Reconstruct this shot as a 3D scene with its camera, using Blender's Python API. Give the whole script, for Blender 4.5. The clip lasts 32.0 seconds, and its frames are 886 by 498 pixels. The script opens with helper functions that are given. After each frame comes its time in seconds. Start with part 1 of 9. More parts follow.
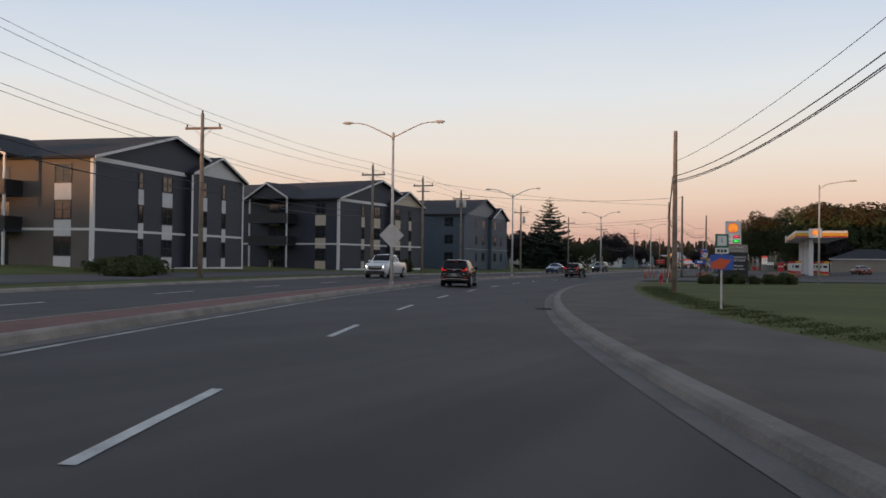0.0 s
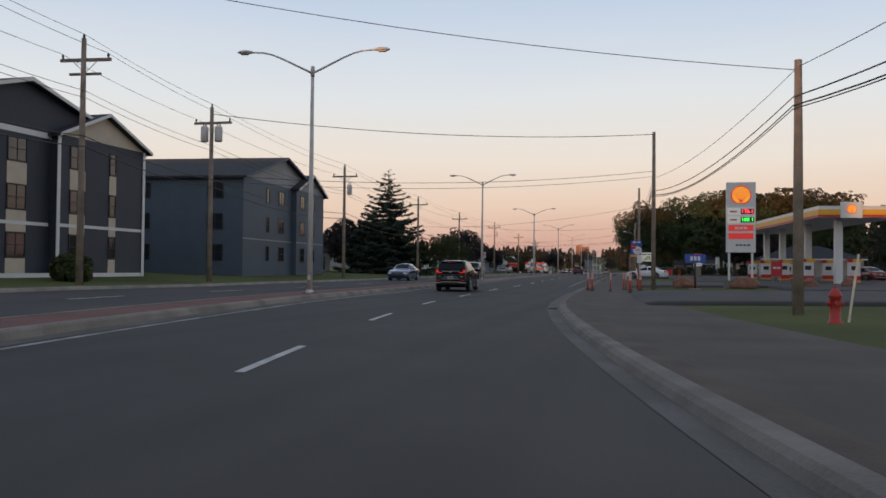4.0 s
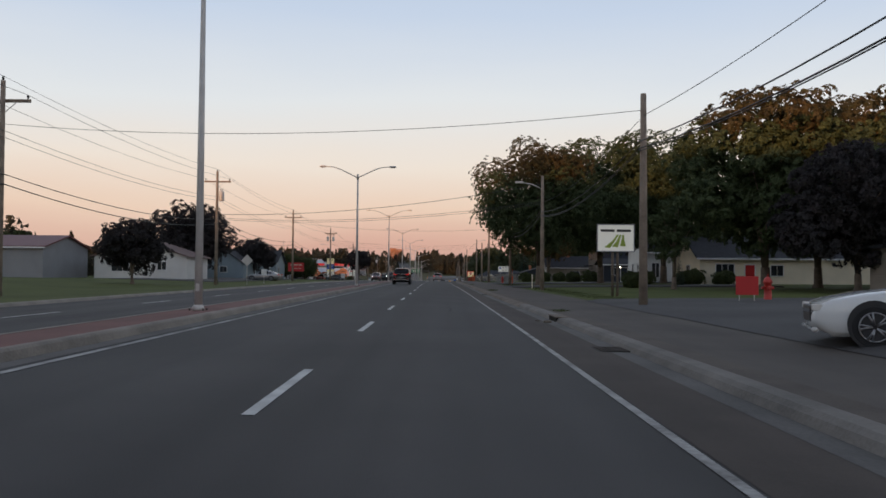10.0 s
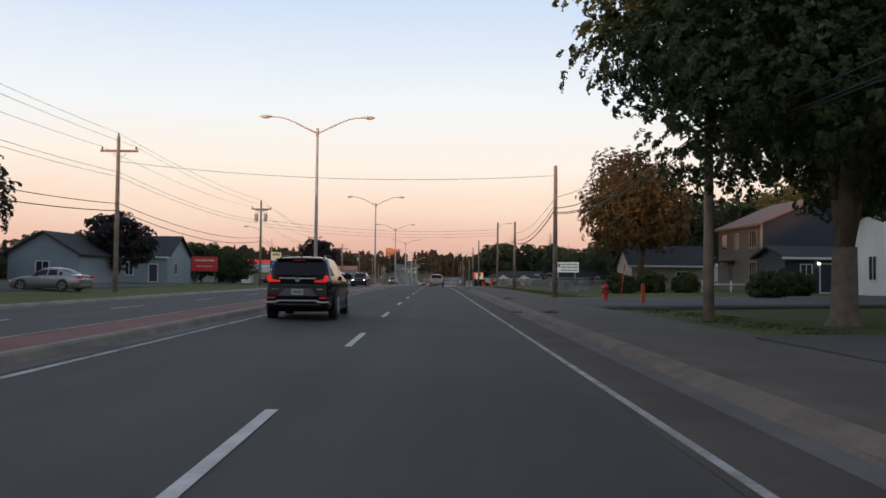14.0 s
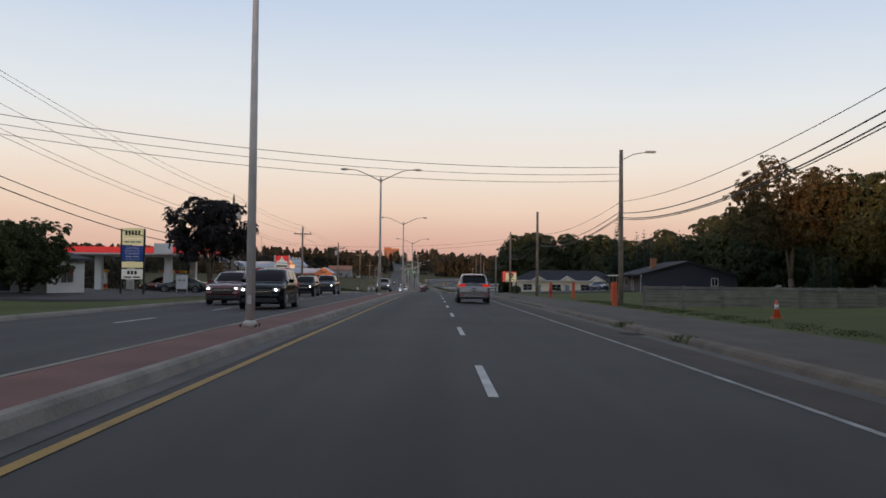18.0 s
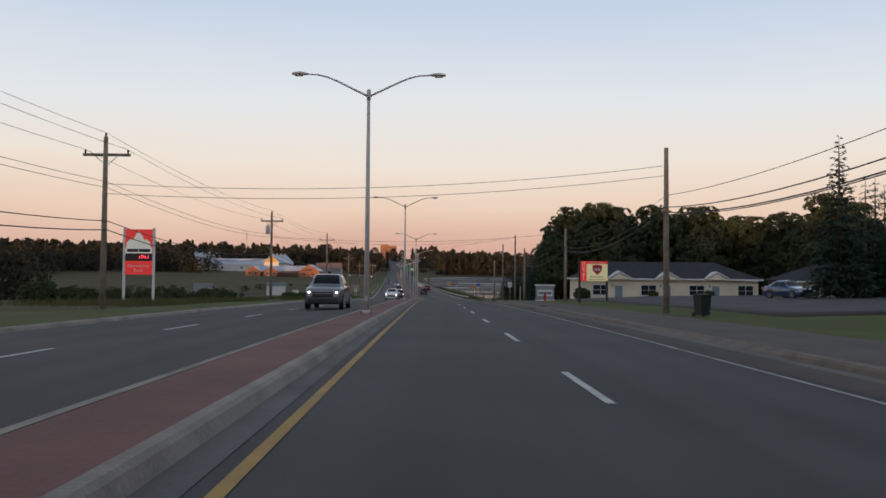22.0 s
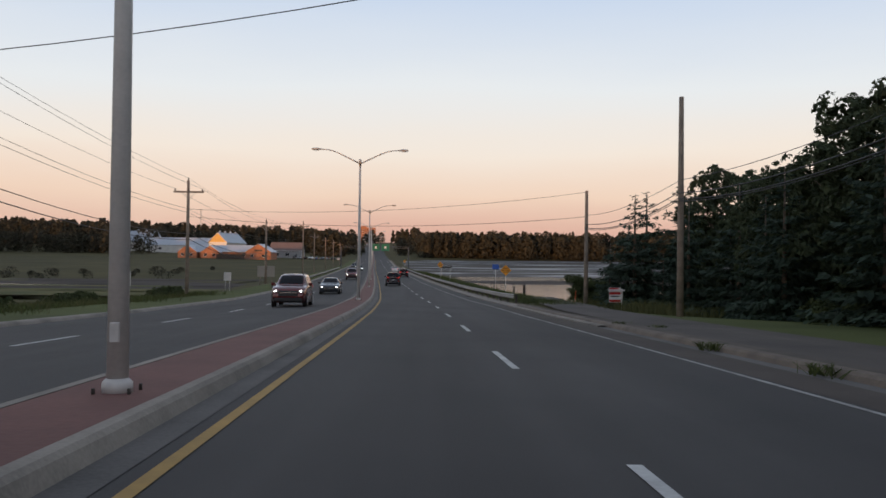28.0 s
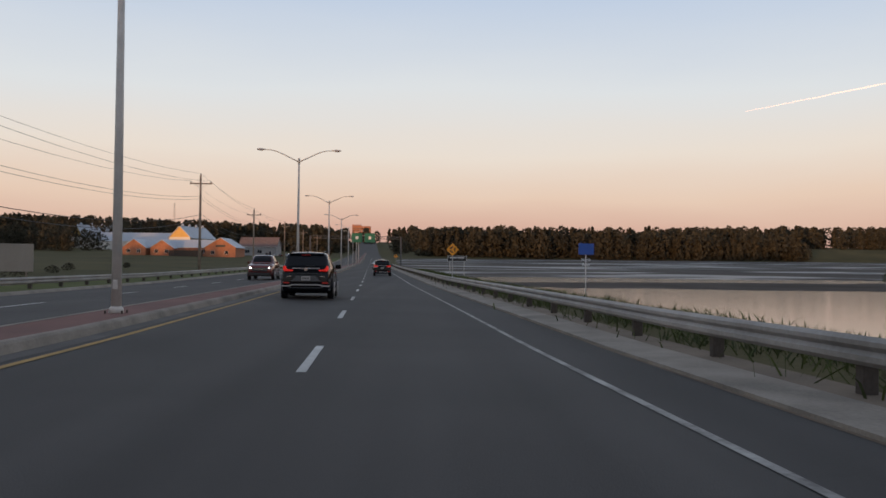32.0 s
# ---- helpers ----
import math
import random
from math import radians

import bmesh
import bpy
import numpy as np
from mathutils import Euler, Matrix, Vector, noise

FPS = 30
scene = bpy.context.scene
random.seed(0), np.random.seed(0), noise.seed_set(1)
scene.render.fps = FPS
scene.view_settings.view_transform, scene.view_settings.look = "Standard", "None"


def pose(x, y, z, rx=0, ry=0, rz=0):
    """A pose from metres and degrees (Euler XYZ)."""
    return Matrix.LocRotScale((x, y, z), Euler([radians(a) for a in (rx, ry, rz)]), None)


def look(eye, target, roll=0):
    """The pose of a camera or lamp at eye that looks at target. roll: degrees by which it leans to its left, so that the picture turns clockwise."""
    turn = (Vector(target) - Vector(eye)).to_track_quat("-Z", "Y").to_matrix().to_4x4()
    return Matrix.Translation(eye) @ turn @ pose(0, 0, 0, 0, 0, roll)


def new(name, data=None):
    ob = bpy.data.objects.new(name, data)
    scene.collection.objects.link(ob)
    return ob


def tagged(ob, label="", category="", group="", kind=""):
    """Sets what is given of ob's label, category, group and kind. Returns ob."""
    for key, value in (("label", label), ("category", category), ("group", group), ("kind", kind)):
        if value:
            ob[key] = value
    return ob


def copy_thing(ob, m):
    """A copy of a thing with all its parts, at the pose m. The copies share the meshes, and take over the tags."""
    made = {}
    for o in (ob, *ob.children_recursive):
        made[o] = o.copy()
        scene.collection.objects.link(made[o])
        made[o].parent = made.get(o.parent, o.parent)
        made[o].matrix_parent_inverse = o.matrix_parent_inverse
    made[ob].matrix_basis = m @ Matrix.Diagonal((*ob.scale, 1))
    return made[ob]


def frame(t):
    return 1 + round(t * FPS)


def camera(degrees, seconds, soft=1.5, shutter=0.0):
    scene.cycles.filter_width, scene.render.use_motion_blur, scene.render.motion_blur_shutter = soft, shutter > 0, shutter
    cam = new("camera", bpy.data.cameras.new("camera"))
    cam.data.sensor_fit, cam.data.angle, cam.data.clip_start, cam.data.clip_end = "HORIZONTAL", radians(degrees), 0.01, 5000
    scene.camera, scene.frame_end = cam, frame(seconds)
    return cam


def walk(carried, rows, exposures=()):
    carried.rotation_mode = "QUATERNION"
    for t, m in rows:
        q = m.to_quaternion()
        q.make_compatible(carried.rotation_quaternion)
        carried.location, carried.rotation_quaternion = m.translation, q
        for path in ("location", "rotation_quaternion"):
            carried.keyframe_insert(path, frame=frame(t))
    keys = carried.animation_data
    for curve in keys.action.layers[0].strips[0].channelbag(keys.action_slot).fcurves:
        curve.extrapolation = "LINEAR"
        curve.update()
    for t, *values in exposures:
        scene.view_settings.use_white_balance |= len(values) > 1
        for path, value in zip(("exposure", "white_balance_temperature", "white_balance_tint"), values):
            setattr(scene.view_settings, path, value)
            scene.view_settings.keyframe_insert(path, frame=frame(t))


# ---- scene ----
from collections import defaultdict

cam = camera(56.53, 32.0, soft=1.6)
PATH = [
    (0.0, pose(24.68, -191.27, 1.805, 90.795, -0.730, 24.652)),
    (0.5, pose(22.08, -185.31, 1.691, 90.910, -0.671, 23.212)),
    (1.0, pose(19.55, -179.25, 1.586, 90.999, -0.620, 21.856)),
    (1.5, pose(17.12, -172.99, 1.498, 91.074, -0.592, 20.470)),
    (2.0, pose(14.80, -166.52, 1.433, 91.149, -0.588, 19.110)),
    (2.5, pose(12.64, -159.89, 1.381, 91.212, -0.575, 17.712)),
    (3.0, pose(10.62, -153.08, 1.330, 91.250, -0.544, 16.241)),
    (3.5, pose(8.78, -146.19, 1.287, 91.276, -0.541, 14.683)),
    (4.0, pose(7.13, -139.13, 1.260, 91.307, -0.596, 12.884)),
    (4.5, pose(5.70, -131.93, 1.235, 91.328, -0.688, 11.018)),
    (5.0, pose(4.45, -124.60, 1.198, 91.344, -0.797, 9.240)),
    (5.5, pose(3.41, -117.15, 1.136, 91.368, -0.899, 7.681)),
    (6.0, pose(2.51, -109.66, 1.096, 91.428, -0.960, 6.455)),
    (6.5, pose(1.81, -102.15, 1.085, 91.497, -0.980, 5.383)),
    (7.0, pose(1.24, -94.58, 1.107, 91.565, -0.960, 4.386)),
    (7.5, pose(0.80, -86.89, 1.163, 91.646, -0.895, 3.387)),
    (8.0, pose(0.51, -79.14, 1.202, 91.706, -0.813, 2.386)),
    (8.5, pose(0.39, -71.23, 1.256, 91.711, -0.715, 1.407)),
    (9.0, pose(0.40, -63.23, 1.287, 91.693, -0.589, 0.571)),
    (9.5, pose(0.34, -55.34, 1.336, 91.685, -0.496, 0.125)),
    (10.0, pose(0.33, -47.48, 1.370, 91.691, -0.466, -0.021)),
    (10.5, pose(0.39, -39.66, 1.404, 91.674, -0.498, -0.113)),
    (11.0, pose(0.33, -31.83, 1.415, 91.645, -0.547, -0.105)),
    (11.5, pose(0.22, -23.99, 1.412, 91.625, -0.580, -0.158)),
    (12.0, pose(0.14, -16.08, 1.408, 91.615, -0.588, -0.210)),
    (12.5, pose(0.07, -8.10, 1.408, 91.643, -0.586, -0.189)),
    (13.0, pose(0.03, -0.00, 1.404, 91.690, -0.587, -0.193)),
    (13.5, pose(-0.07, 8.12, 1.412, 91.738, -0.601, -0.164)),
    (14.0, pose(-0.21, 16.21, 1.412, 91.771, -0.621, -0.156)),
    (14.5, pose(-0.39, 24.36, 1.404, 91.798, -0.640, -0.171)),
    (15.0, pose(-0.61, 32.48, 1.405, 91.811, -0.654, -0.167)),
    (15.5, pose(-0.89, 40.61, 1.401, 91.809, -0.666, -0.154)),
    (16.0, pose(-1.18, 48.76, 1.390, 91.796, -0.675, -0.150)),
    (16.5, pose(-1.51, 56.99, 1.377, 91.785, -0.680, -0.162)),
    (17.0, pose(-1.91, 65.32, 1.369, 91.789, -0.678, -0.175)),
    (17.5, pose(-2.35, 73.79, 1.353, 91.793, -0.661, -0.186)),
    (18.0, pose(-2.79, 82.37, 1.330, 91.810, -0.629, -0.189)),
    (18.5, pose(-3.23, 90.99, 1.302, 91.842, -0.593, -0.197)),
    (19.0, pose(-3.63, 99.65, 1.264, 91.861, -0.565, -0.210)),
    (19.5, pose(-3.91, 108.41, 1.216, 91.864, -0.523, -0.271)),
    (20.0, pose(-4.12, 117.38, 1.131, 91.842, -0.470, -0.278)),
    (20.5, pose(-4.26, 126.23, 1.063, 91.829, -0.423, -0.237)),
    (21.0, pose(-4.38, 135.09, 0.991, 91.807, -0.408, -0.209)),
    (21.5, pose(-4.53, 144.08, 0.917, 91.779, -0.433, -0.221)),
    (22.0, pose(-4.70, 153.23, 0.823, 91.722, -0.489, -0.304)),
    (22.5, pose(-4.82, 162.26, 0.717, 91.631, -0.529, -0.428)),
    (23.0, pose(-4.92, 171.17, 0.591, 91.542, -0.546, -0.554)),
    (23.5, pose(-4.95, 180.09, 0.487, 91.467, -0.549, -0.654)),
    (24.0, pose(-5.00, 189.00, 0.343, 91.397, -0.554, -0.742)),
    (24.5, pose(-5.05, 197.88, 0.184, 91.337, -0.572, -0.804)),
    (25.0, pose(-5.09, 206.74, 0.019, 91.274, -0.574, -0.891)),
    (25.5, pose(-5.13, 215.65, -0.166, 91.220, -0.550, -0.952)),
    (26.0, pose(-5.17, 224.70, -0.360, 91.144, -0.540, -1.014)),
    (26.5, pose(-5.20, 233.84, -0.575, 91.063, -0.544, -1.104)),
    (27.0, pose(-5.19, 243.04, -0.807, 90.982, -0.562, -1.222)),
    (27.5, pose(-5.12, 252.23, -1.059, 90.891, -0.596, -1.363)),
    (28.0, pose(-4.96, 261.38, -1.332, 90.775, -0.648, -1.514)),
    (28.5, pose(-4.80, 270.49, -1.590, 90.702, -0.697, -1.660)),
    (29.0, pose(-4.64, 279.59, -1.865, 90.693, -0.729, -1.704)),
    (29.5, pose(-4.48, 288.74, -2.147, 90.705, -0.736, -1.738)),
    (30.0, pose(-4.36, 297.97, -2.413, 90.722, -0.714, -1.740)),
    (30.5, pose(-4.31, 307.34, -2.672, 90.734, -0.669, -1.711)),
    (31.0, pose(-4.33, 316.87, -2.902, 90.772, -0.626, -1.738)),
    (31.5, pose(-4.37, 326.31, -3.089, 90.844, -0.607, -1.713)),
    (32.0, pose(-4.43, 335.76, -3.276, 90.909, -0.613, -1.610)),
]
walk(cam, PATH, exposures=((0, -0.04), (9, -0.05), (11, 0.05), (12.6, 0.22), (14.2, 0.2), (16.6, 0.0), (21, 0.0), (24, -0.08), (26.2, -0.02), (28, 0.05), (29.6, -0.05), (32, -0.1)))

# ---- world, sun ----
SUN_EL = radians(0.8)  # low enough for the added ridge behind to cut it off
sun_dir = Vector((math.cos(radians(238)) * math.cos(SUN_EL), math.sin(radians(238)) * math.cos(SUN_EL), math.sin(SUN_EL)))
world = bpy.data.worlds.new("dusk_sky")
scene.world = world
world.use_nodes = True
wn, wl = world.node_tree.nodes, world.node_tree.links
wn.clear()
w_out, w_bg = wn.new("ShaderNodeOutputWorld"), wn.new("ShaderNodeBackground")
sky = wn.new("ShaderNodeTexSky")
sky.sky_type, sky.sun_disc = "NISHITA", False
sky.sun_elevation = SUN_EL
sky.sun_rotation = math.atan2(sun_dir.x, sun_dir.y)
sky.altitude, sky.air_density, sky.dust_density, sky.ozone_density = 20, 1.0, 1.5, 1.5
tc, sep, ramp = wn.new("ShaderNodeTexCoord"), wn.new("ShaderNodeSeparateXYZ"), wn.new("ShaderNodeValToRGB")
wl.new(tc.outputs["Generated"], sep.inputs[0])
haze, lift = wn.new("ShaderNodeTexNoise"), wn.new("ShaderNodeMath")
haze.inputs["Scale"].default_value, haze.inputs["Detail"].default_value = 2.6, 5
stretch = wn.new("ShaderNodeMapping")
stretch.inputs["Scale"].default_value = (1, 1, 5)
wl.new(tc.outputs["Generated"], stretch.inputs["Vector"])
wl.new(stretch.outputs[0], haze.inputs["Vector"])
lift.operation = "MULTIPLY_ADD"
lift.inputs[1].default_value = 0.045
less = wn.new("ShaderNodeMath")
less.operation = "SUBTRACT"
less.inputs[1].default_value = 0.0225
wl.new(haze.outputs["Fac"], lift.inputs[0])
wl.new(sep.outputs["Z"], less.inputs[0])
wl.new(less.outputs[0], lift.inputs[2])
wl.new(lift.outputs[0], ramp.inputs[0])
STOPS = ((0.0, (0.60, 0.36, 0.32)), (0.03, (0.79, 0.48, 0.385)), (0.075, (0.95, 0.715, 0.565)), (0.13, (0.98, 0.87, 0.765)),
         (0.20, (0.875, 0.905, 0.925)), (0.30, (0.645, 0.75, 0.915)), (0.5, (0.42, 0.50, 0.635)), (1.0, (0.33, 0.37, 0.46)))
ramp.color_ramp.elements[0].position, ramp.color_ramp.elements[1].position = STOPS[0][0], STOPS[-1][0]
for p, c in STOPS[1:-1]:
    ramp.color_ramp.elements.new(p)
for e, (p, c) in zip(ramp.color_ramp.elements, STOPS):
    e.position, e.color = p, (*c, 1)
mix, gain = wn.new("ShaderNodeMixRGB"), wn.new("ShaderNodeVectorMath")
gain.operation = "SCALE"
gain.inputs["Scale"].default_value = 0.12
wl.new(sky.outputs[0], gain.inputs[0])
mix.inputs[0].default_value = 0.88
wl.new(gain.outputs[0], mix.inputs[1])
wl.new(ramp.outputs[0], mix.inputs[2])
wl.new(mix.outputs[0], w_bg.inputs[0])
w_bg.inputs[1].default_value = 1.0
wl.new(w_bg.outputs[0], w_out.inputs[0])
sun = new("sun", bpy.data.lights.new("sun", "SUN"))
sun.data.energy, sun.data.angle, sun.data.color = 3.4, radians(0.6), (1.0, 0.50, 0.22)
sun.matrix_world = look((0, 0, 0), -sun_dir)


# ---- materials ----
def mat(name, col, rough=0.7, metal=0.0, vary=0.15, scale=1.5, fine=30.0, bump=0.0, alt=None, emit=None, strength=0.0, spec=0.5, coat=0.0, rand=0.0):
    """Procedural surface: base colour that wanders at two scales, with optional relief."""
    m = bpy.data.materials.new(name)
    m.use_nodes = True
    n, l = m.node_tree.nodes, m.node_tree.links
    b = n["Principled BSDF"]
    b.inputs["Roughness"].default_value, b.inputs["Metallic"].default_value = rough, metal
    b.inputs["Specular IOR Level"].default_value = spec
    b.inputs["Coat Weight"].default_value = coat
    co = n.new("ShaderNodeTexCoord")
    big, small = n.new("ShaderNodeTexNoise"), n.new("ShaderNodeTexNoise")
    big.inputs["Scale"].default_value, big.inputs["Detail"].default_value = scale, 5
    small.inputs["Scale"].default_value, small.inputs["Detail"].default_value = fine, 3
    l.new(co.outputs["Object"], big.inputs["Vector"])
    l.new(co.outputs["Object"], small.inputs["Vector"])
    add = n.new("ShaderNodeMath")
    add.operation = "MULTIPLY_ADD"
    l.new(small.outputs["Fac"], add.inputs[0])
    add.inputs[1].default_value = 0.4
    l.new(big.outputs["Fac"], add.inputs[2])
    rng = n.new("ShaderNodeMapRange")
    rng.inputs["From Min"].default_value, rng.inputs["From Max"].default_value = 0.45, 0.95
    l.new(add.outputs[0], rng.inputs["Value"])
    mx = n.new("ShaderNodeMixRGB")
    lo = alt if alt else tuple(c * (1 - vary) for c in col)
    hi = col if alt else tuple(min(1.0, c * (1 + vary)) for c in col)
    mx.inputs[1].default_value, mx.inputs[2].default_value = (*lo, 1), (*hi, 1)
    l.new(rng.outputs["Result"], mx.inputs[0])
    src = mx.outputs[0]
    if rand:
        oi, hsv, mr = n.new("ShaderNodeObjectInfo"), n.new("ShaderNodeHueSaturation"), n.new("ShaderNodeMapRange")
        mr.inputs["To Min"].default_value, mr.inputs["To Max"].default_value = 1 - rand, 1 + rand
        l.new(oi.outputs["Random"], mr.inputs["Value"])
        l.new(mr.outputs["Result"], hsv.inputs["Value"])
        l.new(src, hsv.inputs["Color"])
        src = hsv.outputs[0]
    l.new(src, b.inputs["Base Color"])
    if bump:
        bp = n.new("ShaderNodeBump")
        bp.inputs["Strength"].default_value, bp.inputs["Distance"].default_value = bump, 0.02
        l.new(small.outputs["Fac"], bp.inputs["Height"])
        l.new(bp.outputs[0], b.inputs["Normal"])
    if emit:
        b.inputs["Emission Color"].default_value, b.inputs["Emission Strength"].default_value = (*emit, 1), strength
    return m


def leafy(name, col, alt, rand=0.1):
    """Foliage: colour varies leaf by leaf."""
    m = mat(name, col, 0.75, scale=0.8, fine=6, alt=alt, spec=0.2)
    n, l = m.node_tree.nodes, m.node_tree.links
    b = n["Principled BSDF"]
    gi, hsv, mr = n.new("ShaderNodeNewGeometry"), n.new("ShaderNodeHueSaturation"), n.new("ShaderNodeMapRange")
    mr.inputs["To Min"].default_value, mr.inputs["To Max"].default_value = 0.6, 1.4
    l.new(gi.outputs["Random Per Island"], mr.inputs["Value"])
    l.new(mr.outputs["Result"], hsv.inputs["Value"])
    l.new(b.inputs["Base Color"].links[0].from_socket, hsv.inputs["Color"])
    l.new(hsv.outputs[0], b.inputs["Base Color"])
    tr, ms = n.new("ShaderNodeBsdfTranslucent"), n.new("ShaderNodeMixShader")
    out = n["Material Output"]
    l.new(hsv.outputs[0], tr.inputs["Color"])
    ms.inputs[0].default_value = 0.3
    l.new(b.outputs[0], ms.inputs[1])
    l.new(tr.outputs[0], ms.inputs[2])
    l.new(ms.outputs[0], out.inputs["Surface"])
    return m


M = dict(
    asphalt=mat("asphalt", (0.0400, 0.0366, 0.0358), 0.82, vary=0.30, scale=0.22, fine=70, bump=0.25),
    lot=mat("old_asphalt", (0.062, 0.058, 0.057), 0.9, vary=0.3, scale=0.3, fine=40, bump=0.2),
    path=mat("path_asphalt", (0.078, 0.065, 0.056), 0.9, vary=0.28, scale=0.4, fine=50, bump=0.2),
    concrete=mat("kerb_concrete", (0.225, 0.198, 0.168), 0.85, vary=0.38, scale=0.9, fine=25, bump=0.2),
    kerb_grey=mat("grey_kerb_concrete", (0.165, 0.150, 0.134), 0.88, vary=0.35, scale=0.9, fine=25, bump=0.2),
    stained=mat("stained_kerb_concrete", (0.185, 0.148, 0.115), 0.9, scale=1.3, fine=18, bump=0.3, alt=(0.095, 0.075, 0.060)),
    gutter=mat("gutter_concrete", (0.100, 0.092, 0.086), 0.85, vary=0.4, scale=0.5, fine=25, bump=0.15),
    grit=mat("kerbside_grit", (0.088, 0.071, 0.058), 0.95, vary=0.35, scale=0.8, fine=30, bump=0.3),
    dusty=mat("dusty_asphalt", (0.060, 0.047, 0.039), 0.95, vary=0.3, scale=0.5, fine=45, bump=0.2),
    tar=mat("tar_seal", (0.022, 0.020, 0.020), 0.95, vary=0.3, scale=2, fine=20),
    brick=mat("red_paving", (0.148, 0.062, 0.052), 0.85, vary=0.25, scale=0.6, fine=14, bump=0.3),
    white_paint=mat("white_road_paint", (0.60, 0.60, 0.58), 0.7, scale=2.2, fine=22, alt=(0.36, 0.355, 0.345)),
    worn_paint=mat("worn_white_paint", (0.46, 0.45, 0.43), 0.8, scale=1.6, fine=16, alt=(0.12, 0.113, 0.108)),
    yellow_paint=mat("yellow_road_paint", (0.42, 0.25, 0.06), 0.75, scale=1.4, fine=16, alt=(0.26, 0.16, 0.045)),
    grass=mat("lawn_grass", (0.112, 0.128, 0.044), 0.9, scale=0.16, fine=11, bump=0.7, alt=(0.066, 0.078, 0.029), spec=0.1),
    meadow=mat("dry_meadow", (0.104, 0.090, 0.042), 0.95, scale=0.05, fine=7, bump=0.7, alt=(0.056, 0.054, 0.027), spec=0.1),
    gravel=mat("tan_gravel", (0.165, 0.126, 0.093), 0.95, vary=0.3, scale=0.8, fine=35, bump=0.4),
    rail_steel=mat("weathered_rail_steel", (0.30, 0.285, 0.27), 0.55, 0.2, vary=0.3, scale=0.8, fine=12),
    galv=mat("galvanised_steel", (0.56, 0.53, 0.50), 0.55, 0.12, vary=0.15, scale=2, fine=20),
    wood_pole=mat("weathered_pole_wood", (0.26, 0.205, 0.16), 0.9, vary=0.35, scale=2.0, fine=25, bump=0.4),
    wire=mat("cable_black", (0.03, 0.03, 0.032), 0.6),
    siding_dark=mat("charcoal_siding", (0.021, 0.027, 0.041), 0.6, vary=0.15, scale=0.5, fine=8),
    siding_brown=mat("taupe_siding", (0.115, 0.10, 0.09), 0.65, vary=0.15, scale=0.5, fine=8),
    siding_blue=mat("slate_blue_siding", (0.048, 0.074, 0.114), 0.65, vary=0.12, scale=0.5, fine=8),
    panel_cream=mat("cream_panel", (0.55, 0.47, 0.36), 0.6, vary=0.08),
    panel_white=mat("white_panel", (0.62, 0.62, 0.62), 0.6, vary=0.08),
    trim=mat("white_trim", (0.68, 0.67, 0.66), 0.5, vary=0.06),
    shingle=mat("dark_shingles", (0.028, 0.029, 0.035), 0.9, vary=0.3, scale=2, fine=18, bump=0.5),
    glass=mat("window_glass", (0.02, 0.024, 0.03), 0.06, spec=0.8, vary=0.05),
    bark=mat("bark", (0.15, 0.115, 0.088), 0.95, vary=0.35, scale=3, fine=20, bump=0.6),
    leaf_green=leafy("maple_leaf", (0.090, 0.116, 0.054), (0.062, 0.084, 0.040)),
    leaf_wood=leafy("woodland_leaf", (0.080, 0.098, 0.050), (0.054, 0.070, 0.038)),
    leaf_brown=leafy("brown_leaf", (0.085, 0.052, 0.034), (0.048, 0.040, 0.028)),
    # rust leaf colour, which also paints the low sun on crown tops
    leaf_rust_sun=leafy("rust_and_sunlit_leaf", (0.105, 0.073, 0.036), (0.070, 0.072, 0.034)),
    leaf_dark=leafy("purple_leaf", (0.052, 0.044, 0.048), (0.036, 0.036, 0.036)),
    needle=leafy("spruce_needles", (0.066, 0.094, 0.064), (0.042, 0.064, 0.048)),
    blade=leafy("grass_blade", (0.095, 0.115, 0.036), (0.058, 0.072, 0.025)),
    shrub=leafy("shrub_leaf", (0.080, 0.098, 0.036), (0.048, 0.060, 0.026)),
    wood_far=leafy("far_wood_leaf", (0.064, 0.058, 0.039), (0.044, 0.042, 0.029)),
)


def streaks(m, amount):
    """Long faint tracks that traffic leaves along the road."""
    n, l = m.node_tree.nodes, m.node_tree.links
    b = n["Principled BSDF"]
    co, mp, nz, mr, hsv = n.new("ShaderNodeTexCoord"), n.new("ShaderNodeMapping"), n.new("ShaderNodeTexNoise"), n.new("ShaderNodeMapRange"), n.new("ShaderNodeHueSaturation")
    mp.inputs["Scale"].default_value = (0.85, 0.012, 1)
    nz.inputs["Scale"].default_value, nz.inputs["Detail"].default_value = 1.0, 3
    mr.inputs["From Min"].default_value, mr.inputs["From Max"].default_value = 0.3, 0.7
    mr.inputs["To Min"].default_value, mr.inputs["To Max"].default_value = 1 - amount, 1 + amount
    l.new(co.outputs["Object"], mp.inputs["Vector"])
    l.new(mp.outputs[0], nz.inputs["Vector"])
    l.new(nz.outputs["Fac"], mr.inputs["Value"])
    l.new(mr.outputs["Result"], hsv.inputs["Value"])
    l.new(b.inputs["Base Color"].links[0].from_socket, hsv.inputs["Color"])
    l.new(hsv.outputs[0], b.inputs["Base Color"])


streaks(M["asphalt"], 0.3)
streaks(M["path"], 0.12)
streaks(M["dusty"], 0.2)


# ---- mesh helpers ----
def part(name, bm, material, parent=None, label=""):
    me = bpy.data.meshes.new(name)
    bm.to_mesh(me)
    bm.free()
    if material:
        me.materials.append(M[material] if isinstance(material, str) else material)
    ob = new(name, me)
    if parent:
        ob.parent = parent
    if label:
        ob["label"] = label
    return ob


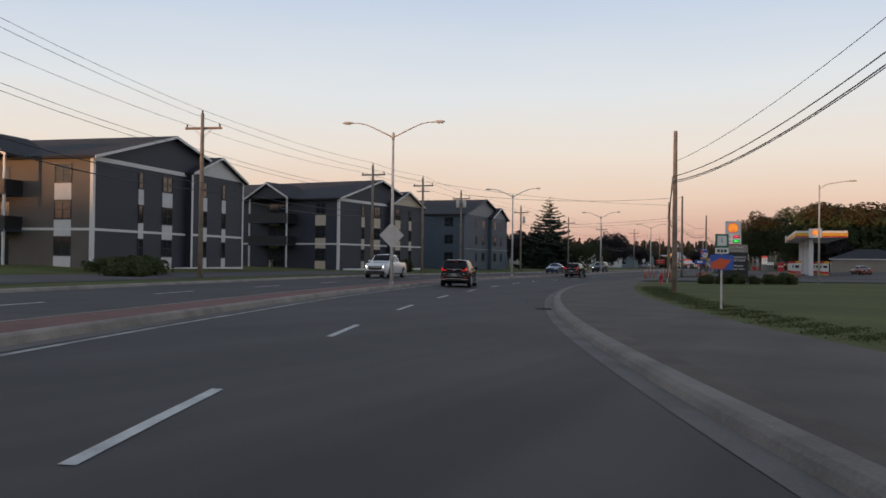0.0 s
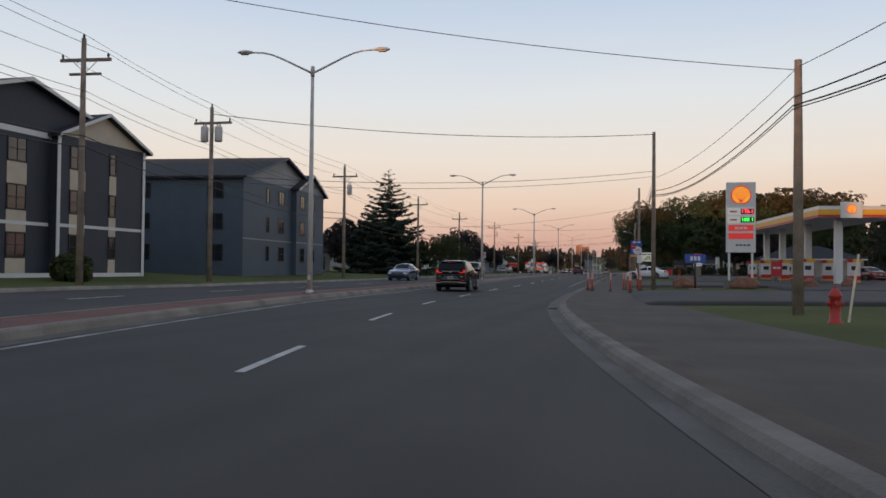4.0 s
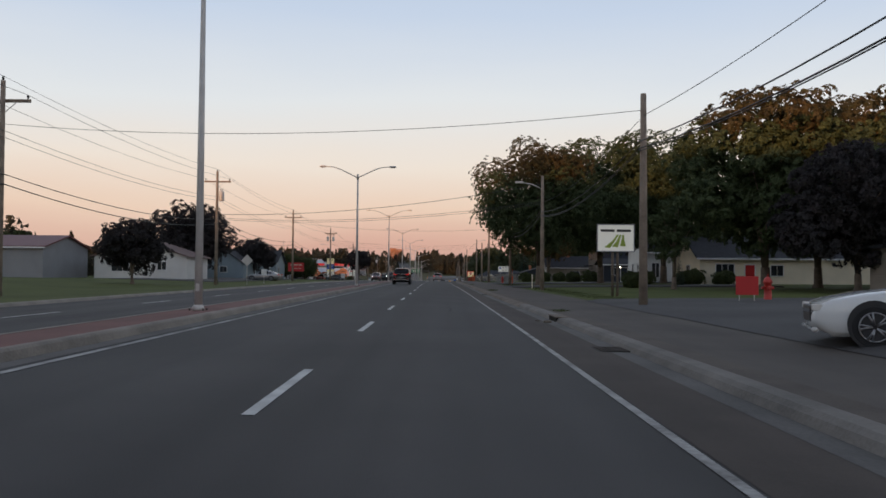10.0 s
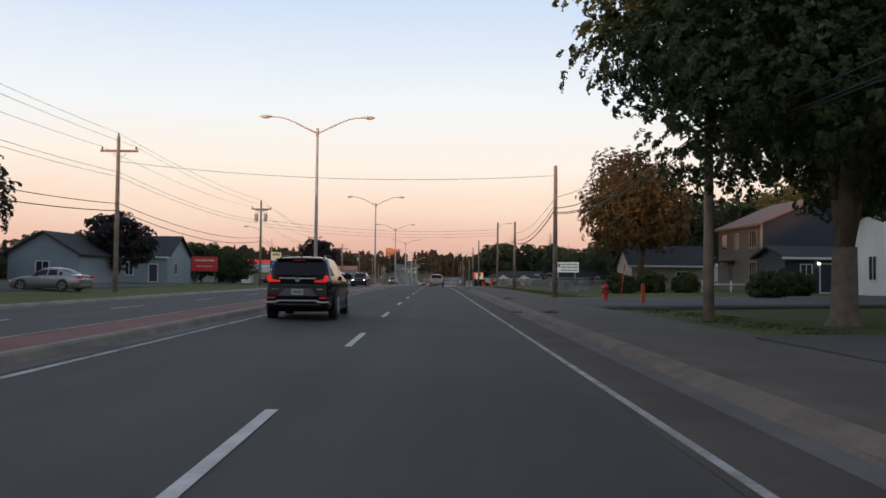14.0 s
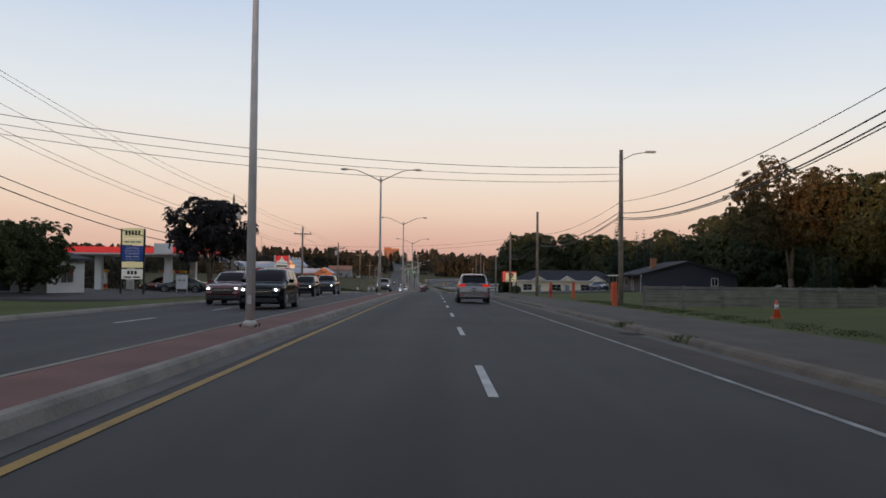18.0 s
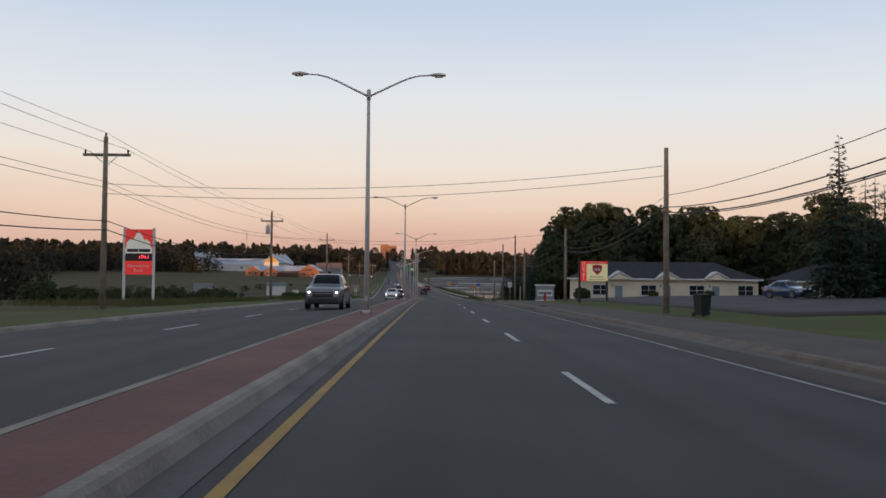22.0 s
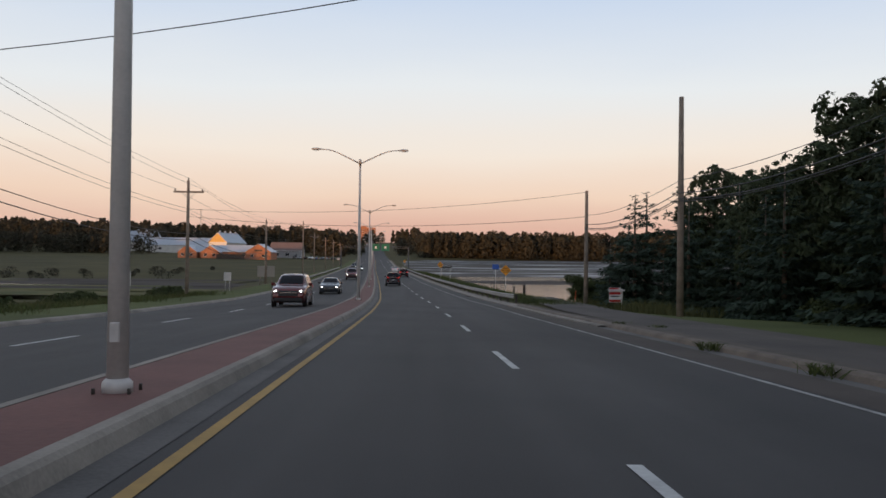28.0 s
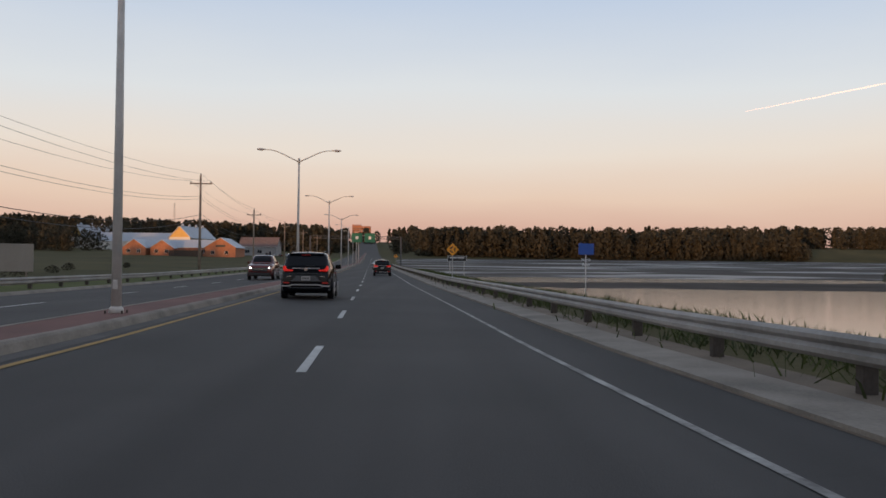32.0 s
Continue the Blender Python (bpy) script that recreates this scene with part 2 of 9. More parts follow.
def raw(name, verts, faces, material, parent=None, label="", smooth=False):
    me = bpy.data.meshes.new(name)
    me.from_pydata(verts, [], faces)
    me.materials.append(M[material] if isinstance(material, str) else material)
    if smooth:
        me.polygons.foreach_set("use_smooth", [True] * len(me.polygons))
    me.update()
    ob = new(name, me)
    if parent:
        ob.parent = parent
    if label:
        ob["label"] = label
    return ob


def box(bm, x0, x1, y0, y1, z0, z1, bev=0.0):
    r = bmesh.ops.create_cube(bm, size=1)
    vs = r["verts"]
    for v in vs:
        v.co = Vector(((x0 + x1) / 2 + v.co.x * (x1 - x0), (y0 + y1) / 2 + v.co.y * (y1 - y0), (z0 + z1) / 2 + v.co.z * (z1 - z0)))
    if bev:
        es = list({e for v in vs for e in v.link_edges})
        bmesh.ops.bevel(bm, geom=es, offset=bev, segments=1, affect="EDGES")
    return bm


def boxm(x0, x1, y0, y1, z0, z1, bev=0.0):
    return box(bmesh.new(), x0, x1, y0, y1, z0, z1, bev)


def tube(bm, pts, radii, sides=8, cap=True):
    """A tapered tube along a list of points."""
    rings = []
    for i, p in enumerate(pts):
        p = Vector(p)
        a = Vector(pts[max(i - 1, 0)])
        b = Vector(pts[min(i + 1, len(pts) - 1)])
        t = (b - a).normalized()
        u = t.cross(Vector((0, 0, 1)) if abs(t.z) < 0.9 else Vector((1, 0, 0))).normalized()
        v = t.cross(u)
        r = radii[i] if hasattr(radii, "__len__") else radii
        rings.append([bm.verts.new(p + (u * math.cos(k * 2 * math.pi / sides) + v * math.sin(k * 2 * math.pi / sides)) * r) for k in range(sides)])
    for r0, r1 in zip(rings, rings[1:]):
        for k in range(sides):
            f = bm.faces.new((r0[k], r0[(k + 1) % sides], r1[(k + 1) % sides], r1[k]))
            f.smooth = True
    if cap:
        bm.faces.new(rings[0][::-1])
        bm.faces.new(rings[-1])
    return bm


def prism(bm, poly, depth, axis="y"):
    """A polygon of (u, z) pushed along an axis from 0 to depth."""
    def co(u, z, w):
        return (u, w, z) if axis == "y" else (w, u, z)
    a = [bm.verts.new(co(u, z, 0)) for u, z in poly]
    b = [bm.verts.new(co(u, z, depth)) for u, z in poly]
    n = len(poly)
    bm.faces.new(a)
    bm.faces.new(b[::-1])
    for i in range(n):
        bm.faces.new((a[i], b[i], b[(i + 1) % n], a[(i + 1) % n]))
    bmesh.ops.recalc_face_normals(bm, faces=bm.faces)
    return bm


def thing(name, label, category, at=None, group="", kind=""):
    e = new(name)
    e.empty_display_size = 0.3
    tagged(e, label, category, group, kind)
    if at is not None:
        e.matrix_world = at
    return e


# ---- the road's course: the middle of the raised median, its height, its tilt in the bend ----
COURSE = ((99.4, -324.0), (67.0, -270.0), (39.7, -230.6), (17.8, -192.6), (2.9, -151.4), (-4.55, -111.4), (-5.6, -68.3), (-5.9, -26.5),
          (-6.2, 15.2), (-6.6, 58.1), (-6.8, 100.2), (-7.1, 141.8), (-7.4, 184.3), (-7.7, 226.5), (-7.9, 269.4), (-8.7, 311.2),
          (-10.7, 352.9), (-13.0, 393.9), (-17.8, 475.2), (-32.4, 734.4), (-56.2, 1144.8), (-75.6, 1472.0), (-102.6, 1944.0))
_c = np.array(COURSE)
_u = np.concatenate([[0], np.cumsum(np.hypot(*np.diff(_c, axis=0).T))])


def hermite(u, v, q):
    m = np.gradient(v, u)
    i = np.clip(np.searchsorted(u, q) - 1, 0, len(u) - 2)
    h = u[i + 1] - u[i]
    t = (q - u[i]) / h
    return (2 * t**3 - 3 * t**2 + 1) * v[i] + (t**3 - 2 * t**2 + t) * h * m[i] + (-2 * t**3 + 3 * t**2) * v[i + 1] + (t**3 - t**2) * h * m[i + 1]


_q = np.arange(0, _u[-1], 2.0)
_x, _y = hermite(_u, _c[:, 0], _q), hermite(_u, _c[:, 1], _q)
_s = np.concatenate([[0], np.cumsum(np.hypot(np.diff(_x), np.diff(_y)))])
HS = (0, 150, 175, 200, 225, 250, 275, 300, 325, 350, 375, 400, 425, 450, 475, 500, 525, 550, 575, 600, 625, 650, 675, 700, 745, 835, 985, 1285, 1785, 2185, 4500)
HZ = (1.6, 0.60, 0.31, 0.13, 0.03, -0.09, 0.02, 0.16, 0.21, 0.21, 0.20, 0.18, 0.12, 0.01, -0.18, -0.40, -0.71, -1.11, -1.61, -2.24, -2.95, -3.68, -4.27, -4.55, -4.75, -4.6, -4.0, 2.0, 22.0, 30.0, 30.0)


def road_z(s):
    return float(np.interp(s, HS, HZ))


def tilt(s):
    return float(np.interp(s, (150, 240, 283, 325), (0.02, 0.025, 0.012, 0.0)))


def heading(s):
    """Unit vector along the road."""
    a, b = (np.interp((s - 3, s + 3), _s, _x)), (np.interp((s - 3, s + 3), _s, _y))
    v = Vector((a[1] - a[0], b[1] - b[0]))
    if v.length < 1e-6:
        v = Vector((_x[1] - _x[0], _y[1] - _y[0])) if s < 5 else Vector((_x[-1] - _x[-2], _y[-1] - _y[-2]))
    return v.normalized()


def plan(s, d):
    """Place on the plan: s metres along the road, d metres right of the median's middle."""
    h = heading(min(max(s, 3.1), _s[-1] - 3.1))
    e = 0.0
    if s < 0:
        e = s
    elif s > _s[-1]:
        e = s - _s[-1]
    x, y = float(np.interp(s, _s, _x)) + h.x * e, float(np.interp(s, _s, _y)) + h.y * e
    k = max(-60.0, min(60.0, d))
    return Vector((x + h.y * k + (d - k), y - h.x * k))


def surface(s, d):
    """Height of the carriageway, its crown or tilt included."""
    c = max(0.0, 0.02 * (1 - tilt(s) / 0.05))
    k = max(-9.3, min(9.3, d))
    return road_z(s) + tilt(s) * (6.1 - k) - c * (abs(k) - 1)


# height of the land over the road's edge, right and left, at some stretches: (s, near 16 m, 30 m, 80 m, 250 m, 600 m)
LAND_R = ((0, .15, .3, .5, 1.5, 12), (150, .15, .4, .6, 2, 12), (300, .2, .3, .6, 2, 10), (440, .15, .4, 1.0, 3, 10), (520, .1, .5, 2.0, 3.5, 6), (610, .2, .8, 1.5, .5, 0),
          (645, .1, -.3, -2.4, -4.5, -5), (672, -.5, -1.9, -3.4, -5.5, -5), (700, -1.3, -2.4, -3.8, -5.5, -5), (890, -1.2, -2.5, -4.0, -5.5, -5.5), (1060, -.4, -1.2, -3.2, -5, -5), (1120, -.2, -.8, -2.5, -3.5, -3.5), (1175, .3, .5, 1.2, 4.3, 4.8), (1210, .5, .5, 4, 11, 15), (1300, 1, 1, 4, 14, 20), (4500, .5, .5, 2, 5, 12))
LAND_L = ((0, .2, .8, 1.5, 4, 14), (150, .15, .7, 1.2, 3, 12), (300, .1, .5, 1.0, 2.5, 10), (440, .1, .4, .8, 2, 8), (540, .0, .2, .0, -1, 3), (600, .0, -.5, -1.0, -2, 3),
          (640, -.1, -.7, -.9, -.9, 3), (690, -.3, -1.2, -1.2, -1.0, 3), (730, -.4, -2.4, -2.6, -2.0, 3), (800, -.4, -2.3, -2.4, -1.6, 3), (860, -.3, -1.2, -.8, -.4, 4), (1000, .1, .5, 1.2, 2, 8), (1300, .5, .5, 2, 6, 16), (4500, .5, .5, 3, 8, 20))


def land(s, d):
    """Height of the ground beside the road."""
    tab = LAND_R if d > 0 else LAND_L
    ss = [r[0] for r in tab]
    prof = [float(np.interp(s, ss, [r[k] for r in tab])) for k in range(1, 6)]
    a = abs(d)
    edge = 0.13
    rel = float(np.interp(a, (13.3, 16, 30, 80, 250, 600), [edge] + prof))
    z = surface(s, 9.3 if d > 0 else -9.3) + rel
    if a < 13.0:
        z = surface(s, d) - 0.35
    if a > 60:  # the land evens out away from the road's own dips
        z += (road_z(985) - road_z(s)) * min(1.0, (a - 60) / 140) if d > 0 and s > 985 else 0.0
    # an unseen ridge added far behind, to shade the low ground from the sun
    if s < -150:
        z += min(1.0, (-150 - s) / 900) ** 1.2 * 6
    return z


def P(s, d, z=0.0):
    """A place on the ground or carriageway at s, d, z metres above it."""
    p = plan(s, d)
    return Vector((p.x, p.y, (surface(s, d) if abs(d) < 9.4 else land(s, d) if abs(d) >= 13 else surface(s, 9.3 if d > 0 else -9.3) + 0.13) + z))


def frame_at(s, d, turn=0.0, z=0.0):
    """Pose at s, d: local y along the road ahead, local x to the right; turn in degrees to the left."""
    h = heading(s)
    return Matrix.Translation(P(s, d, z)) @ pose(0, 0, 0, 0, 0, math.degrees(math.atan2(-h.x, h.y)) + turn)


# ---- ground, road, kerbs ----
def strip(name, material, rails, s0, s1, step=2.0, parent=None, label="", category="", kind="structure", sway=None, ends=None):
    """A ribbon along the road; rails: (d, lift) from left to right over the carriageway."""
    n = max(2, int(round((s1 - s0) / step)) + 1)
    vs, fs, k = [], [], len(rails)
    for i in range(n):
        s = s0 + (s1 - s0) * i / (n - 1)
        o = sway(s) if sway else 0.0
        for d, lift in (ends if ends and i in (0, n - 1) else rails):
            p = plan(s, d + o)
            base = surface(s, d + o)
            vs.append((p.x, p.y, base + lift))
    for i in range(n - 1):
        for j in range(k - 1):
            a = i * k + j
            fs.append((a, a + 1, a + k + 1, a + k))
    ob = raw(name, vs, fs, material, parent, smooth=False)
    if not parent:
        tagged(ob, label, category, kind=kind)
    return ob


def build_ground():
    ss = list(np.arange(-2600, -200, 120)) + list(np.arange(-200, 120, 20)) + list(np.arange(120, 820, 4)) + list(np.arange(820, 1400, 30)) + list(np.arange(1400, 4800, 170))
    dd = [13.0, 13.4, 14.5, 16, 18, 21, 25, 30, 36, 44, 54, 66, 80, 100, 130, 170, 220, 290, 380, 500, 650, 900, 1300, 2000, 3000]
    ds_ = [-d for d in reversed(dd)] + [-12, -10, 0, 10, 12] + dd
    vs, fs, k = [], [], len(ds_)
    for s in ss:
        for d in ds_:
            p = plan(s, d)
            z = land(s, d)
            if abs(d) > 14:
                z += noise.noise(Vector((p.x * 0.05, p.y * 0.05, 0))) * 0.12 * min(1, (abs(d) - 14) / 10) + (noise.noise(Vector((p.x * 0.004, p.y * 0.004, 5))) * 4 * min(1, max(0, abs(d) - 120) / 300))
            vs.append((p.x, p.y, z))
    for i in range(len(ss) - 1):
        for j in range(k - 1):
            a = i * k + j
            fs.append((a, a + 1, a + k + 1, a + k))
    ob = raw("ground", vs, fs, "grass", smooth=True)
    ob.data.materials.append(M["meadow"])
    ob.data.polygons.foreach_set("material_index", [1 if ss[f // (k - 1)] > 540 and not (-2 < ds_[f % (k - 1)] < 44 and ss[f // (k - 1)] < 700) else 0 for f in range(len(fs))])
    return tagged(ob, "dull green roadside grass and rough land reaching the horizon", "ground", kind="structure")


ground = build_ground()
S0, S1 = 60, 1300
strip("road", "asphalt", [(-9.3, 0), (-5, 0), (-1.2, 0), (0, -0.02), (1.0, 0), (5, 0), (9.3, 0), (9.9, 0)], S0, 2200, 3.0, label="dark grey worn asphalt four-lane road with a raised median", category="road")
strip("median_paving", "brick", [(-0.62, 0.15), (0.48, 0.15)], S0, S1, 2.0, label="raised median strip paved in dull red brick", category="median")
strip("median_kerb_right", "concrete", [(0.48, 0.155), (0.60, 0.155), (0.645, 0.12), (0.70, 0.0), (0.70, -0.1)], S0, S1, 2.0, label="pale worn concrete kerb along the median", category="kerb")
strip("median_kerb_left", "concrete", [(-0.84, -0.1), (-0.84, 0.0), (-0.80, 0.12), (-0.75, 0.155), (-0.62, 0.155)], S0, S1, 2.0, label="pale worn concrete kerb along the median", category="kerb")
strip("median_gutter_right", "gutter", [(0.70, 0.006), (1.0, 0.006)], S0, S1, 2.0, label="grey concrete gutter beside the median kerb", category="gutter")
strip("median_gutter_left", "gutter", [(-1.14, 0.006), (-0.84, 0.006)], S0, S1, 2.0, label="grey concrete gutter beside the median kerb", category="gutter")
# kerbs, path and verge on both sides
def edge_shift(s):
    """How far the right-hand kerb strays from its straight line."""
    return float(np.interp(s, (150, 165, 200, 246, 275, 300, 340, 357, 395, 425, 470), (-0.15, -0.15, -0.28, -0.3, -0.15, -0.03, -0.2, -0.3, -0.2, -0.1, 0.0)))


def lane_shift(s):
    return float(np.interp(s, (150, 175, 205, 253, 302, 395, 424, 475, 540), (0.0, -0.1, 0.03, 0.02, -0.03, 0.02, 0.09, 0.05, 0.0)))


strip("gutter_right", "gutter", [(9.2, 0.006), (9.53, 0.006)], S0, 662, label="grey concrete gutter with dirt at the kerb", category="gutter", sway=edge_shift)
strip("shoulder", "dusty", [(8.2, 0.004), (9.2, 0.004)], 300, 662, label="dusty brown strip of asphalt along the kerb", category="road edge", sway=edge_shift)
cuts = [S0, 243, 262, 268, 300, 336, 345, 372, 380, 420, 428, 470, 477, 520, 532, 662]
for i, (a, b) in enumerate(zip(cuts, cuts[1:])):
    if i % 2 == 0:  # full kerb, then a dropped one at a drive
        rails = full = [(9.53, -0.05), (9.53, 0.0), (9.58, 0.09), (9.65, 0.135), (9.88, 0.14)]
    else:
        rails = [(9.53, -0.05), (9.53, 0.0), (9.6, 0.035), (9.7, 0.06), (9.88, 0.138)]
    strip("kerb_right", "stained" if a > 330 else "kerb_grey", rails, a, b, 1.5, label="worn concrete kerb, chipped and stained", category="kerb", sway=edge_shift, ends=full)
strip("kerb_grit", "grit", [(9.88, 0.132), (10.3, 0.137)], S0, 662, label="strip of grit and dead grass behind the kerb", category="grit strip", sway=edge_shift)
strip("footway_wide", "path", [(10.3, 0.133), (14.05, 0.145)], S0, 243, label="grey asphalt footway beside a lawn", category="footway", sway=edge_shift)
strip("footway", "path", [(10.3, 0.133), (13.3, 0.14)], 243, 640, label="grey asphalt footway beside the road", category="footway", sway=edge_shift)
strip("footway_end", "path", [(10.3, 0.136), (13.3, 0.143), (13.7, -0.5)], 640, 682, label="grey asphalt footway bending away behind the guard rail", category="footway", sway=lambda s: float(np.interp(s, (640, 655, 668, 682), (0, 0.35, 1.5, 2.6))))
strip("kerb_left", "concrete", [(-9.62, 0.13), (-9.36, 0.13), (-9.28, 0.09), (-9.22, 0.0), (-9.22, -0.05)], S0, 1100, label="worn concrete kerb on the far side", category="kerb")
strip("verge_left", "grass", [(-13.3, 0.13), (-9.62, 0.125)], S0, 1100, label="mown grass verge behind the kerb", category="verge")
strip("roadside_gravel", "gravel", [(9.2, 0.004), (9.6, 0.03), (10.7, 0.05)], 640, 1100, label="tan gravel strip between the road and the guard rail", category="gravel")
strip("verge_right", "meadow", [(10.7, 0.045), (11.4, 0.06), (13.3, 0.13)], 640, 1100, label="grass verge beside the causeway", category="verge")


def line_shift(s):
    return float(np.interp(s, (275, 318, 357, 395, 422, 449, 480, 540, 620, 680, 720), (0.1, 0.13, 0.17, 0.17, 0.15, 0.08, 0.05, 0.06, 0.12, 0.05, 0.0)))


def painted(name, d, width, s0, s1, material, lift=0.006, sway=None):
    return strip(name, material, [(d - width / 2, lift), (d + width / 2, lift)], s0, s1, 2.0, label="painted edge line, worn", category="road marking", sway=sway)


painted("edge_line_right", 7.92, 0.10, 275, 1100, "worn_paint", 0.007, line_shift)
painted("median_line_pale", 1.18, 0.12, S0, 425, "worn_paint", 0.008)
painted("median_line_yellow", 1.2, 0.115, 425, 1100, "yellow_paint", 0.008)
lane_line = thing("lane_line", "broken white lane line, worn paint", "road marking", kind="structure")
lane_line_left = thing("lane_line_left", "broken white lane line, worn paint", "road marking", kind="structure")
for k in range(-8, 95):
    a = 361.0 + 10.145 * (k - 20)
    strip("dash", "white_paint", [(4.44, 0.007), (4.56, 0.007)], a + 0.25, a + 3.6, 1.3, parent=lane_line, sway=lane_shift)
    strip("dash", "white_paint", [(-5.17, 0.007), (-5.03, 0.007)], a + 4.2, a + 7.5, 1.3, parent=lane_line_left)


# ---- storm drains, tar and a tyre streak on the carriageway ----
def storm_drain():
    t = thing("storm_drain", "rusty iron storm drain grate set in the gutter", "drain grate", group="drains along the kerb")
    bm = boxm(-0.3, 0.3, -0.45, 0.45, -0.05, 0.004)
    part("frame", bm, "tar", t)
    for k in range(9):
        part("bar", boxm(-0.26, 0.26, -0.40 + k * 0.1 - 0.022, -0.40 + k * 0.1 + 0.022, 0.003, 0.016, 0.004), "rust_iron", t)
    return t


M["rust_iron"] = mat("rusty_cast_iron", (0.055, 0.045, 0.038), 0.7, 0.6, vary=0.3, scale=3, fine=30)
drain0 = storm_drain()
for i, (s, d) in enumerate(((241.4, 9.2), (184.0, 8.9), (318, 9.2), (355, 9.2), (398, 9.2), (455.1, 9.15), (505, 9.2), (560, 9.2), (608, 9.2), (685.2, 8.95))):
    m = frame_at(s, d, 0, 0.008)
    if i:
        copy_thing(drain0, m)
    else:
        drain0.matrix_world = m
rgt = random.Random(12)
# the first, wider strip is a tyre streak; the others are tar seams
for s, d, n, wd in ((419.5, 5.1, 10, 0.06), (188, 8.3, 4, 0.04), (330, 6.6, 6, 0.03), (548, 6.4, 6, 0.03)):
    seam, k, dd = [], 0, d
    for k in range(n):
        seam.append((s + k * 1.1, dd))
        dd += rgt.uniform(-0.13, 0.13) if wd < 0.05 else rgt.uniform(-0.01, 0.03)
    vs = []
    for k, (q, e) in enumerate(seam):
        w2 = wd * (0.3 if k in (0, n - 1) else rgt.uniform(0.6, 1.2))
        for o in (-w2, w2):
            p = plan(q, e + o)
            vs.append((p.x, p.y, surface(q, e + o) + 0.005))
    tagged(raw("tar_seam", vs, [(2 * k, 2 * k + 1, 2 * k + 3, 2 * k + 2) for k in range(n - 1)], "tar"), "thin black line of tar and tyre marks on the asphalt", "tar seam", kind="structure")


inlet = thing("kerb_inlet", "dark broken kerb inlet of a storm drain", "storm drain", frame_at(326.8, 9.55 + edge_shift(326.8), 0, -0.14))
# black slab painted as the shade inside the opening
part("mouth", boxm(-0.03, 0.20, -0.65, 0.65, 0.008, 0.128), "tar", inlet)
part("lintel", boxm(-0.04, 0.36, -0.78, 0.78, 0.128, 0.165, 0.012), "stained", inlet)
for k in range(5):
    part("bar", boxm(-0.045, -0.03, -0.515 + 0.25 * k, -0.485 + 0.25 * k, 0.01, 0.128), "rust_iron", inlet)
for k, (u, v, w) in enumerate(((-0.3, -1.0, 0.11), (-0.5, -0.4, 0.06))):
    lump = thing("concrete_chunk", "loose chunk of broken kerb concrete in the gutter", "rubble", frame_at(326.8 + v, 9.55 + u + edge_shift(326.8), 30 * k))
    part("chunk", boxm(-w, w, -w * 0.7, w * 0.7, -0.01, w * 0.55, w * 0.2), "stained", lump)


# ---- median lamps ----
def street_lamp():
    t = thing("street_lamp", "tall galvanised steel lamp post with two curved arms on the median", "street lamp", group="lamps on the median")
    bm = bmesh.new()
    tube(bm, [(0, 0, 0.05), (0, 0, 4), (0, 0, 8.45)], [0.105, 0.085, 0.06], 14)
    part("pole", bm, "galv", t)
    part("base_plate", boxm(-0.22, 0.22, -0.22, 0.22, 0.0, 0.05, 0.015), "galv", t)
    bm = bmesh.new()
    tube(bm, [(0, 0, 0.05), (0, 0, 0.16), (0, 0, 0.2)], [0.15, 0.145, 0.105], 14)
    part("base_collar", bm, "galv", t)
    for x in (-0.17, 0.17):
        for y in (-0.17, 0.17):
            bm = bmesh.new()
            tube(bm, [(x, y, 0.04), (x, y, 0.12)], 0.018, 6)
            part("bolt", bm, "rust_iron", t)
    part("hand_hole_cover", boxm(-0.05, 0.05, -0.115, -0.09, 0.55, 0.75, 0.01), "galv", t)
    bm = bmesh.new()
    tube(bm, [(0, 0, 8.2), (0, 0, 8.56), (0, 0, 8.6)], [0.08, 0.08, 0.04], 12)
    part("collar", bm, "galv", t)
    for sx in (-1, 1):
        bm = bmesh.new()
        tube(bm, [(0, 0, 8.32), (sx * 0.5, 0, 8.56), (sx * 1.2, 0, 8.9), (sx * 1.6, 0, 9.06), (sx * 1.95, 0, 9.14), (sx * 2.45, 0, 9.16)], [0.042, 0.04, 0.036, 0.033, 0.031, 0.028], 8)
        part("arm", bm, "galv", t)
        bm = bmesh.new()
        tube(bm, [(sx * 2.3, 0, 9.16), (sx * 2.42, 0, 9.165), (sx * 2.6, 0, 9.17), (sx * 2.85, 0, 9.16), (sx * 2.94, 0, 9.155)], [0.05, 0.10, 0.145, 0.12, 0.05], 10)
        for v in bm.verts:
            v.co.z = 9.16 + (v.co.z - 9.16) * (0.62 if v.co.z > 9.16 else 0.4)
        head = part("lamp_head", bm, "galv", t)
        part("lens", boxm(sx * 2.66 - 0.15, sx * 2.66 + 0.15, -0.09, 0.09, 9.085, 9.11, 0.008), "panel_white", head, "pale glass lens")
    return t


LAMPS = [(199.6, 0.15), (240.6, 0.1), (282.7, 0), (324.5, 0), (366.2, 0), (409.2, 0), (451.3, -0.12), (492.8, -0.05), (535.3, 0), (577.5, 0), (620.4, 0), (662.2, 0), (704, 0), (745, 0),
         (787, 0), (829, 0), (871, 0), (913, 0), (955, 0), (997, 0)]
lamp0 = street_lamp()
for i, (s, d) in enumerate(LAMPS):
    m = frame_at(s, d - 0.02, 0, 0.08)
    if i == 0:
        lamp0.matrix_world = m
    else:
        copy_thing(lamp0, m)


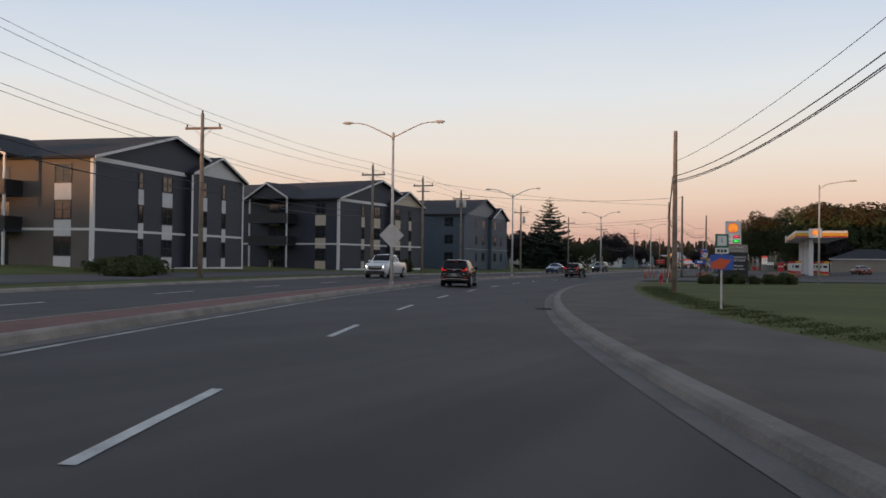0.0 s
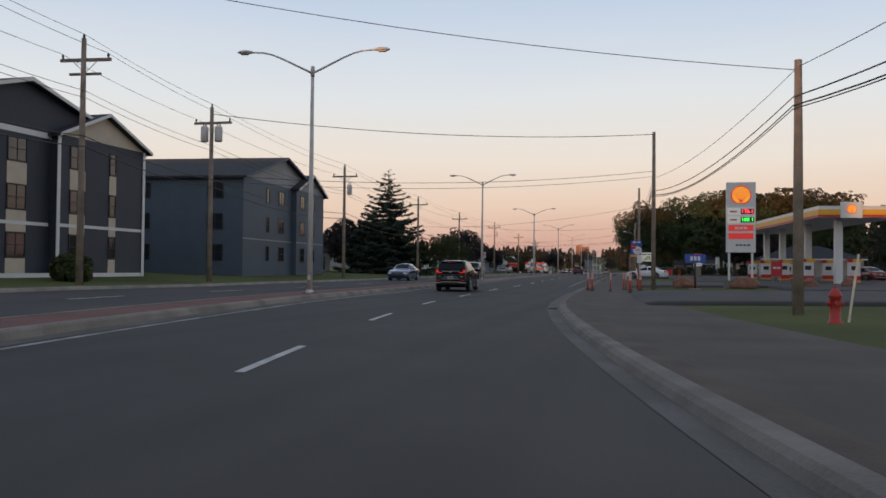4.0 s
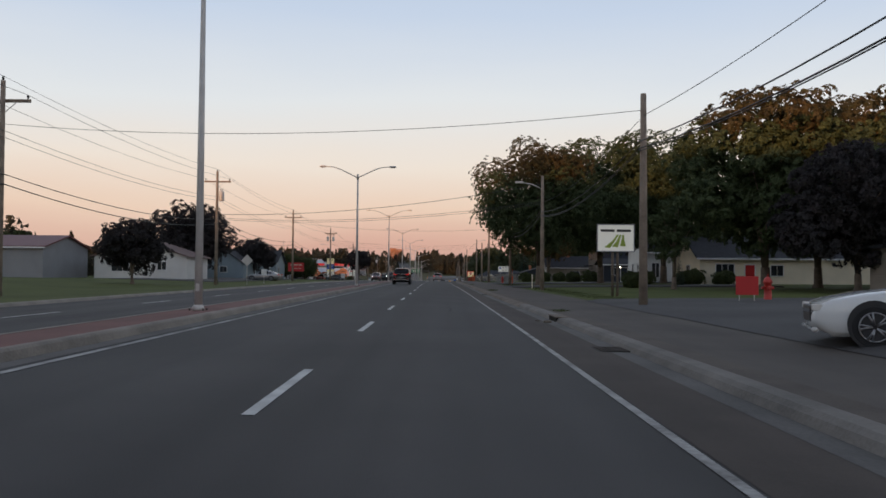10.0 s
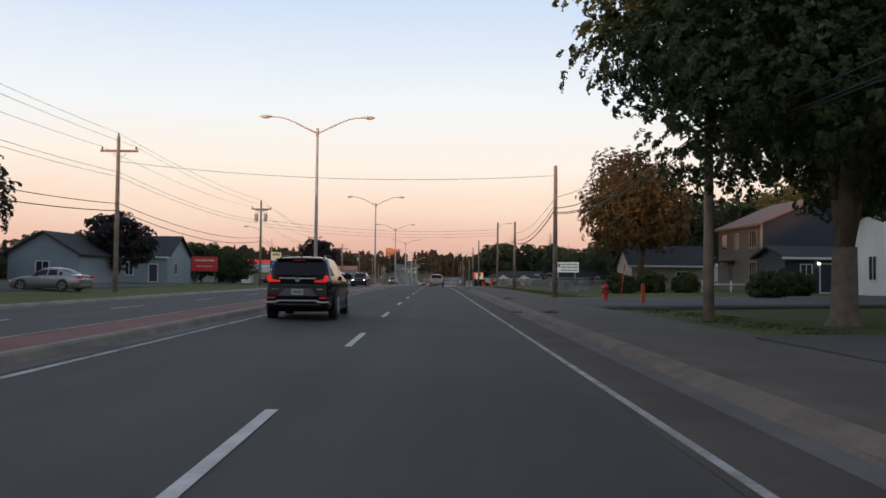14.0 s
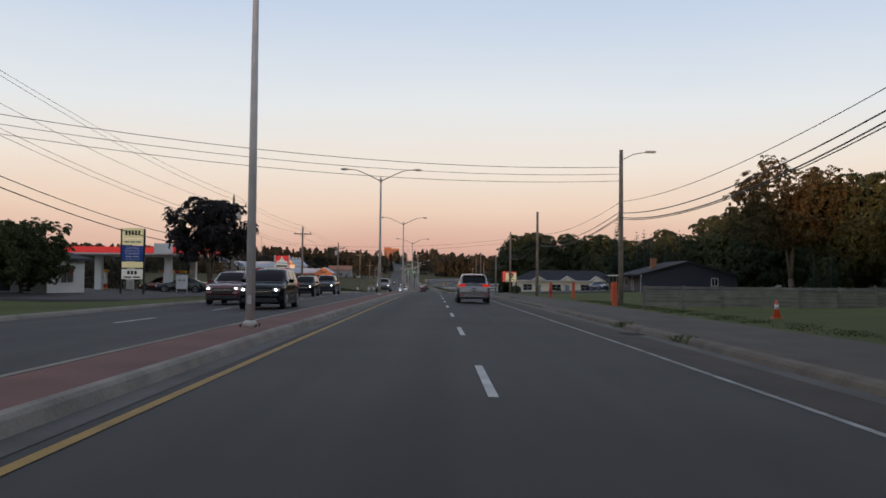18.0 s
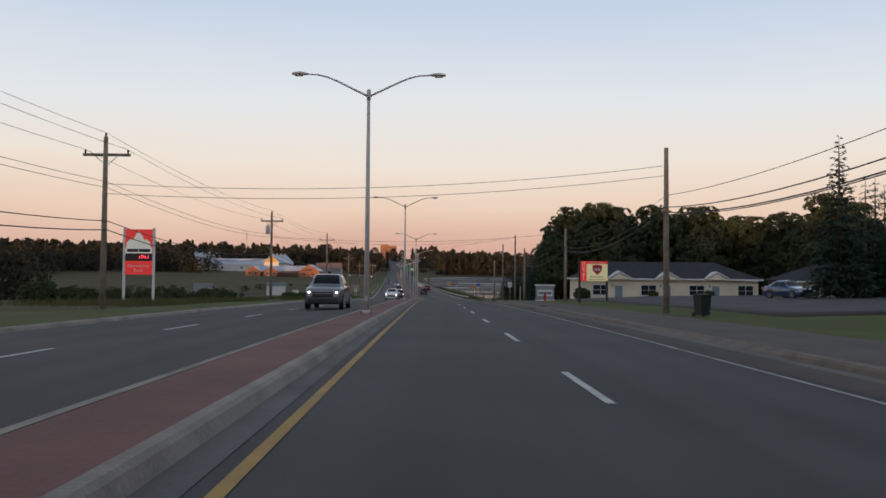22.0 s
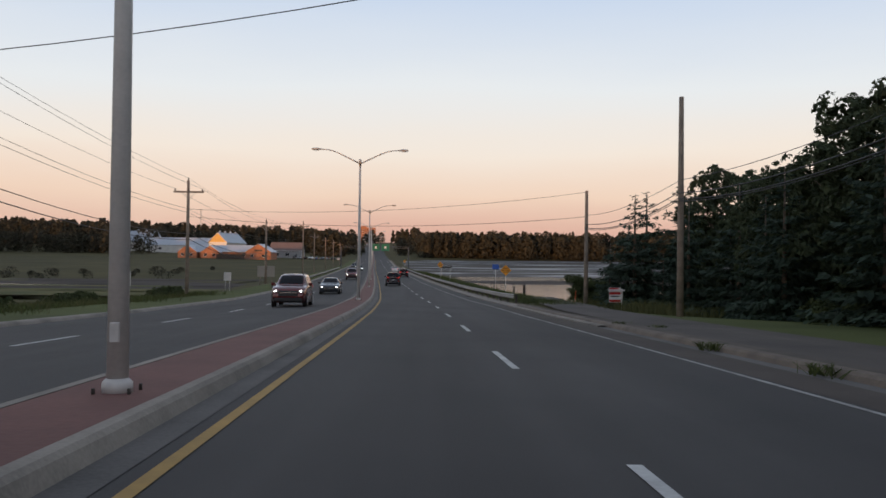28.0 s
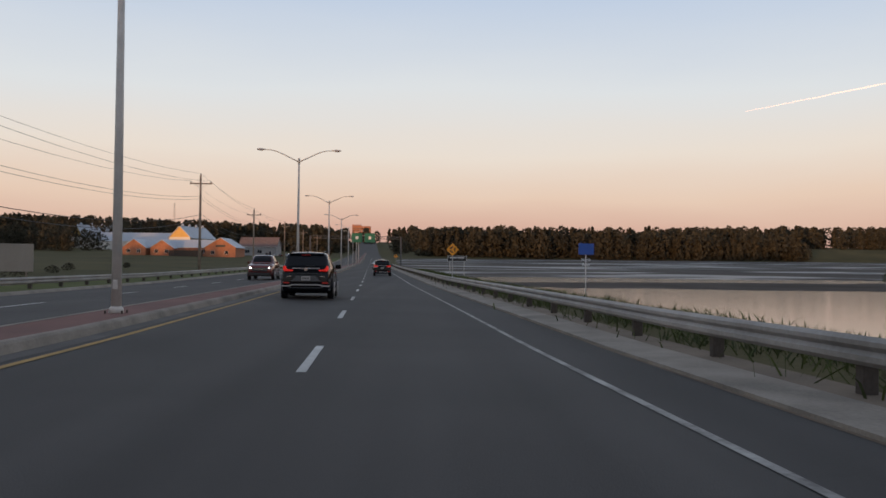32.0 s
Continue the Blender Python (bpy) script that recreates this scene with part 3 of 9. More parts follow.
# ---- utility poles and wires ----
def utility_pole(h, arm=True, label="", extra=()):
    t = thing("utility_pole", label or "weathered wooden utility pole with a crossarm and insulators", "utility pole")
    bm = bmesh.new()
    tube(bm, [(0, 0, -0.3), (0, 0, h * 0.5), (0, 0, h)], [0.16, 0.135, 0.105], 10)
    part("pole", bm, "wood_pole", t)
    if arm:
        part("crossarm", boxm(-1.2, 1.2, 0.1, 0.22, h - 0.98, h - 0.84, 0.01), "wood_pole", t)
        for sx in (-1, 1):
            bm = bmesh.new()
            tube(bm, [(sx * 0.6, 0.12, h - 0.95), (0, 0.1, h - 1.5)], 0.02, 6)
            part("brace", bm, "galv", t)
        for x, z in ((-1.08, h - 0.84), (1.08, h - 0.84), (0.0, h)):
            bm = bmesh.new()
            tube(bm, [(x, 0.14 if x else 0, z), (x, 0.14 if x else 0, z + 0.1), (x, 0.14 if x else 0, z + 0.2)], [0.03, 0.06, 0.035], 8)
            part("insulator", bm, "wire", t)
    for e in extra:
        if e[0] == "can":
            bm = bmesh.new()
            x, z = e[1], e[2]
            tube(bm, [(x, 0, z), (x, 0, z + 0.06), (x, 0, z + 0.85), (x, 0, z + 0.92)], [0.2, 0.23, 0.23, 0.16], 14)
            can = part("transformer", bm, "galv", t, "grey transformer can")
            for q in (-0.08, 0.08):
                bm = bmesh.new()
                tube(bm, [(x + q, 0, z + 0.9), (x + q, 0, z + 1.12)], 0.03, 6)
                part("bushing", bm, "wire", can)
        if e[0] == "arm":
            sx, z = e[1], e[2]
            bm = bmesh.new()
            tube(bm, [(0, 0, z), (sx * 0.7, 0, z + 0.35), (sx * 1.5, 0, z + 0.5)], 0.03, 6)
            part("lamp_arm", bm, "galv", t)
            part("lamp_head", boxm(sx * 1.7 - 0.3, sx * 1.7 + 0.3, -0.12, 0.12, z + 0.44, z + 0.56, 0.03), "galv", t)
        if e[0] == "arm2":
            z = e[1]
            part("crossarm", boxm(-0.75, 0.75, 0.1, 0.2, z, z + 0.11, 0.01), "wood_pole", t)
    return t


# (s, d, top over the road, extras)
UTIL_L = [(150, -12.4, 10.9, ()), (176, -12.4, 10.9, ()), (202, -12.6, 10.6, ()), (229.1, -10.85, 10.75, ()), (244, -11.36, 11.2, (("arm2", 9.2),)), (256.3, -11.67, 10.7, (("can", -0.45, 8.3), ("can", 0.45, 8.3))), (283.4, -12.97, 10.4, (("can", 0.5, 7.6),)),
          (312.7, -13.42, 9.95, ()), (340.8, -13.77, 9.8, ()), (378.1, -13.88, 10.25, (("can", 0.4, 7.6),)), (419.4, -14.15, 9.85, ()), (465.8, -14.93, 10.05, (("can", -0.55, 7.7), ("can", 0.55, 7.7), ("arm", -1, 6.6), ("arm2", 9.0))),
          (510.5, -15.0, 9.0, (("can", 0.5, 6.9),)), (546, -14.2, 8.7, ()), (591.5, -14.7, 9.2, (("can", -0.4, 7.0),)), (635.4, -14.4, 10.2, ()), (680, -14.4, 9.2, ()), (723.5, -13.9, 8.4, ()), (779, -13.7, 10.7, ()), (830, -15, 10, ()), (880, -15, 10, ()), (930, -15, 10, ()), (990, -15, 10, ())]
UTIL_R = [(166, 16.9, 9.6, ()), (202, 15.7, 9.05, ()), (235.5, 16.1, 7.5, ()), (267.8, 14.1, 10.4, ()), (297.5, 13.6, 9.4, ()), (333.3, 13.6, 7.8, ()), (363.7, 13.8, 8.4, ("L",)), (390.5, 13.9, 7.15, ()), (416.5, 13.3, 7.9, ()), (451.4, 14.15, 6.9, ()), (480.5, 14.6, 8.9, ("S",)), (511.5, 13.65, 8.0, ()), (545.3, 14.2, 8.3, ()), (581.2, 14.9, 6.9, ()), (613.2, 14.5, 6.9, ()), (627, 14.7, 9.7, ()), (648.3, 14.9, 9.7, ()), (668.4, 15.4, 7.7, ())]
tops_l, tops_r = [], []
for s, d, h, ex in UTIL_L:
    base = P(s, d)
    hh = road_z(s) + h - base.z + (tilt(s) * 6 if s < 300 else 0) * 0
    p = utility_pole(hh, True, extra=ex)
    p.matrix_world = frame_at(s, d)
    tops_l.append((s, d, hh))
for s, d, h, ex in UTIL_R:
    base = P(s, d)
    hh = road_z(s) + h - base.z
    extra = (("arm", -1, hh - 1.0),) if ex == ("L",) else (("arm", 1, hh - 0.6),) if ex == ("S",) else ()
    p = utility_pole(hh, False, "weathered wooden pole carrying cables beside the footway", extra)
    p.matrix_world = frame_at(s, d)
    tops_r.append((s, d, hh))


def wire(name, pts, r, sag, label):
    line_of = thing(name, label, "overhead wire")
    for a, b in zip(pts, pts[1:]):
        n, bm = 14, bmesh.new()
        line = [a.lerp(b, i / n) - Vector((0, 0, sag * (b - a).length / 40 * 4 * (i / n) * (1 - i / n))) for i in range(n + 1)]
        tube(bm, line, r, 4, cap=False)
        part("span", bm, "wire", line_of)
    return line_of


for x, dz, r, sag, nm in ((-1.08, -0.64, 0.011, 0.45, "power_line"), (1.08, -0.64, 0.011, 0.45, "power_line"), (0, 0.2, 0.011, 0.4, "power_line"), (0.1, -2.3, 0.012, 0.5, "power_line"), (0.1, -2.6, 0.012, 0.5, "power_line"), (0.15, -4.3, 0.022, 0.7, "telephone_cable"), (0.15, -4.75, 0.026, 0.8, "telephone_cable")):
    wire(nm, [frame_at(s, d) @ Vector((x, 0, h + dz)) for s, d, h in tops_l], r, sag, "thin black overhead cable strung between wooden poles")
# height of the upper and lower cables over the road at each footway pole
CABLE_UP = (8.3, 7.35, 7.3, 7.35, 7.35, 7.0, 6.45, 6.2, 6.0, 5.75, 5.9, 5.85, 5.9, 5.7, 5.7, 5.9, 6.0, 6.0)
CABLE_LOW = (7.45, 6.5, 6.4, 6.5, 6.5, 6.05, 5.75, 5.5, 5.35, 5.15, 5.25, 5.2, 5.3, 5.2, 5.1, 5.3, 5.4, 5.4)
for x, zs, dz, r, sag in ((0.0, CABLE_UP, 0, 0.013, 0.7), (-0.15, CABLE_LOW, 0, 0.022, 0.9), (-0.15, CABLE_LOW, -0.25, 0.024, 1.0), (-0.15, CABLE_LOW, -0.35, 0.018, 0.95)):
    wire("telephone_cable", [frame_at(s, d) @ Vector((x, 0, min(h - 0.15, road_z(s) + z + dz - P(s, d).z))) for (s, d, h), z in zip(tops_r, zs)], r, sag, "thick black cable strung along the footway poles")


def pt(tab, i, dz, x=0.0):
    s, d, h = tab[i]
    return frame_at(s, d) @ Vector((x, 0, h + dz))


for a, b, za, zb, r in ((3, 2, -0.6, -0.3, 0.011), (5, 3, -0.4, -0.15, 0.02), (5, 3, -4.0, -2.6, 0.014), (5, 3, -4.35, -2.95, 0.012), (7, 4, -3.7, -1.9, 0.011), (8, 5, -2.0, -0.6, 0.011), (9, 6, -3.9, -0.6, 0.018), (9, 6, -4.2, -1.9, 0.013), (9, 6, -4.35, -2.05, 0.012), (10, 8, -1.6, -0.6, 0.012), (11, 10, -2.2, -1.0, 0.014), (11, 10, -2.6, -1.4, 0.012), (11, 10, -3.0, -1.8, 0.012),
                        (13, 12, -2.4, -0.9, 0.012), (13, 12, -2.9, -1.4, 0.012), (14, 13, -2.5, -0.4, 0.012), (14, 15, -2.6, -0.2, 0.014), (15, 15, -3.2, -0.3, 0.014), (16, 17, -2.3, -0.1, 0.012), (16, 17, -2.9, -1.8, 0.014)):
    wire("service_drop", [pt(tops_l, a, za), pt(tops_r, b, zb)], r, 0.9, "thin black cable crossing over the road")


# ---- ground under any place of the plan ----
def along(x, y):
    i = int(np.argmin((_x - x) ** 2 + (_y - y) ** 2))
    i = min(max(i, 1), len(_x) - 2)
    tx, ty = _x[i + 1] - _x[i - 1], _y[i + 1] - _y[i - 1]
    n = math.hypot(tx, ty)
    dx, dy = x - _x[i], y - _y[i]
    d = (dx * ty - dy * tx) / n
    return _s[i] + (dx * tx + dy * ty) / n, d


def soil(x, y):
    s, d = along(x, y)
    return P(s, d).z


def stand(x, y, turn=0.0, z=0.0, dig=0.0):
    return pose(x, y, soil(x, y) + z - dig, 0, 0, turn)


# ---- more materials ----
def siding(name, col, pitch=0.16, rough=0.6, vary=0.1):
    """Lapped boards: the relief and a faint tone follow the courses."""
    m = mat(name, col, rough, vary=vary, scale=0.5, fine=9)
    n, l = m.node_tree.nodes, m.node_tree.links
    co, sp, dv, fr, bp = n.new("ShaderNodeTexCoord"), n.new("ShaderNodeSeparateXYZ"), n.new("ShaderNodeMath"), n.new("ShaderNodeMath"), n.new("ShaderNodeBump")
    dv.operation, fr.operation = "DIVIDE", "FRACT"
    dv.inputs[1].default_value = pitch
    l.new(co.outputs["Object"], sp.inputs[0])
    l.new(sp.outputs["Z"], dv.inputs[0])
    l.new(dv.outputs[0], fr.inputs[0])
    bp.inputs["Strength"].default_value, bp.inputs["Distance"].default_value = 0.6, 0.03
    bp.invert = True
    l.new(fr.outputs[0], bp.inputs["Height"])
    l.new(bp.outputs[0], n["Principled BSDF"].inputs["Normal"])
    return m


M.update(
    siding_dark=siding("charcoal_lap_siding", (0.026, 0.031, 0.045)),
    siding_brown=siding("taupe_lap_siding", (0.110, 0.094, 0.082)),
    siding_blue=siding("slate_blue_lap_siding", (0.060, 0.082, 0.110)),
    siding_white=siding("white_lap_siding", (0.60, 0.59, 0.56)),
    siding_grey=siding("grey_lap_siding", (0.25, 0.25, 0.26)),
    siding_cream=siding("cream_lap_siding", (0.74, 0.65, 0.49)),
    siding_teal=siding("pale_blue_lap_siding", (0.20, 0.25, 0.28)),
    siding_tan=siding("tan_lap_siding", (0.27, 0.235, 0.20)),
    red=mat("red_sheet", (0.50, 0.022, 0.025), 0.4, vary=0.08),
    red_glow=mat("red_lit_sheet", (0.55, 0.03, 0.03), 0.4, vary=0.05, emit=(0.9, 0.05, 0.04), strength=0.35),
    yellow=mat("yellow_sheet", (0.75, 0.40, 0.03), 0.4, vary=0.08),
    orange_glow=mat("orange_lit_sheet", (0.8, 0.3, 0.03), 0.4, vary=0.04, emit=(1.0, 0.33, 0.03), strength=0.75),
    white_sheet=mat("white_sheet", (0.70, 0.70, 0.69), 0.35, vary=0.05),
    white_glow=mat("lit_sign_face", (0.7, 0.7, 0.66), 0.4, vary=0.04, emit=(1.0, 0.95, 0.8), strength=0.16),
    cream_glow=mat("lit_cream_face", (0.7, 0.62, 0.35), 0.4, vary=0.05, emit=(1.0, 0.85, 0.45), strength=0.22),
    black_sheet=mat("black_sheet", (0.02, 0.02, 0.022), 0.5, vary=0.2),
    blue_sheet=mat("blue_sheet", (0.03, 0.10, 0.42), 0.4, vary=0.08),
    green_sheet=mat("green_sheet", (0.02, 0.16, 0.09), 0.4, vary=0.08),
    lime_sheet=mat("lime_sheet", (0.30, 0.40, 0.05), 0.4, vary=0.08),
    warn_sheet=mat("warning_yellow_sheet", (0.85, 0.33, 0.02), 0.45, vary=0.06),
    led_red=mat("red_digits", (0.3, 0.01, 0.01), 0.4, emit=(1.0, 0.05, 0.08), strength=3.0),
    led_green=mat("green_digits", (0.01, 0.3, 0.02), 0.4, emit=(0.05, 1.0, 0.10), strength=2.4),
    lamp_glow=mat("lit_bulb", (0.8, 0.7, 0.5), 0.4, emit=(1.0, 0.85, 0.6), strength=6.0),
    orange_plastic=mat("orange_plastic", (0.65, 0.10, 0.03), 0.5, vary=0.15),
    hydrant_red=mat("hydrant_red", (0.45, 0.035, 0.025), 0.45, vary=0.15),
    rock=mat("red_sandstone", (0.22, 0.105, 0.07), 0.9, vary=0.3, scale=2, fine=10, bump=0.6),
    fence_wood=mat("grey_fence_board", (0.20, 0.185, 0.17), 0.9, vary=0.3, scale=2, fine=20, bump=0.3, rand=0.15),
    metal_roof=mat("pale_metal_roof", (0.42, 0.46, 0.52), 0.5, 0.2, vary=0.1),
    brick_wall=mat("orange_brick", (0.36, 0.155, 0.085), 0.85, vary=0.25, scale=0.8, fine=6, bump=0.3),
    brown_roof=mat("brown_roof", (0.16, 0.11, 0.10), 0.85, vary=0.2, scale=1, fine=10, bump=0.3),
    maroon_roof=mat("maroon_metal_roof", (0.14, 0.04, 0.04), 0.5, vary=0.15),
    water=mat("still_water", (0.040, 0.038, 0.036), 0.13, vary=0.1, scale=0.02, fine=0.6, spec=1.0),
    mud=mat("tidal_mud", (0.090, 0.078, 0.070), 0.9, spec=0.03, vary=0.35, scale=0.08, fine=3, bump=0.3),
    reed=mat("salt_grass", (0.16, 0.14, 0.06), 0.9, scale=0.1, fine=4, alt=(0.07, 0.08, 0.035), bump=0.5, spec=0.1),
    car_black=mat("black_car_paint", (0.003, 0.004, 0.007), 0.12, vary=0.05, coat=0.0, spec=0.22),
    car_silver=mat("silver_car_paint", (0.20, 0.205, 0.215), 0.28, 0.6, vary=0.04, coat=1.0),
    car_white=mat("white_car_paint", (0.72, 0.72, 0.71), 0.25, vary=0.03, coat=1.0),
    car_red=mat("dark_red_car_paint", (0.12, 0.012, 0.012), 0.2, 0.2, vary=0.04, coat=1.0),
    car_blue=mat("blue_car_paint", (0.03, 0.07, 0.16), 0.2, 0.3, vary=0.04, coat=1.0),
    car_grey=mat("grey_car_paint", (0.045, 0.05, 0.056), 0.2, 0.3, vary=0.04, coat=0.6),
    car_green=mat("dark_green_car_paint", (0.014, 0.022, 0.022), 0.15, 0.2, vary=0.04, coat=0.6),
    car_glass=mat("car_glass", (0.004, 0.005, 0.008), 0.05, spec=0.28, vary=0.02),
    tyre=mat("tyre_rubber", (0.018, 0.018, 0.019), 0.85, vary=0.2),
    rim=mat("alloy_rim", (0.40, 0.40, 0.41), 0.35, 0.9, vary=0.05),
    plastic=mat("black_trim_plastic", (0.022, 0.022, 0.024), 0.6, vary=0.15),
    chrome=mat("chrome", (0.65, 0.65, 0.66), 0.15, 1.0, vary=0.03),
    tail=mat("lit_tail_lamp", (0.35, 0.01, 0.008), 0.3, emit=(1.0, 0.025, 0.015), strength=0.42),
    tail_dim=mat("tail_lamp", (0.30, 0.012, 0.01), 0.3, emit=(1.0, 0.04, 0.02), strength=0.06),
    head=mat("lit_headlamp", (0.8, 0.8, 0.8), 0.2, emit=(1.0, 0.95, 0.85), strength=9.0),
    head_dim=mat("headlamp", (0.5, 0.5, 0.5), 0.15, vary=0.05, emit=(1.0, 0.95, 0.85), strength=0.05),
    trim_grey=mat("grey_trim_panel", (0.075, 0.078, 0.085), 0.45, vary=0.1),
    silver_trim=mat("satin_silver_trim", (0.42, 0.42, 0.43), 0.35, 0.5, vary=0.05),
    plate=mat("licence_plate", (0.42, 0.40, 0.39), 0.5, vary=0.05),
    stone=mat("grey_stone", (0.24, 0.235, 0.225), 0.9, vary=0.3, scale=2, fine=8, bump=0.5, rand=0.2),
)


def wet_streaks(name, dry, wet):
    """Mud lying in long streaks between films of still water."""
    m = mat(name, dry, 0.9, vary=0.35, scale=0.05, fine=2.0, bump=0.2, spec=0.1)
    n, l = m.node_tree.nodes, m.node_tree.links
    b = n["Principled BSDF"]
    co, mp, nz, cr, mx, ro = n.new("ShaderNodeTexCoord"), n.new("ShaderNodeMapping"), n.new("ShaderNodeTexNoise"), n.new("ShaderNodeMapRange"), n.new("ShaderNodeMixRGB"), n.new("ShaderNodeMapRange")
    mp.inputs["Scale"].default_value = (0.018, 0.055, 0)
    mp.inputs["Rotation"].default_value = (0, 0, 0.12)
    nz.inputs["Scale"].default_value, nz.inputs["Detail"].default_value, nz.inputs["Distortion"].default_value = 1.0, 6, 0.6
    cr.inputs["From Min"].default_value, cr.inputs["From Max"].default_value = 0.47, 0.60
    l.new(co.outputs["Object"], mp.inputs["Vector"])
    l.new(mp.outputs[0], nz.inputs["Vector"])
    l.new(nz.outputs["Fac"], cr.inputs["Value"])
    l.new(cr.outputs["Result"], mx.inputs[0])
    l.new(b.inputs["Base Color"].links[0].from_socket, mx.inputs[1])
    mx.inputs[2].default_value = (*wet, 1)
    l.new(mx.outputs[0], b.inputs["Base Color"])
    ro.inputs["To Min"].default_value, ro.inputs["To Max"].default_value = 0.9, 0.36
    l.new(cr.outputs["Result"], ro.inputs["Value"])
    l.new(ro.outputs["Result"], b.inputs["Roughness"])
    return m


M["wet_flat"] = wet_streaks("wet_tidal_flat", (0.080, 0.070, 0.062), (0.135, 0.135, 0.14))
M["ochre"] = siding("ochre_boards", (0.60, 0.38, 0.10))
M["post_wood"] = mat("dark_creosoted_timber", (0.062, 0.050, 0.042), 0.9, vary=0.3, scale=3, fine=25, bump=0.4)


# ---- writing ----
def words(text, size, material, parent, at, turn_x=90, align="CENTER", squeeze=1.0, thick=0.004, name="lettering"):
    """Built-in font, turned into a mesh; at: local matrix of the line's middle, writing faces local -y."""
    cu = bpy.data.curves.new(name, "FONT")
    cu.body, cu.size, cu.align_x, cu.align_y, cu.extrude, cu.resolution_u = text, size, align, "CENTER", thick, 2
    tmp = bpy.data.objects.new(name, cu)
    scene.collection.objects.link(tmp)
    me = bpy.data.meshes.new_from_object(tmp.evaluated_get(bpy.context.evaluated_depsgraph_get()))
    bpy.data.objects.remove(tmp)
    bpy.data.curves.remove(cu)
    me.materials.clear()
    me.materials.append(M[material])
    ob = new(name, me)
    ob.parent = parent
    ob.matrix_local = at @ pose(0, 0, 0, turn_x) @ Matrix.Diagonal((squeeze, 1, 1, 1))
    return ob


def slab(name, x0, x1, z0, z1, y0, y1, material, parent, label="", bev=0.0):
    return part(name, boxm(x0, x1, y0, y1, z0, z1, bev), material, parent, label)


def bars(parent, x0, x1, z, h, y, material, n=1, gap=0.1):
    """Writing too small to read: plain bars in a row."""
    w = (x1 - x0 - gap * (n - 1)) / n
    for i in range(n):
        slab("writing_bar", x0 + i * (w + gap), x0 + i * (w + gap) + w, z - h / 2, z + h / 2, y - 0.006, y, material, parent)


# ---- windows, doors, houses ----
def window(parent, m, w, h, frame_mat="trim", split=2, glass="glass", rows=1):
    """A window on a wall: m puts local x along the wall, y out of it (towards -y), z up from the sill's middle."""
    e = part("window", _ring(w, h, 0.07, 0.06), frame_mat, parent)
    e.matrix_local = m
    n = split * rows
    for i in range(split):
        for j in range(rows):
            a, b = -w / 2 + 0.05 + (w - 0.1) * i / split, -w / 2 + 0.05 + (w - 0.1) * (i + 1) / split
            z0, z1 = 0.05 + (h - 0.1) * j / rows, 0.05 + (h - 0.1) * (j + 1) / rows
            part("pane", boxm(a + 0.025, b - 0.025, -0.02, -0.012, z0 + 0.02, z1 - 0.02), glass, e)
    for i in range(1, split):
        x = -w / 2 + 0.05 + (w - 0.1) * i / split
        part("mullion", boxm(x - 0.025, x + 0.025, -0.045, -0.008, 0.05, h - 0.05), frame_mat, e)
    for j in range(1, rows):
        z = 0.05 + (h - 0.1) * j / rows
        part("mullion", boxm(-w / 2 + 0.05, w / 2 - 0.05, -0.04, -0.006, z - 0.02, z + 0.02), frame_mat, e)
    return e


def _ring(w, h, t, d):
    bm = bmesh.new()
    box(bm, -w / 2, w / 2, -d, 0.0, 0, t)
    box(bm, -w / 2, w / 2, -d, 0.0, h - t, h)
    box(bm, -w / 2, -w / 2 + t, -d, 0.0, t, h - t)
    box(bm, w / 2 - t, w / 2, -d, 0.0, t, h - t)
    return bm


def face(side, u, z, W, D):
    """Local pose on one wall of a W x D block whose near left corner is the origin: front (y=0), left (x=0), right (x=W), back."""
    if side == "front":
        return pose(u, 0, z)
    if side == "left":
        return pose(0, u, z, 0, 0, -90)
    if side == "right":
        return pose(W, u, z, 0, 0, 90)
    return pose(u, D, z, 0, 0, 180)


def gable_roof(parent, W, D, z, rise, ridge, mat_roof, over=0.4, thick=0.16, wall_mat=None, name="roof"):
    """Pitched roof over W x D. ridge 'x': the ridge runs along x and the gables close the left and right."""
    bm = bmesh.new()
    if ridge == "x":
        sl = rise / (D / 2)
        prof = [(-over, z - over * sl), (D / 2, z + rise), (D + over, z - over * sl), (D + over, z - over * sl + thick), (D / 2, z + rise + thick * 1.1), (-over, z - over * sl + thick)]
        prism(bm, [(u, q) for u, q in prof], W + 2 * over, "x")
        bmesh.ops.translate(bm, verts=bm.verts, vec=(-over, 0, 0))
    else:
        sl = rise / (W / 2)
        prof = [(-over, z - over * sl), (W / 2, z + rise), (W + over, z - over * sl), (W + over, z - over * sl + thick), (W / 2, z + rise + thick * 1.1), (-over, z - over * sl + thick)]
        prism(bm, prof, D + 2 * over, "y")
        bmesh.ops.translate(bm, verts=bm.verts, vec=(0, -over, 0))
    r = part(name, bm, mat_roof, parent)
    if wall_mat:
        for k in (0, 1):
            bm = bmesh.new()
            if ridge == "x":
                prism(bm, [(0.0, z), (D, z), (D / 2, z + rise)], 0.18, "x")
                bmesh.ops.translate(bm, verts=bm.verts, vec=(k * (W - 0.18), 0, 0))
            else:
                prism(bm, [(0.0, z), (W, z), (W / 2, z + rise)], 0.18, "y")
                bmesh.ops.translate(bm, verts=bm.verts, vec=(0, k * (D - 0.18), 0))
            part("gable_wall", bm, wall_mat, parent)
    return r


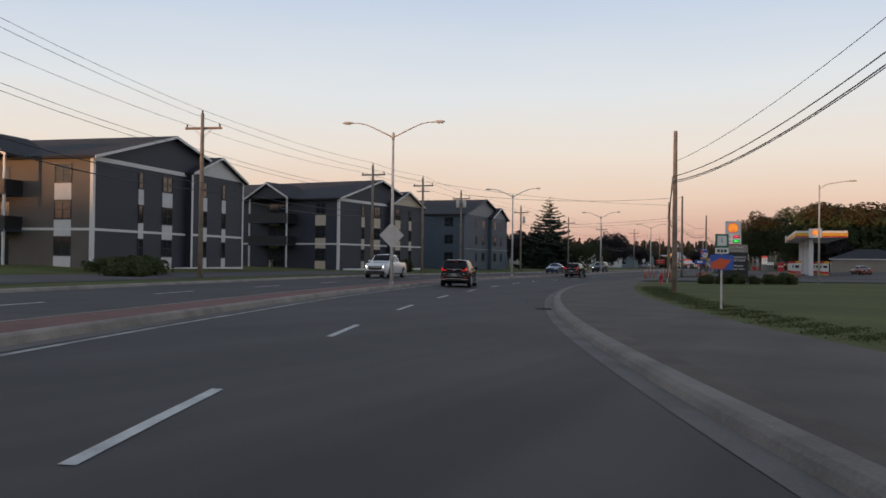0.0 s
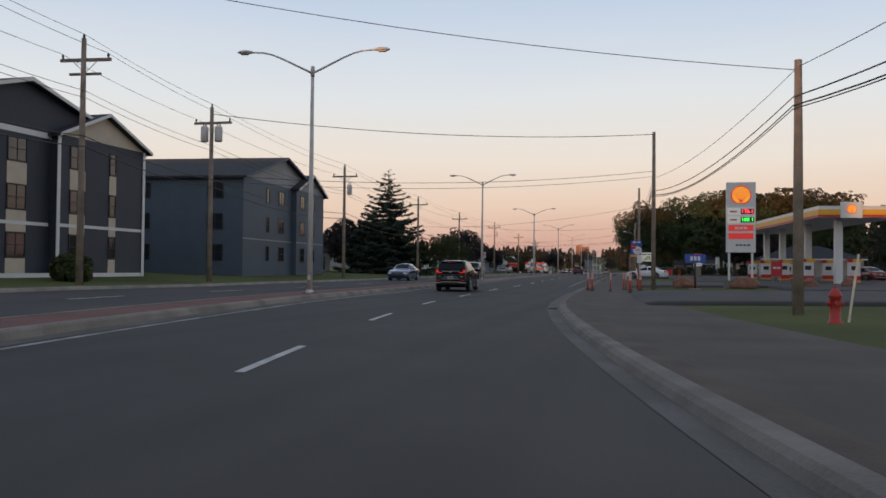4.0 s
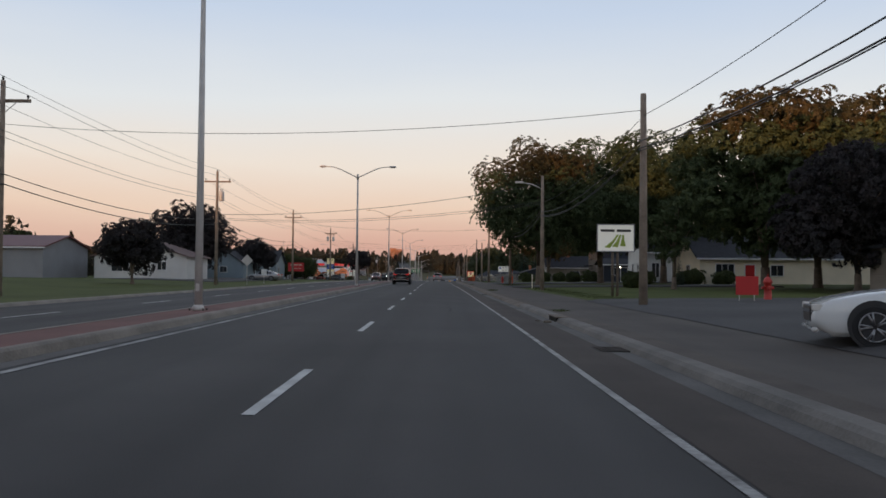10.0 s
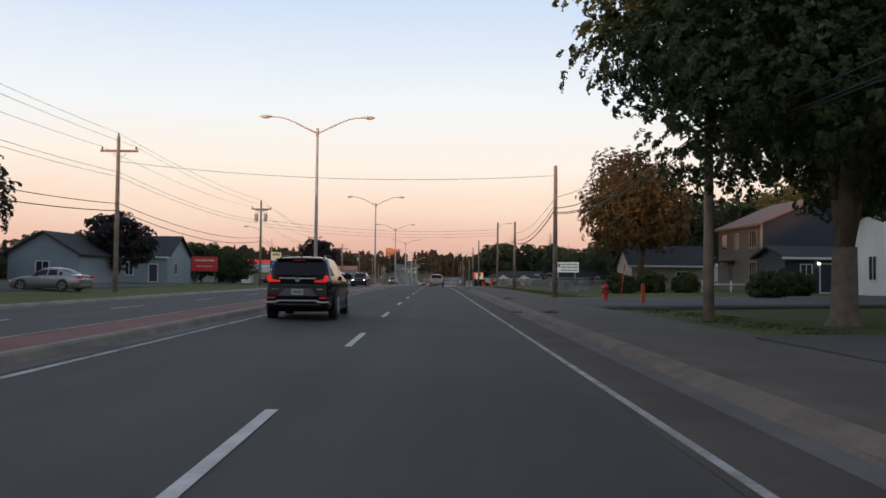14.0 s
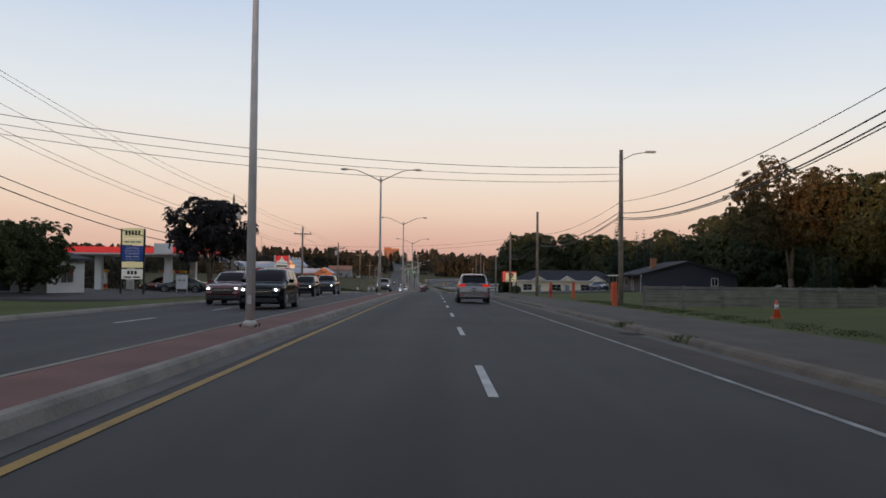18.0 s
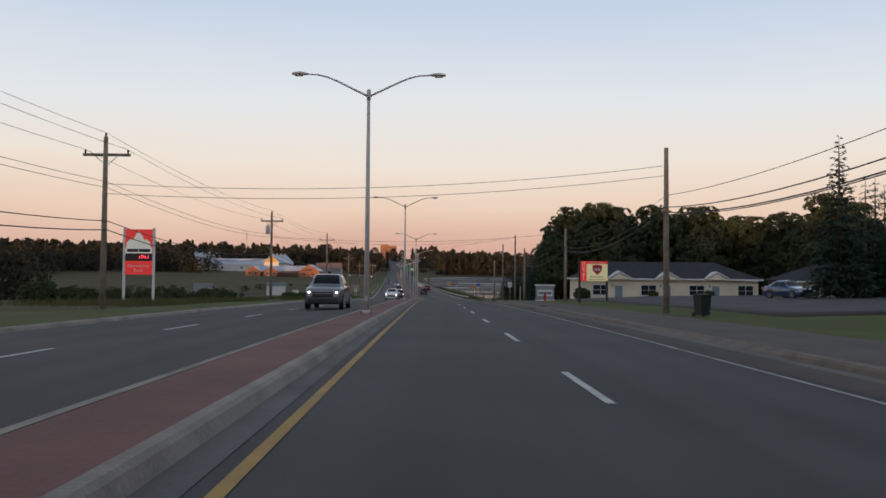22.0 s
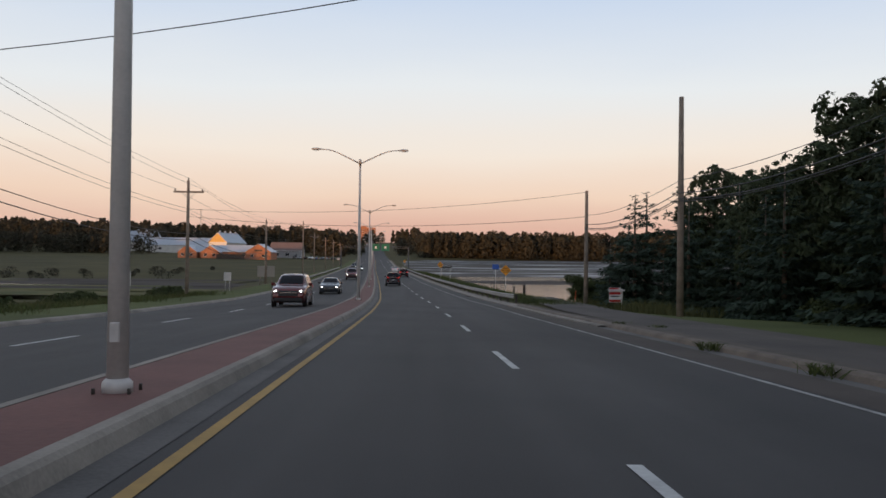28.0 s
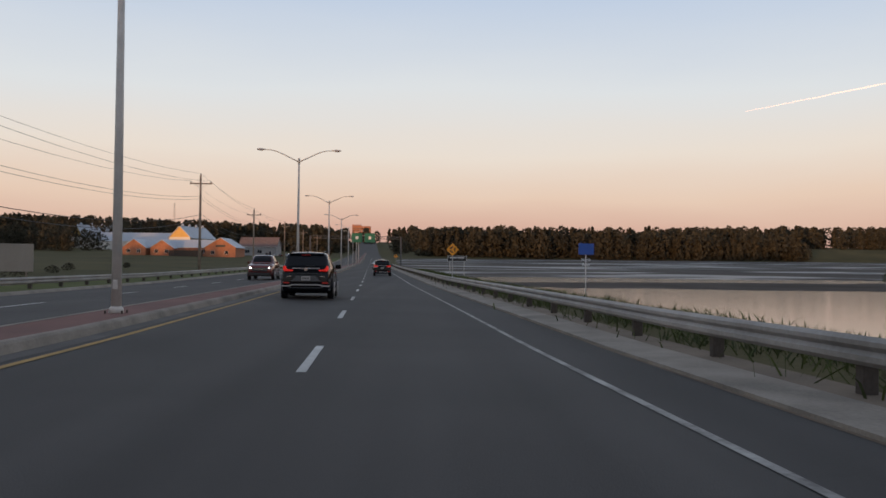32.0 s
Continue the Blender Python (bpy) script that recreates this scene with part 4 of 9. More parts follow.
def hip_roof(parent, W, D, z, rise, mat_roof, over=0.45):
    bm = bmesh.new()
    a = min(W, D) / 2
    o = [(-over, -over), (W + over, -over), (W + over, D + over), (-over, D + over)]
    lo = [bm.verts.new((x, y, z - 0.12)) for x, y in o]
    mid = [bm.verts.new((x, y, z + 0.04)) for x, y in o]
    if W >= D:
        top = [bm.verts.new((a, D / 2, z + rise)), bm.verts.new((W - a, D / 2, z + rise))]
        quads = [(mid[0], mid[1], top[1], top[0]), (mid[1], mid[2], top[1]), (mid[2], mid[3], top[0], top[1]), (mid[3], mid[0], top[0])]
    else:
        top = [bm.verts.new((W / 2, a, z + rise)), bm.verts.new((W / 2, D - a, z + rise))]
        quads = [(mid[0], mid[1], top[0]), (mid[1], mid[2], top[1], top[0]), (mid[2], mid[3], top[1]), (mid[3], mid[0], top[0], top[1])]
    bm.faces.new(lo[::-1])
    for i in range(4):
        bm.faces.new((lo[i], lo[(i + 1) % 4], mid[(i + 1) % 4], mid[i]))
    for q in quads:
        bm.faces.new(q)
    return part("roof", bm, mat_roof, parent)


def walls(parent, W, D, h, material, dig=0.8):
    t = 0.2
    slab("wall", 0, W, -dig, h, 0, t, material, parent)
    slab("wall", 0, W, -dig, h, D - t, D, material, parent)
    slab("wall", 0, t, -dig, h, t, D - t, material, parent)
    slab("wall", W - t, W, -dig, h, t, D - t, material, parent)


def door(parent, m, w=0.95, h=2.05, material="siding_dark", frame_mat="trim"):
    e = part("door", boxm(-w / 2, w / 2, -0.03, 0.0, 0, h, 0.008), material, parent)
    e.matrix_local = m
    part("door_frame", _ring(w + 0.2, h + 0.1, 0.09, 0.05), frame_mat, e)
    part("door_handle", boxm(w / 2 - 0.12, w / 2 - 0.06, -0.07, -0.03, 0.95, 1.05), "chrome", e)
    return e


def house(name, label, at, W, D, h, wall, roof, rise, ridge="x", openings=(), hip=False, over=0.4, trim="trim", chimney=None):
    """openings: (kind, side, u, z, w, h, extra)."""
    t = thing(name, label, "house", at)
    walls(t, W, D, h, wall)
    if hip:
        hip_roof(t, W, D, h, rise, roof, over)
    else:
        gable_roof(t, W, D, h, rise, ridge, roof, over, wall_mat=wall)
    for o in openings:
        m = face(o[1], o[2], o[3], W, D)
        if o[0] == "w":
            window(t, m, o[4], o[5], trim, o[6] if len(o) > 6 else 2)
        elif o[0] == "d":
            door(t, m, o[4], o[5], o[6] if len(o) > 6 else "siding_dark")
        elif o[0] == "g":
            g = part("garage_door", boxm(-o[4] / 2, o[4] / 2, -0.04, 0, 0, o[5]), "panel_white", t)
            g.matrix_local = m
    slab("fascia", -over, W + over, h - 0.2, h - 0.02, -over - 0.03, -over + 0.0, trim, t) if (hip or ridge == "x") else None
    if chimney:
        cx, cy, cz = chimney
        c = slab("chimney", cx - 0.35, cx + 0.35, h, cz, cy - 0.35, cy + 0.35, "brick_wall", t)
    return t


# ---- apartment buildings with their ends to the road ----
def apartment(label, corner, far, D, base, wall_end, wall_side, panel, style, sign=None):
    c, f = Vector(corner), Vector(far)
    ax = (f - c).normalized()
    L = (f - c).length
    m = Matrix(((ax.x, -ax.y, 0, c.x), (ax.y, ax.x, 0, c.y), (0, 0, 1, base), (0, 0, 0, 1)))
    t = thing("apartment_building", label, "apartment building", m)
    H = 8.35
    # local: x along the end that faces the road, y back from the road
    cut = L * 0.575
    slab("wall", 0, cut, -1.0, H, 0, 0.22, wall_end, t)
    slab("wall", cut, L, -1.0, H, -0.55, 0.22, wall_end, t)
    slab("wall", 0, 0.22, -1.0, H, 0.22, D, wall_side, t)
    slab("wall", L - 0.22, L, -1.0, H, 0.22, D, wall_side, t)
    slab("wall", 0.22, L - 0.22, -1.0, H, D - 0.22, D, wall_side, t)
    # main roof: ridge runs back from the road
    bm = bmesh.new()
    rise, over, ap = 2.75, 0.45, L * 0.47
    pf = [(-over, H - 0.22), (ap, H + rise), (L + over, H - 0.22), (L + over, H - 0.02), (ap, H + rise + 0.22), (-over, H - 0.02)]
    prism(bm, pf, D + 0.9, "y")
    bmesh.ops.translate(bm, verts=bm.verts, vec=(0, -0.45, 0))
    part("roof", bm, "shingle", t)
    bm = bmesh.new()
    prism(bm, [(0.0, H), (L, H), (ap, H + rise)], 0.2, "y")
    part("gable_wall", bm, wall_end if style != "blue" else "siding_grey", t)
    bm = bmesh.new()
    prism(bm, [(-over, H - 0.26), (ap, H + rise - 0.02), (L + over, H - 0.26), (L + over, H - 0.04), (ap, H + rise + 0.2), (-over, H - 0.04)], 0.06, "y")
    bmesh.ops.translate(bm, verts=bm.verts, vec=(0, -0.52, 0))
    part("barge_board", bm, "trim" if style != "blue" else "siding_blue", t)
    # lower gable over the projecting bay
    bm = bmesh.new()
    mid, r2 = (cut + L) / 2, 1.75
    pf = [(cut - 0.35, H - 0.18), (mid, H + r2), (L + 0.4, H - 0.18), (L + 0.4, H + 0.02), (mid, H + r2 + 0.2), (cut - 0.35, H + 0.02)]
    prism(bm, pf, 5.0, "y")
    bmesh.ops.translate(bm, verts=bm.verts, vec=(0, -0.95, 0))
    part("bay_roof", bm, "shingle", t)
    bm = bmesh.new()
    prism(bm, [(cut, H), (L, H), (mid, H + r2)], 0.2, "y")
    bmesh.ops.translate(bm, verts=bm.verts, vec=(0, -0.55, 0))
    part("bay_gable", bm, {"white": "panel_white", "cream": "panel_cream", "blue": "siding_grey"}[style], t)
    bm = bmesh.new()
    prism(bm, pf, 0.06, "y")
    bmesh.ops.translate(bm, verts=bm.verts, vec=(0, -1.02, 0))
    part("barge_board", bm, "trim", t)
    if style != "blue":
        for x, y in ((0.06, -0.04), (cut, -0.6), (L - 0.06, -0.6)):
            slab("corner_board", x - 0.13, x + 0.13, -0.3, H, y - 0.03, y + 0.02, "trim", t)
        slab("band_board", 0.2, cut - 0.15, 2.75, 2.95, -0.035, 0.0, "trim", t)
        slab("band_board", cut + 0.15, L - 0.2, 2.75, 2.95, -0.585, -0.55, "trim", t)
        slab("band_board", -0.035, 0.0, 2.75, 2.95, 0.25, D, "trim", t)
        slab("corner_board", -0.05, 0.0, -0.3, H, 0.0, 0.22, "trim", t)
        slab("frieze_board", 0.0, cut, H - 0.35, H - 0.02, -0.03, 0.0, "trim", t)
        slab("skirt_board", 0.2, L, -0.3, -0.05, -0.62, -0.55, "trim", t)
    else:
        slab("band_board", 0, cut, 2.8, 2.92, -0.03, 0.0, "siding_grey", t)
        slab("band_board", cut, L, 2.8, 2.92, -0.58, -0.55, "siding_grey", t)
    # window columns
    fm = "black_sheet"
    for u, w, proud in ((0.27, 0.7, 0), (0.44, 1.5, 0), (0.66, 1.4, 0.55), (0.83, 0.7, 0.55)):
        for k in range(3):
            z = 0.85 + 2.75 * k
            window(t, pose(u * L, -proud, z), w, 1.45, fm, 2 if w > 1 else 1, rows=2)
            if style != "blue":
                slab("panel", u * L - w / 2, u * L + w / 2, z - 1.28, z - 0.04, -proud - 0.03, -proud, panel, t)
    for u in (2.6, 9.5):
        for k in range(3):
            z = 0.85 + 2.75 * k
            window(t, face("left", u, z, L, D), 1.5, 1.45, fm, 2, rows=2)
            if style != "blue":
                e = part("panel", boxm(-0.75, 0.75, -0.03, 0, -1.28, -0.04), panel, t)
                e.matrix_local = face("left", u, z, L, D)
    # balcony bay on the side that looks down the road
    if style != "blue":
        y0, y1 = 6.2, 12.0
        for k in range(3):
            z = 2.75 * k
            b = part("balcony", boxm(-1.9, 0.0, y0, y1, z - 0.18, z, 0.01), "siding_dark", t)
            if k:
                part("railing", boxm(-1.9, -1.84, y0, y1, z, z + 1.02), "black_sheet", b)
                part("railing", boxm(-1.84, 0, y0, y0 + 0.05, z, z + 1.02), "black_sheet", b)
            part("balcony_door", boxm(-0.03, 0.0, y0 + 1.2, y1 - 1.6, z + 0.02, z + 2.15), "glass", b)
        for y in (y0 + 0.08, y1 - 0.08):
            slab("balcony_post", -1.86, -1.7, -0.5, 8.3, y - 0.08, y + 0.08, "trim", t)
        bm = bmesh.new()
        prism(bm, [(y0 - 0.4, 8.2), ((y0 + y1) / 2, 10.1), (y1 + 0.4, 8.2), (y1 + 0.4, 8.4), ((y0 + y1) / 2, 10.32), (y0 - 0.4, 8.4)], 6.0, "x")
        bmesh.ops.translate(bm, verts=bm.verts, vec=(-2.2, 0, 0))
        part("bay_roof", bm, "shingle", t)
        bm = bmesh.new()
        prism(bm, [(y0, 8.3), (y1, 8.3), ((y0 + y1) / 2, 10.1)], 0.15, "x")
        bmesh.ops.translate(bm, verts=bm.verts, vec=(-1.9, 0, 0))
        part("bay_gable", bm, "siding_dark" if style == "cream" else "siding_brown", t)
        bm = bmesh.new()
        prism(bm, [(y0 - 0.4, 8.16), ((y0 + y1) / 2, 10.06), (y1 + 0.4, 8.16), (y1 + 0.4, 8.38), ((y0 + y1) / 2, 10.3), (y0 - 0.4, 8.38)], 0.05, "x")
        bmesh.ops.translate(bm, verts=bm.verts, vec=(-2.26, 0, 0))
        part("barge_board", bm, "trim", t)
    if sign:
        words(sign, 0.62, "trim", t, pose(L * 0.9, -0.57, 3.5), squeeze=0.9, name="sign_lettering")
    return t


apartment("three-storey charcoal apartment building with white trim and panels", (-24.6, -146.5), (-28.5, -124.9), 30, 0.95, "siding_dark", "siding_brown", "panel_white", "white", None)
apartment("three-storey charcoal apartment building with cream panels and balconies", (-27.4, -107.6), (-26.8, -87.6), 30, 0.75, "siding_dark", "siding_dark", "panel_cream", "cream")
apartment("three-storey slate blue apartment building with dark window frames", (-26.2, -72.5), (-27.8, -50.5), 26, 0.85, "siding_blue", "siding_blue", "panel_white", "blue")

# ---- houses ----
house("mansard_house", "small white house with a dark mansard roof", stand(-47, -34), 11, 9, 2.7, "siding_white", "shingle", 3.0, hip=True, openings=(("w", "front", 3, 0.9, 1.4, 1.3), ("w", "front", 8, 0.9, 1.4, 1.3), ("w", "right", 3, 0.9, 1.4, 1.3), ("d", "right", 6.5, 0, 0.95, 2.05)))
house("bungalow", "white bungalow with a dark roof behind maple trees", stand(-43, 55), 11.5, 9, 2.7, "siding_white", "brown_roof", 1.9, ridge="y", openings=(("w", "front", 3.2, 0.8, 2.2, 1.4, 3), ("w", "front", 8.4, 1.0, 1.2, 1.1), ("w", "right", 4, 0.9, 1.4, 1.2)))
house("workshop", "long grey building with a maroon metal roof", stand(-66, 48), 20, 12, 3.4, "siding_grey", "maroon_roof", 1.4, openings=(("w", "front", 5, 1.2, 1.4, 1.0), ("d", "front", 12, 0, 1.0, 2.1)))
house("cottage", "small pale blue cottage with a white gable", stand(-40, 92), 6.5, 8, 2.7, "siding_teal", "shingle", 1.9, ridge="y", openings=(("w", "front", 3.2, 0.9, 1.3, 1.1),))
house("house", "pale blue house with a white-trimmed front gable", stand(-46, 112), 14, 9, 3.0, "siding_teal", "shingle", 2.4, ridge="x", openings=(("w", "front", 9.6, 0.8, 1.0, 1.5), ("w", "front", 2.5, 0.9, 1.2, 1.3), ("d", "front", 12.4, 0, 0.95, 2.05), ("w", "right", 3, 0.9, 1.2, 1.3)))
house("bungalow", "tan bungalow with a hipped metal roof", stand(-50, 84), 9, 8, 2.7, "siding_tan", "maroon_roof", 1.8, hip=True, openings=(("w", "front", 6, 0.9, 1.4, 1.2),))
house("garage_building", "beige service building with a dark hipped roof", stand(26.5, -7), 14, 10, 2.8, "siding_tan", "shingle", 2.0, hip=True, openings=(("d", "left", 3.0, 0, 0.95, 2.05, "panel_white"), ("w", "left", 5.5, 0.8, 1.3, 1.3)))
house("bungalow", "cream bungalow with white-framed windows under maples", stand(27, 38), 22, 9, 2.8, "siding_cream", "shingle", 2.2, openings=(("w", "front", 2.6, 0.7, 2.0, 1.5, 3), ("d", "front", 5.2, 0, 0.95, 2.05, "red"), ("w", "front", 8, 0.9, 1.4, 1.2), ("w", "left", 4, 0.9, 1.4, 1.2)))
house("house", "pale house with a white gable front and tall windows", stand(27, 62), 9.5, 9, 4.0, "siding_white", "shingle", 2.6, ridge="x", openings=(("w", "front", 1.6, 0.6, 1.1, 2.0), ("w", "left", 3, 0.9, 1.0, 1.6), ("w", "left", 6, 0.9, 1.0, 1.6), ("w", "front", 6.5, 1.0, 1.3, 1.3)))
brown = thing("house", "two-storey house, brown towards the road, navy on its gable end", "house", stand(24.6, 80))
slab("wall", 0, 9.6, -0.8, 5.3, 0, 0.2, "siding_dark", brown)
slab("wall", 0, 9.6, -0.8, 5.3, 9.7, 9.9, "siding_dark", brown)
slab("wall", 0, 0.2, -0.8, 5.3, 0.2, 9.7, "siding_brown", brown)
slab("wall", 9.4, 9.6, -0.8, 5.3, 0.2, 9.7, "siding_brown", brown)
gable_roof(brown, 9.6, 9.9, 5.3, 2.1, "y", "brown_roof", 0.4, wall_mat="siding_dark")
slab("corner_board", -0.03, 0.12, -0.3, 5.3, -0.03, 0.0, "siding_tan", brown)
slab("corner_board", -0.03, 0.0, -0.3, 5.3, 0.0, 0.14, "siding_tan", brown)
for u, z, w_, h_, sp_ in ((1.6, 3.4, 1.5, 1.45, 3), (5.2, 3.4, 0.9, 1.4, 2), (8.2, 3.4, 1.1, 1.4, 2), (1.6, 0.75, 1.5, 1.6, 3)):
    window(brown, face("left", u, z, 9.6, 9.9), w_, h_, "siding_tan", sp_)
door(brown, face("left", 6.6, 0.15, 9.6, 9.9), 1.0, 2.05, "siding_dark", "siding_tan")
slab("door_canopy", -1.1, 0.0, 2.35, 2.5, 5.6, 7.8, "shingle", brown)
annex = house("annex", "low navy annex with a flat-pitched black roof and a lit door", stand(24.2, 74.6), 12, 5.2, 2.6, "siding_dark", "shingle", 0.7, ridge="x", openings=(("w", "front", 1.5, 0.9, 0.9, 1.2), ("d", "front", 3.0, 0, 0.95, 2.05, "siding_dark"), ("w", "front", 7.0, 0.9, 1.4, 1.2)))
slab("wall_lamp", 2.3, 2.45, 2.05, 2.2, -0.12, -0.01, "lamp_glow", annex, "small lit wall lamp")
house("cottage", "small tan cottage with a white gable and small windows", stand(19, 99), 7.8, 7, 2.4, "siding_tan", "shingle", 1.9, ridge="x", openings=(("w", "front", 5.0, 0.9, 1.2, 0.9), ("w", "left", 2.5, 0.9, 0.9, 1.1)), chimney=(4.0, 3.5, 4.9))
lowh = house("low_house", "dark navy low house with a wide black roof", stand(22.8, 188, dig=0.2), 12.5, 11, 2.35, "siding_dark", "shingle", 1.7, ridge="y", openings=(("w", "front", 9.6, 1.0, 0.9, 1.05), ("d", "left", 4, 0, 0.95, 2.05, "siding_brown"), ("w", "left", 7.5, 0.9, 1.4, 1.2)), chimney=(3, 5, 4.6))
slab("porch_roof", -2.4, -0.02, 2.22, 2.36, 0.6, 8.4, "shingle", lowh)
slab("porch_fascia", -2.44, -2.4, 2.18, 2.34, 0.6, 8.4, "trim", lowh)
for y in (0.8, 3.2, 5.6, 8.2):
    slab("porch_post", -2.3, -2.2, -0.4, 2.22, y - 0.05, y + 0.05, "wood_pole", lowh)
bm = bmesh.new()
tube(bm, [(0.1, -0.45, 2.3), (0.1, -0.1, 1.95), (0.1, -0.08, 0.3), (-0.3, -0.3, 0.05)], 0.045, 6)
part("downspout", bm, "trim", lowh)
house("barn_shed", "long white shed with a pale metal roof", stand(29, 130), 16, 7, 2.8, "siding_white", "metal_roof", 1.4, openings=(("d", "front", 3, 0, 0.95, 2.05), ("w", "front", 8, 1.0, 1.2, 0.9)))

# ---- motel ----
mz = -2.55
motel = thing("motel", "long cream motel with a dark roof and small white gables", "motel", pose(13.3, 257.5, mz))
walls(motel, 22.5, 8.6, 2.95, "siding_cream", 1.2)
hip_roof(motel, 22.5, 8.6, 2.95, 2.2, "shingle", 0.5)
slab("fascia", -0.5, 23, 2.8, 3.0, -0.56, -0.5, "trim", motel)
slab("fascia", -0.56, -0.5, 2.8, 3.0, -0.5, 9.1, "trim", motel)
for x in (2.5, 8.6, 14.7, 20.9):
    window(motel, pose(x, 0, 0.85), 2.0, 1.35, "trim", 2, rows=2)
for x in (4.8, 10.9, 17.1):
    door(motel, pose(x, 0, 0), 0.95, 2.05, "siding_teal")
    bm = bmesh.new()
    prism(bm, [(x - 1.6, 2.85), (x, 3.75), (x + 1.6, 2.85), (x + 1.6, 3.02), (x, 3.95), (x - 1.6, 3.02)], 1.9, "y")
    bmesh.ops.translate(bm, verts=bm.verts, vec=(0, -0.75, 0))
    part("door_gable_roof", bm, "trim", motel)
    bm = bmesh.new()
    prism(bm, [(x - 1.4, 2.85), (x + 1.4, 2.85), (x, 3.66)], 0.08, "y")
    bmesh.ops.translate(bm, verts=bm.verts, vec=(0, -0.68, 0))
    part("door_gable", bm, "siding_cream", motel)
    slab("wall_lamp", x - 0.85, x - 0.72, 1.95, 2.2, -0.14, 0.0, "black_sheet", motel)
house("motel_office", "tan motel office with a dark roof and white windows", pose(38.5, 252, mz + 0.1), 12, 9, 2.8, "siding_tan", "shingle", 2.2, hip=True, openings=(("w", "front", 2, 0.6, 1.1, 1.7), ("w", "front", 5, 0.8, 0.8, 1.2), ("d", "front", 7.5, 0, 0.95, 2.05), ("w", "left", 4, 0.8, 1.3, 1.3)))

# ---- farm buildings and the far tower ----
def big_barn(label, x, y, turn, W, D, h, rise, wall, roof, vents):
    t = thing("barn", label, "barn", stand(x, y, turn))
    walls(t, W, D, h, wall)
    gable_roof(t, W, D, h, rise, "y", roof, 0.6, 0.25, wall_mat="ochre")
    for i in range(vents):
        bm = bmesh.new()
        yv = 3 + i * (D - 6) / max(1, vents - 1)
        tube(bm, [(W / 2, yv, h + rise), (W / 2, yv, h + rise + 0.9), (W / 2, yv, h + rise + 1.5)], [0.8, 0.7, 0.1], 8)
        part("roof_vent", bm, "metal_roof", t)
    for u in (0.2, 0.8):
        window(t, pose(u * W, 0, 1.6), 1.6, 1.6)
    return t


big_barn("tall white barn with an orange gable and pale roof", -204.5, 813, -24, 9.6, 30, 6.7, 6.4, "siding_white", "metal_roof", 4)
big_barn("tall white barn with an orange gable and grey roof", -134.5, 767, -12, 11.6, 28, 7.8, 5.6, "siding_white", "metal_roof", 4)
house("long_barn", "long barn wing with a pale grey metal roof", stand(-184, 799), 44, 14, 4.6, "siding_white", "metal_roof", 4.8, openings=(("w", "front", 10, 1.5, 2, 1.6), ("w", "front", 25, 1.5, 2, 1.6), ("w", "front", 40, 1.5, 2, 1.6)))
for x, y, W, D, h, rs, rd in ((-122, 690, 36, 12, 3.4, 3.2, "x"), (-129, 684.5, 9.5, 14, 3.2, 3.4, "y"), (-117.5, 685, 9.5, 13, 3.2, 3.2, "y"), (-94, 682, 12.6, 18, 4.0, 3.9, "y")):
    bb = house("brick_building", "low orange brick building with a pale blue-grey metal roof", stand(x, y), W, D, h, "brick_wall", "metal_roof", rs, ridge=rd, openings=(("w", "front", W * 0.25, 1, 1.6, 1.5), ("w", "front", W * 0.7, 1, 1.6, 1.5)), over=0.5)
slab("sign_board", 4.4, 8.4, 4.1, 5.0, -0.12, -0.02, "black_sheet", bb, "dark name board on the gable")
house("store_building", "two-storey brown-roofed shop behind a car park", stand(-92, 737), 18, 14, 4.2, "siding_grey", "brown_roof", 4.6, openings=(("w", "front", 4, 1, 2.4, 1.8), ("w", "front", 10, 1, 2.4, 1.8), ("d", "front", 15, 0, 1.2, 2.1)))
patio = thing("board_fence", "dark brown board fence round the brick building's patio", "fence", stand(-108, 678.5))
for k in range(14):
    slab("board", k * 1.0, k * 1.0 + 0.94, -0.3, 2.3 + 0.05 * (k % 3), 0, 0.06, "post_wood", patio)
mast = thing("radio_mast", "thin steel lattice mast far behind the farm", "mast", pose(-206, 1017, soil(-206, 1017)))
mast_top = 43 - soil(-206, 1017)
for k in range(3):
    bm = bmesh.new()
    a0 = k * 2.0944
    tube(bm, [(math.cos(a0) * 1.1, math.sin(a0) * 1.1, -0.5), (math.cos(a0) * 0.5, math.sin(a0) * 0.5, mast_top)], 0.12, 5)
    part("leg", bm, "galv", mast)
for j in range(14):
    bm = bmesh.new()
    for k in range(3):
        r0, r1, z0, z1 = 1.1 - 0.6 * j / 14, 1.1 - 0.6 * (j + 1) / 14, mast_top * j / 14, mast_top * (j + 1) / 14
        tube(bm, [(math.cos(k * 2.0944) * r0, math.sin(k * 2.0944) * r0, z0), (math.cos((k + 1) * 2.0944) * r1, math.sin((k + 1) * 2.0944) * r1, z1)], 0.06, 4)
    part("lattice", bm, "galv", mast)
tower = thing("apartment_tower", "distant red-brown brick apartment tower on the hill", "apartment tower", pose(-98, 1474, 20))
for x0, x1, z1 in ((0, 12, 27), (12.05, 25, 25)):
    slab("wall", x0, x1, -6, z1, 0, 12, "brick_wall", tower)
    for k in range(6):
        for u in range(4):
            e = window(tower, pose(x0 + 1.8 + u * 3.0, -0.02, 5 + 3.2 * k), 1.8, 1.6, "trim", 1)


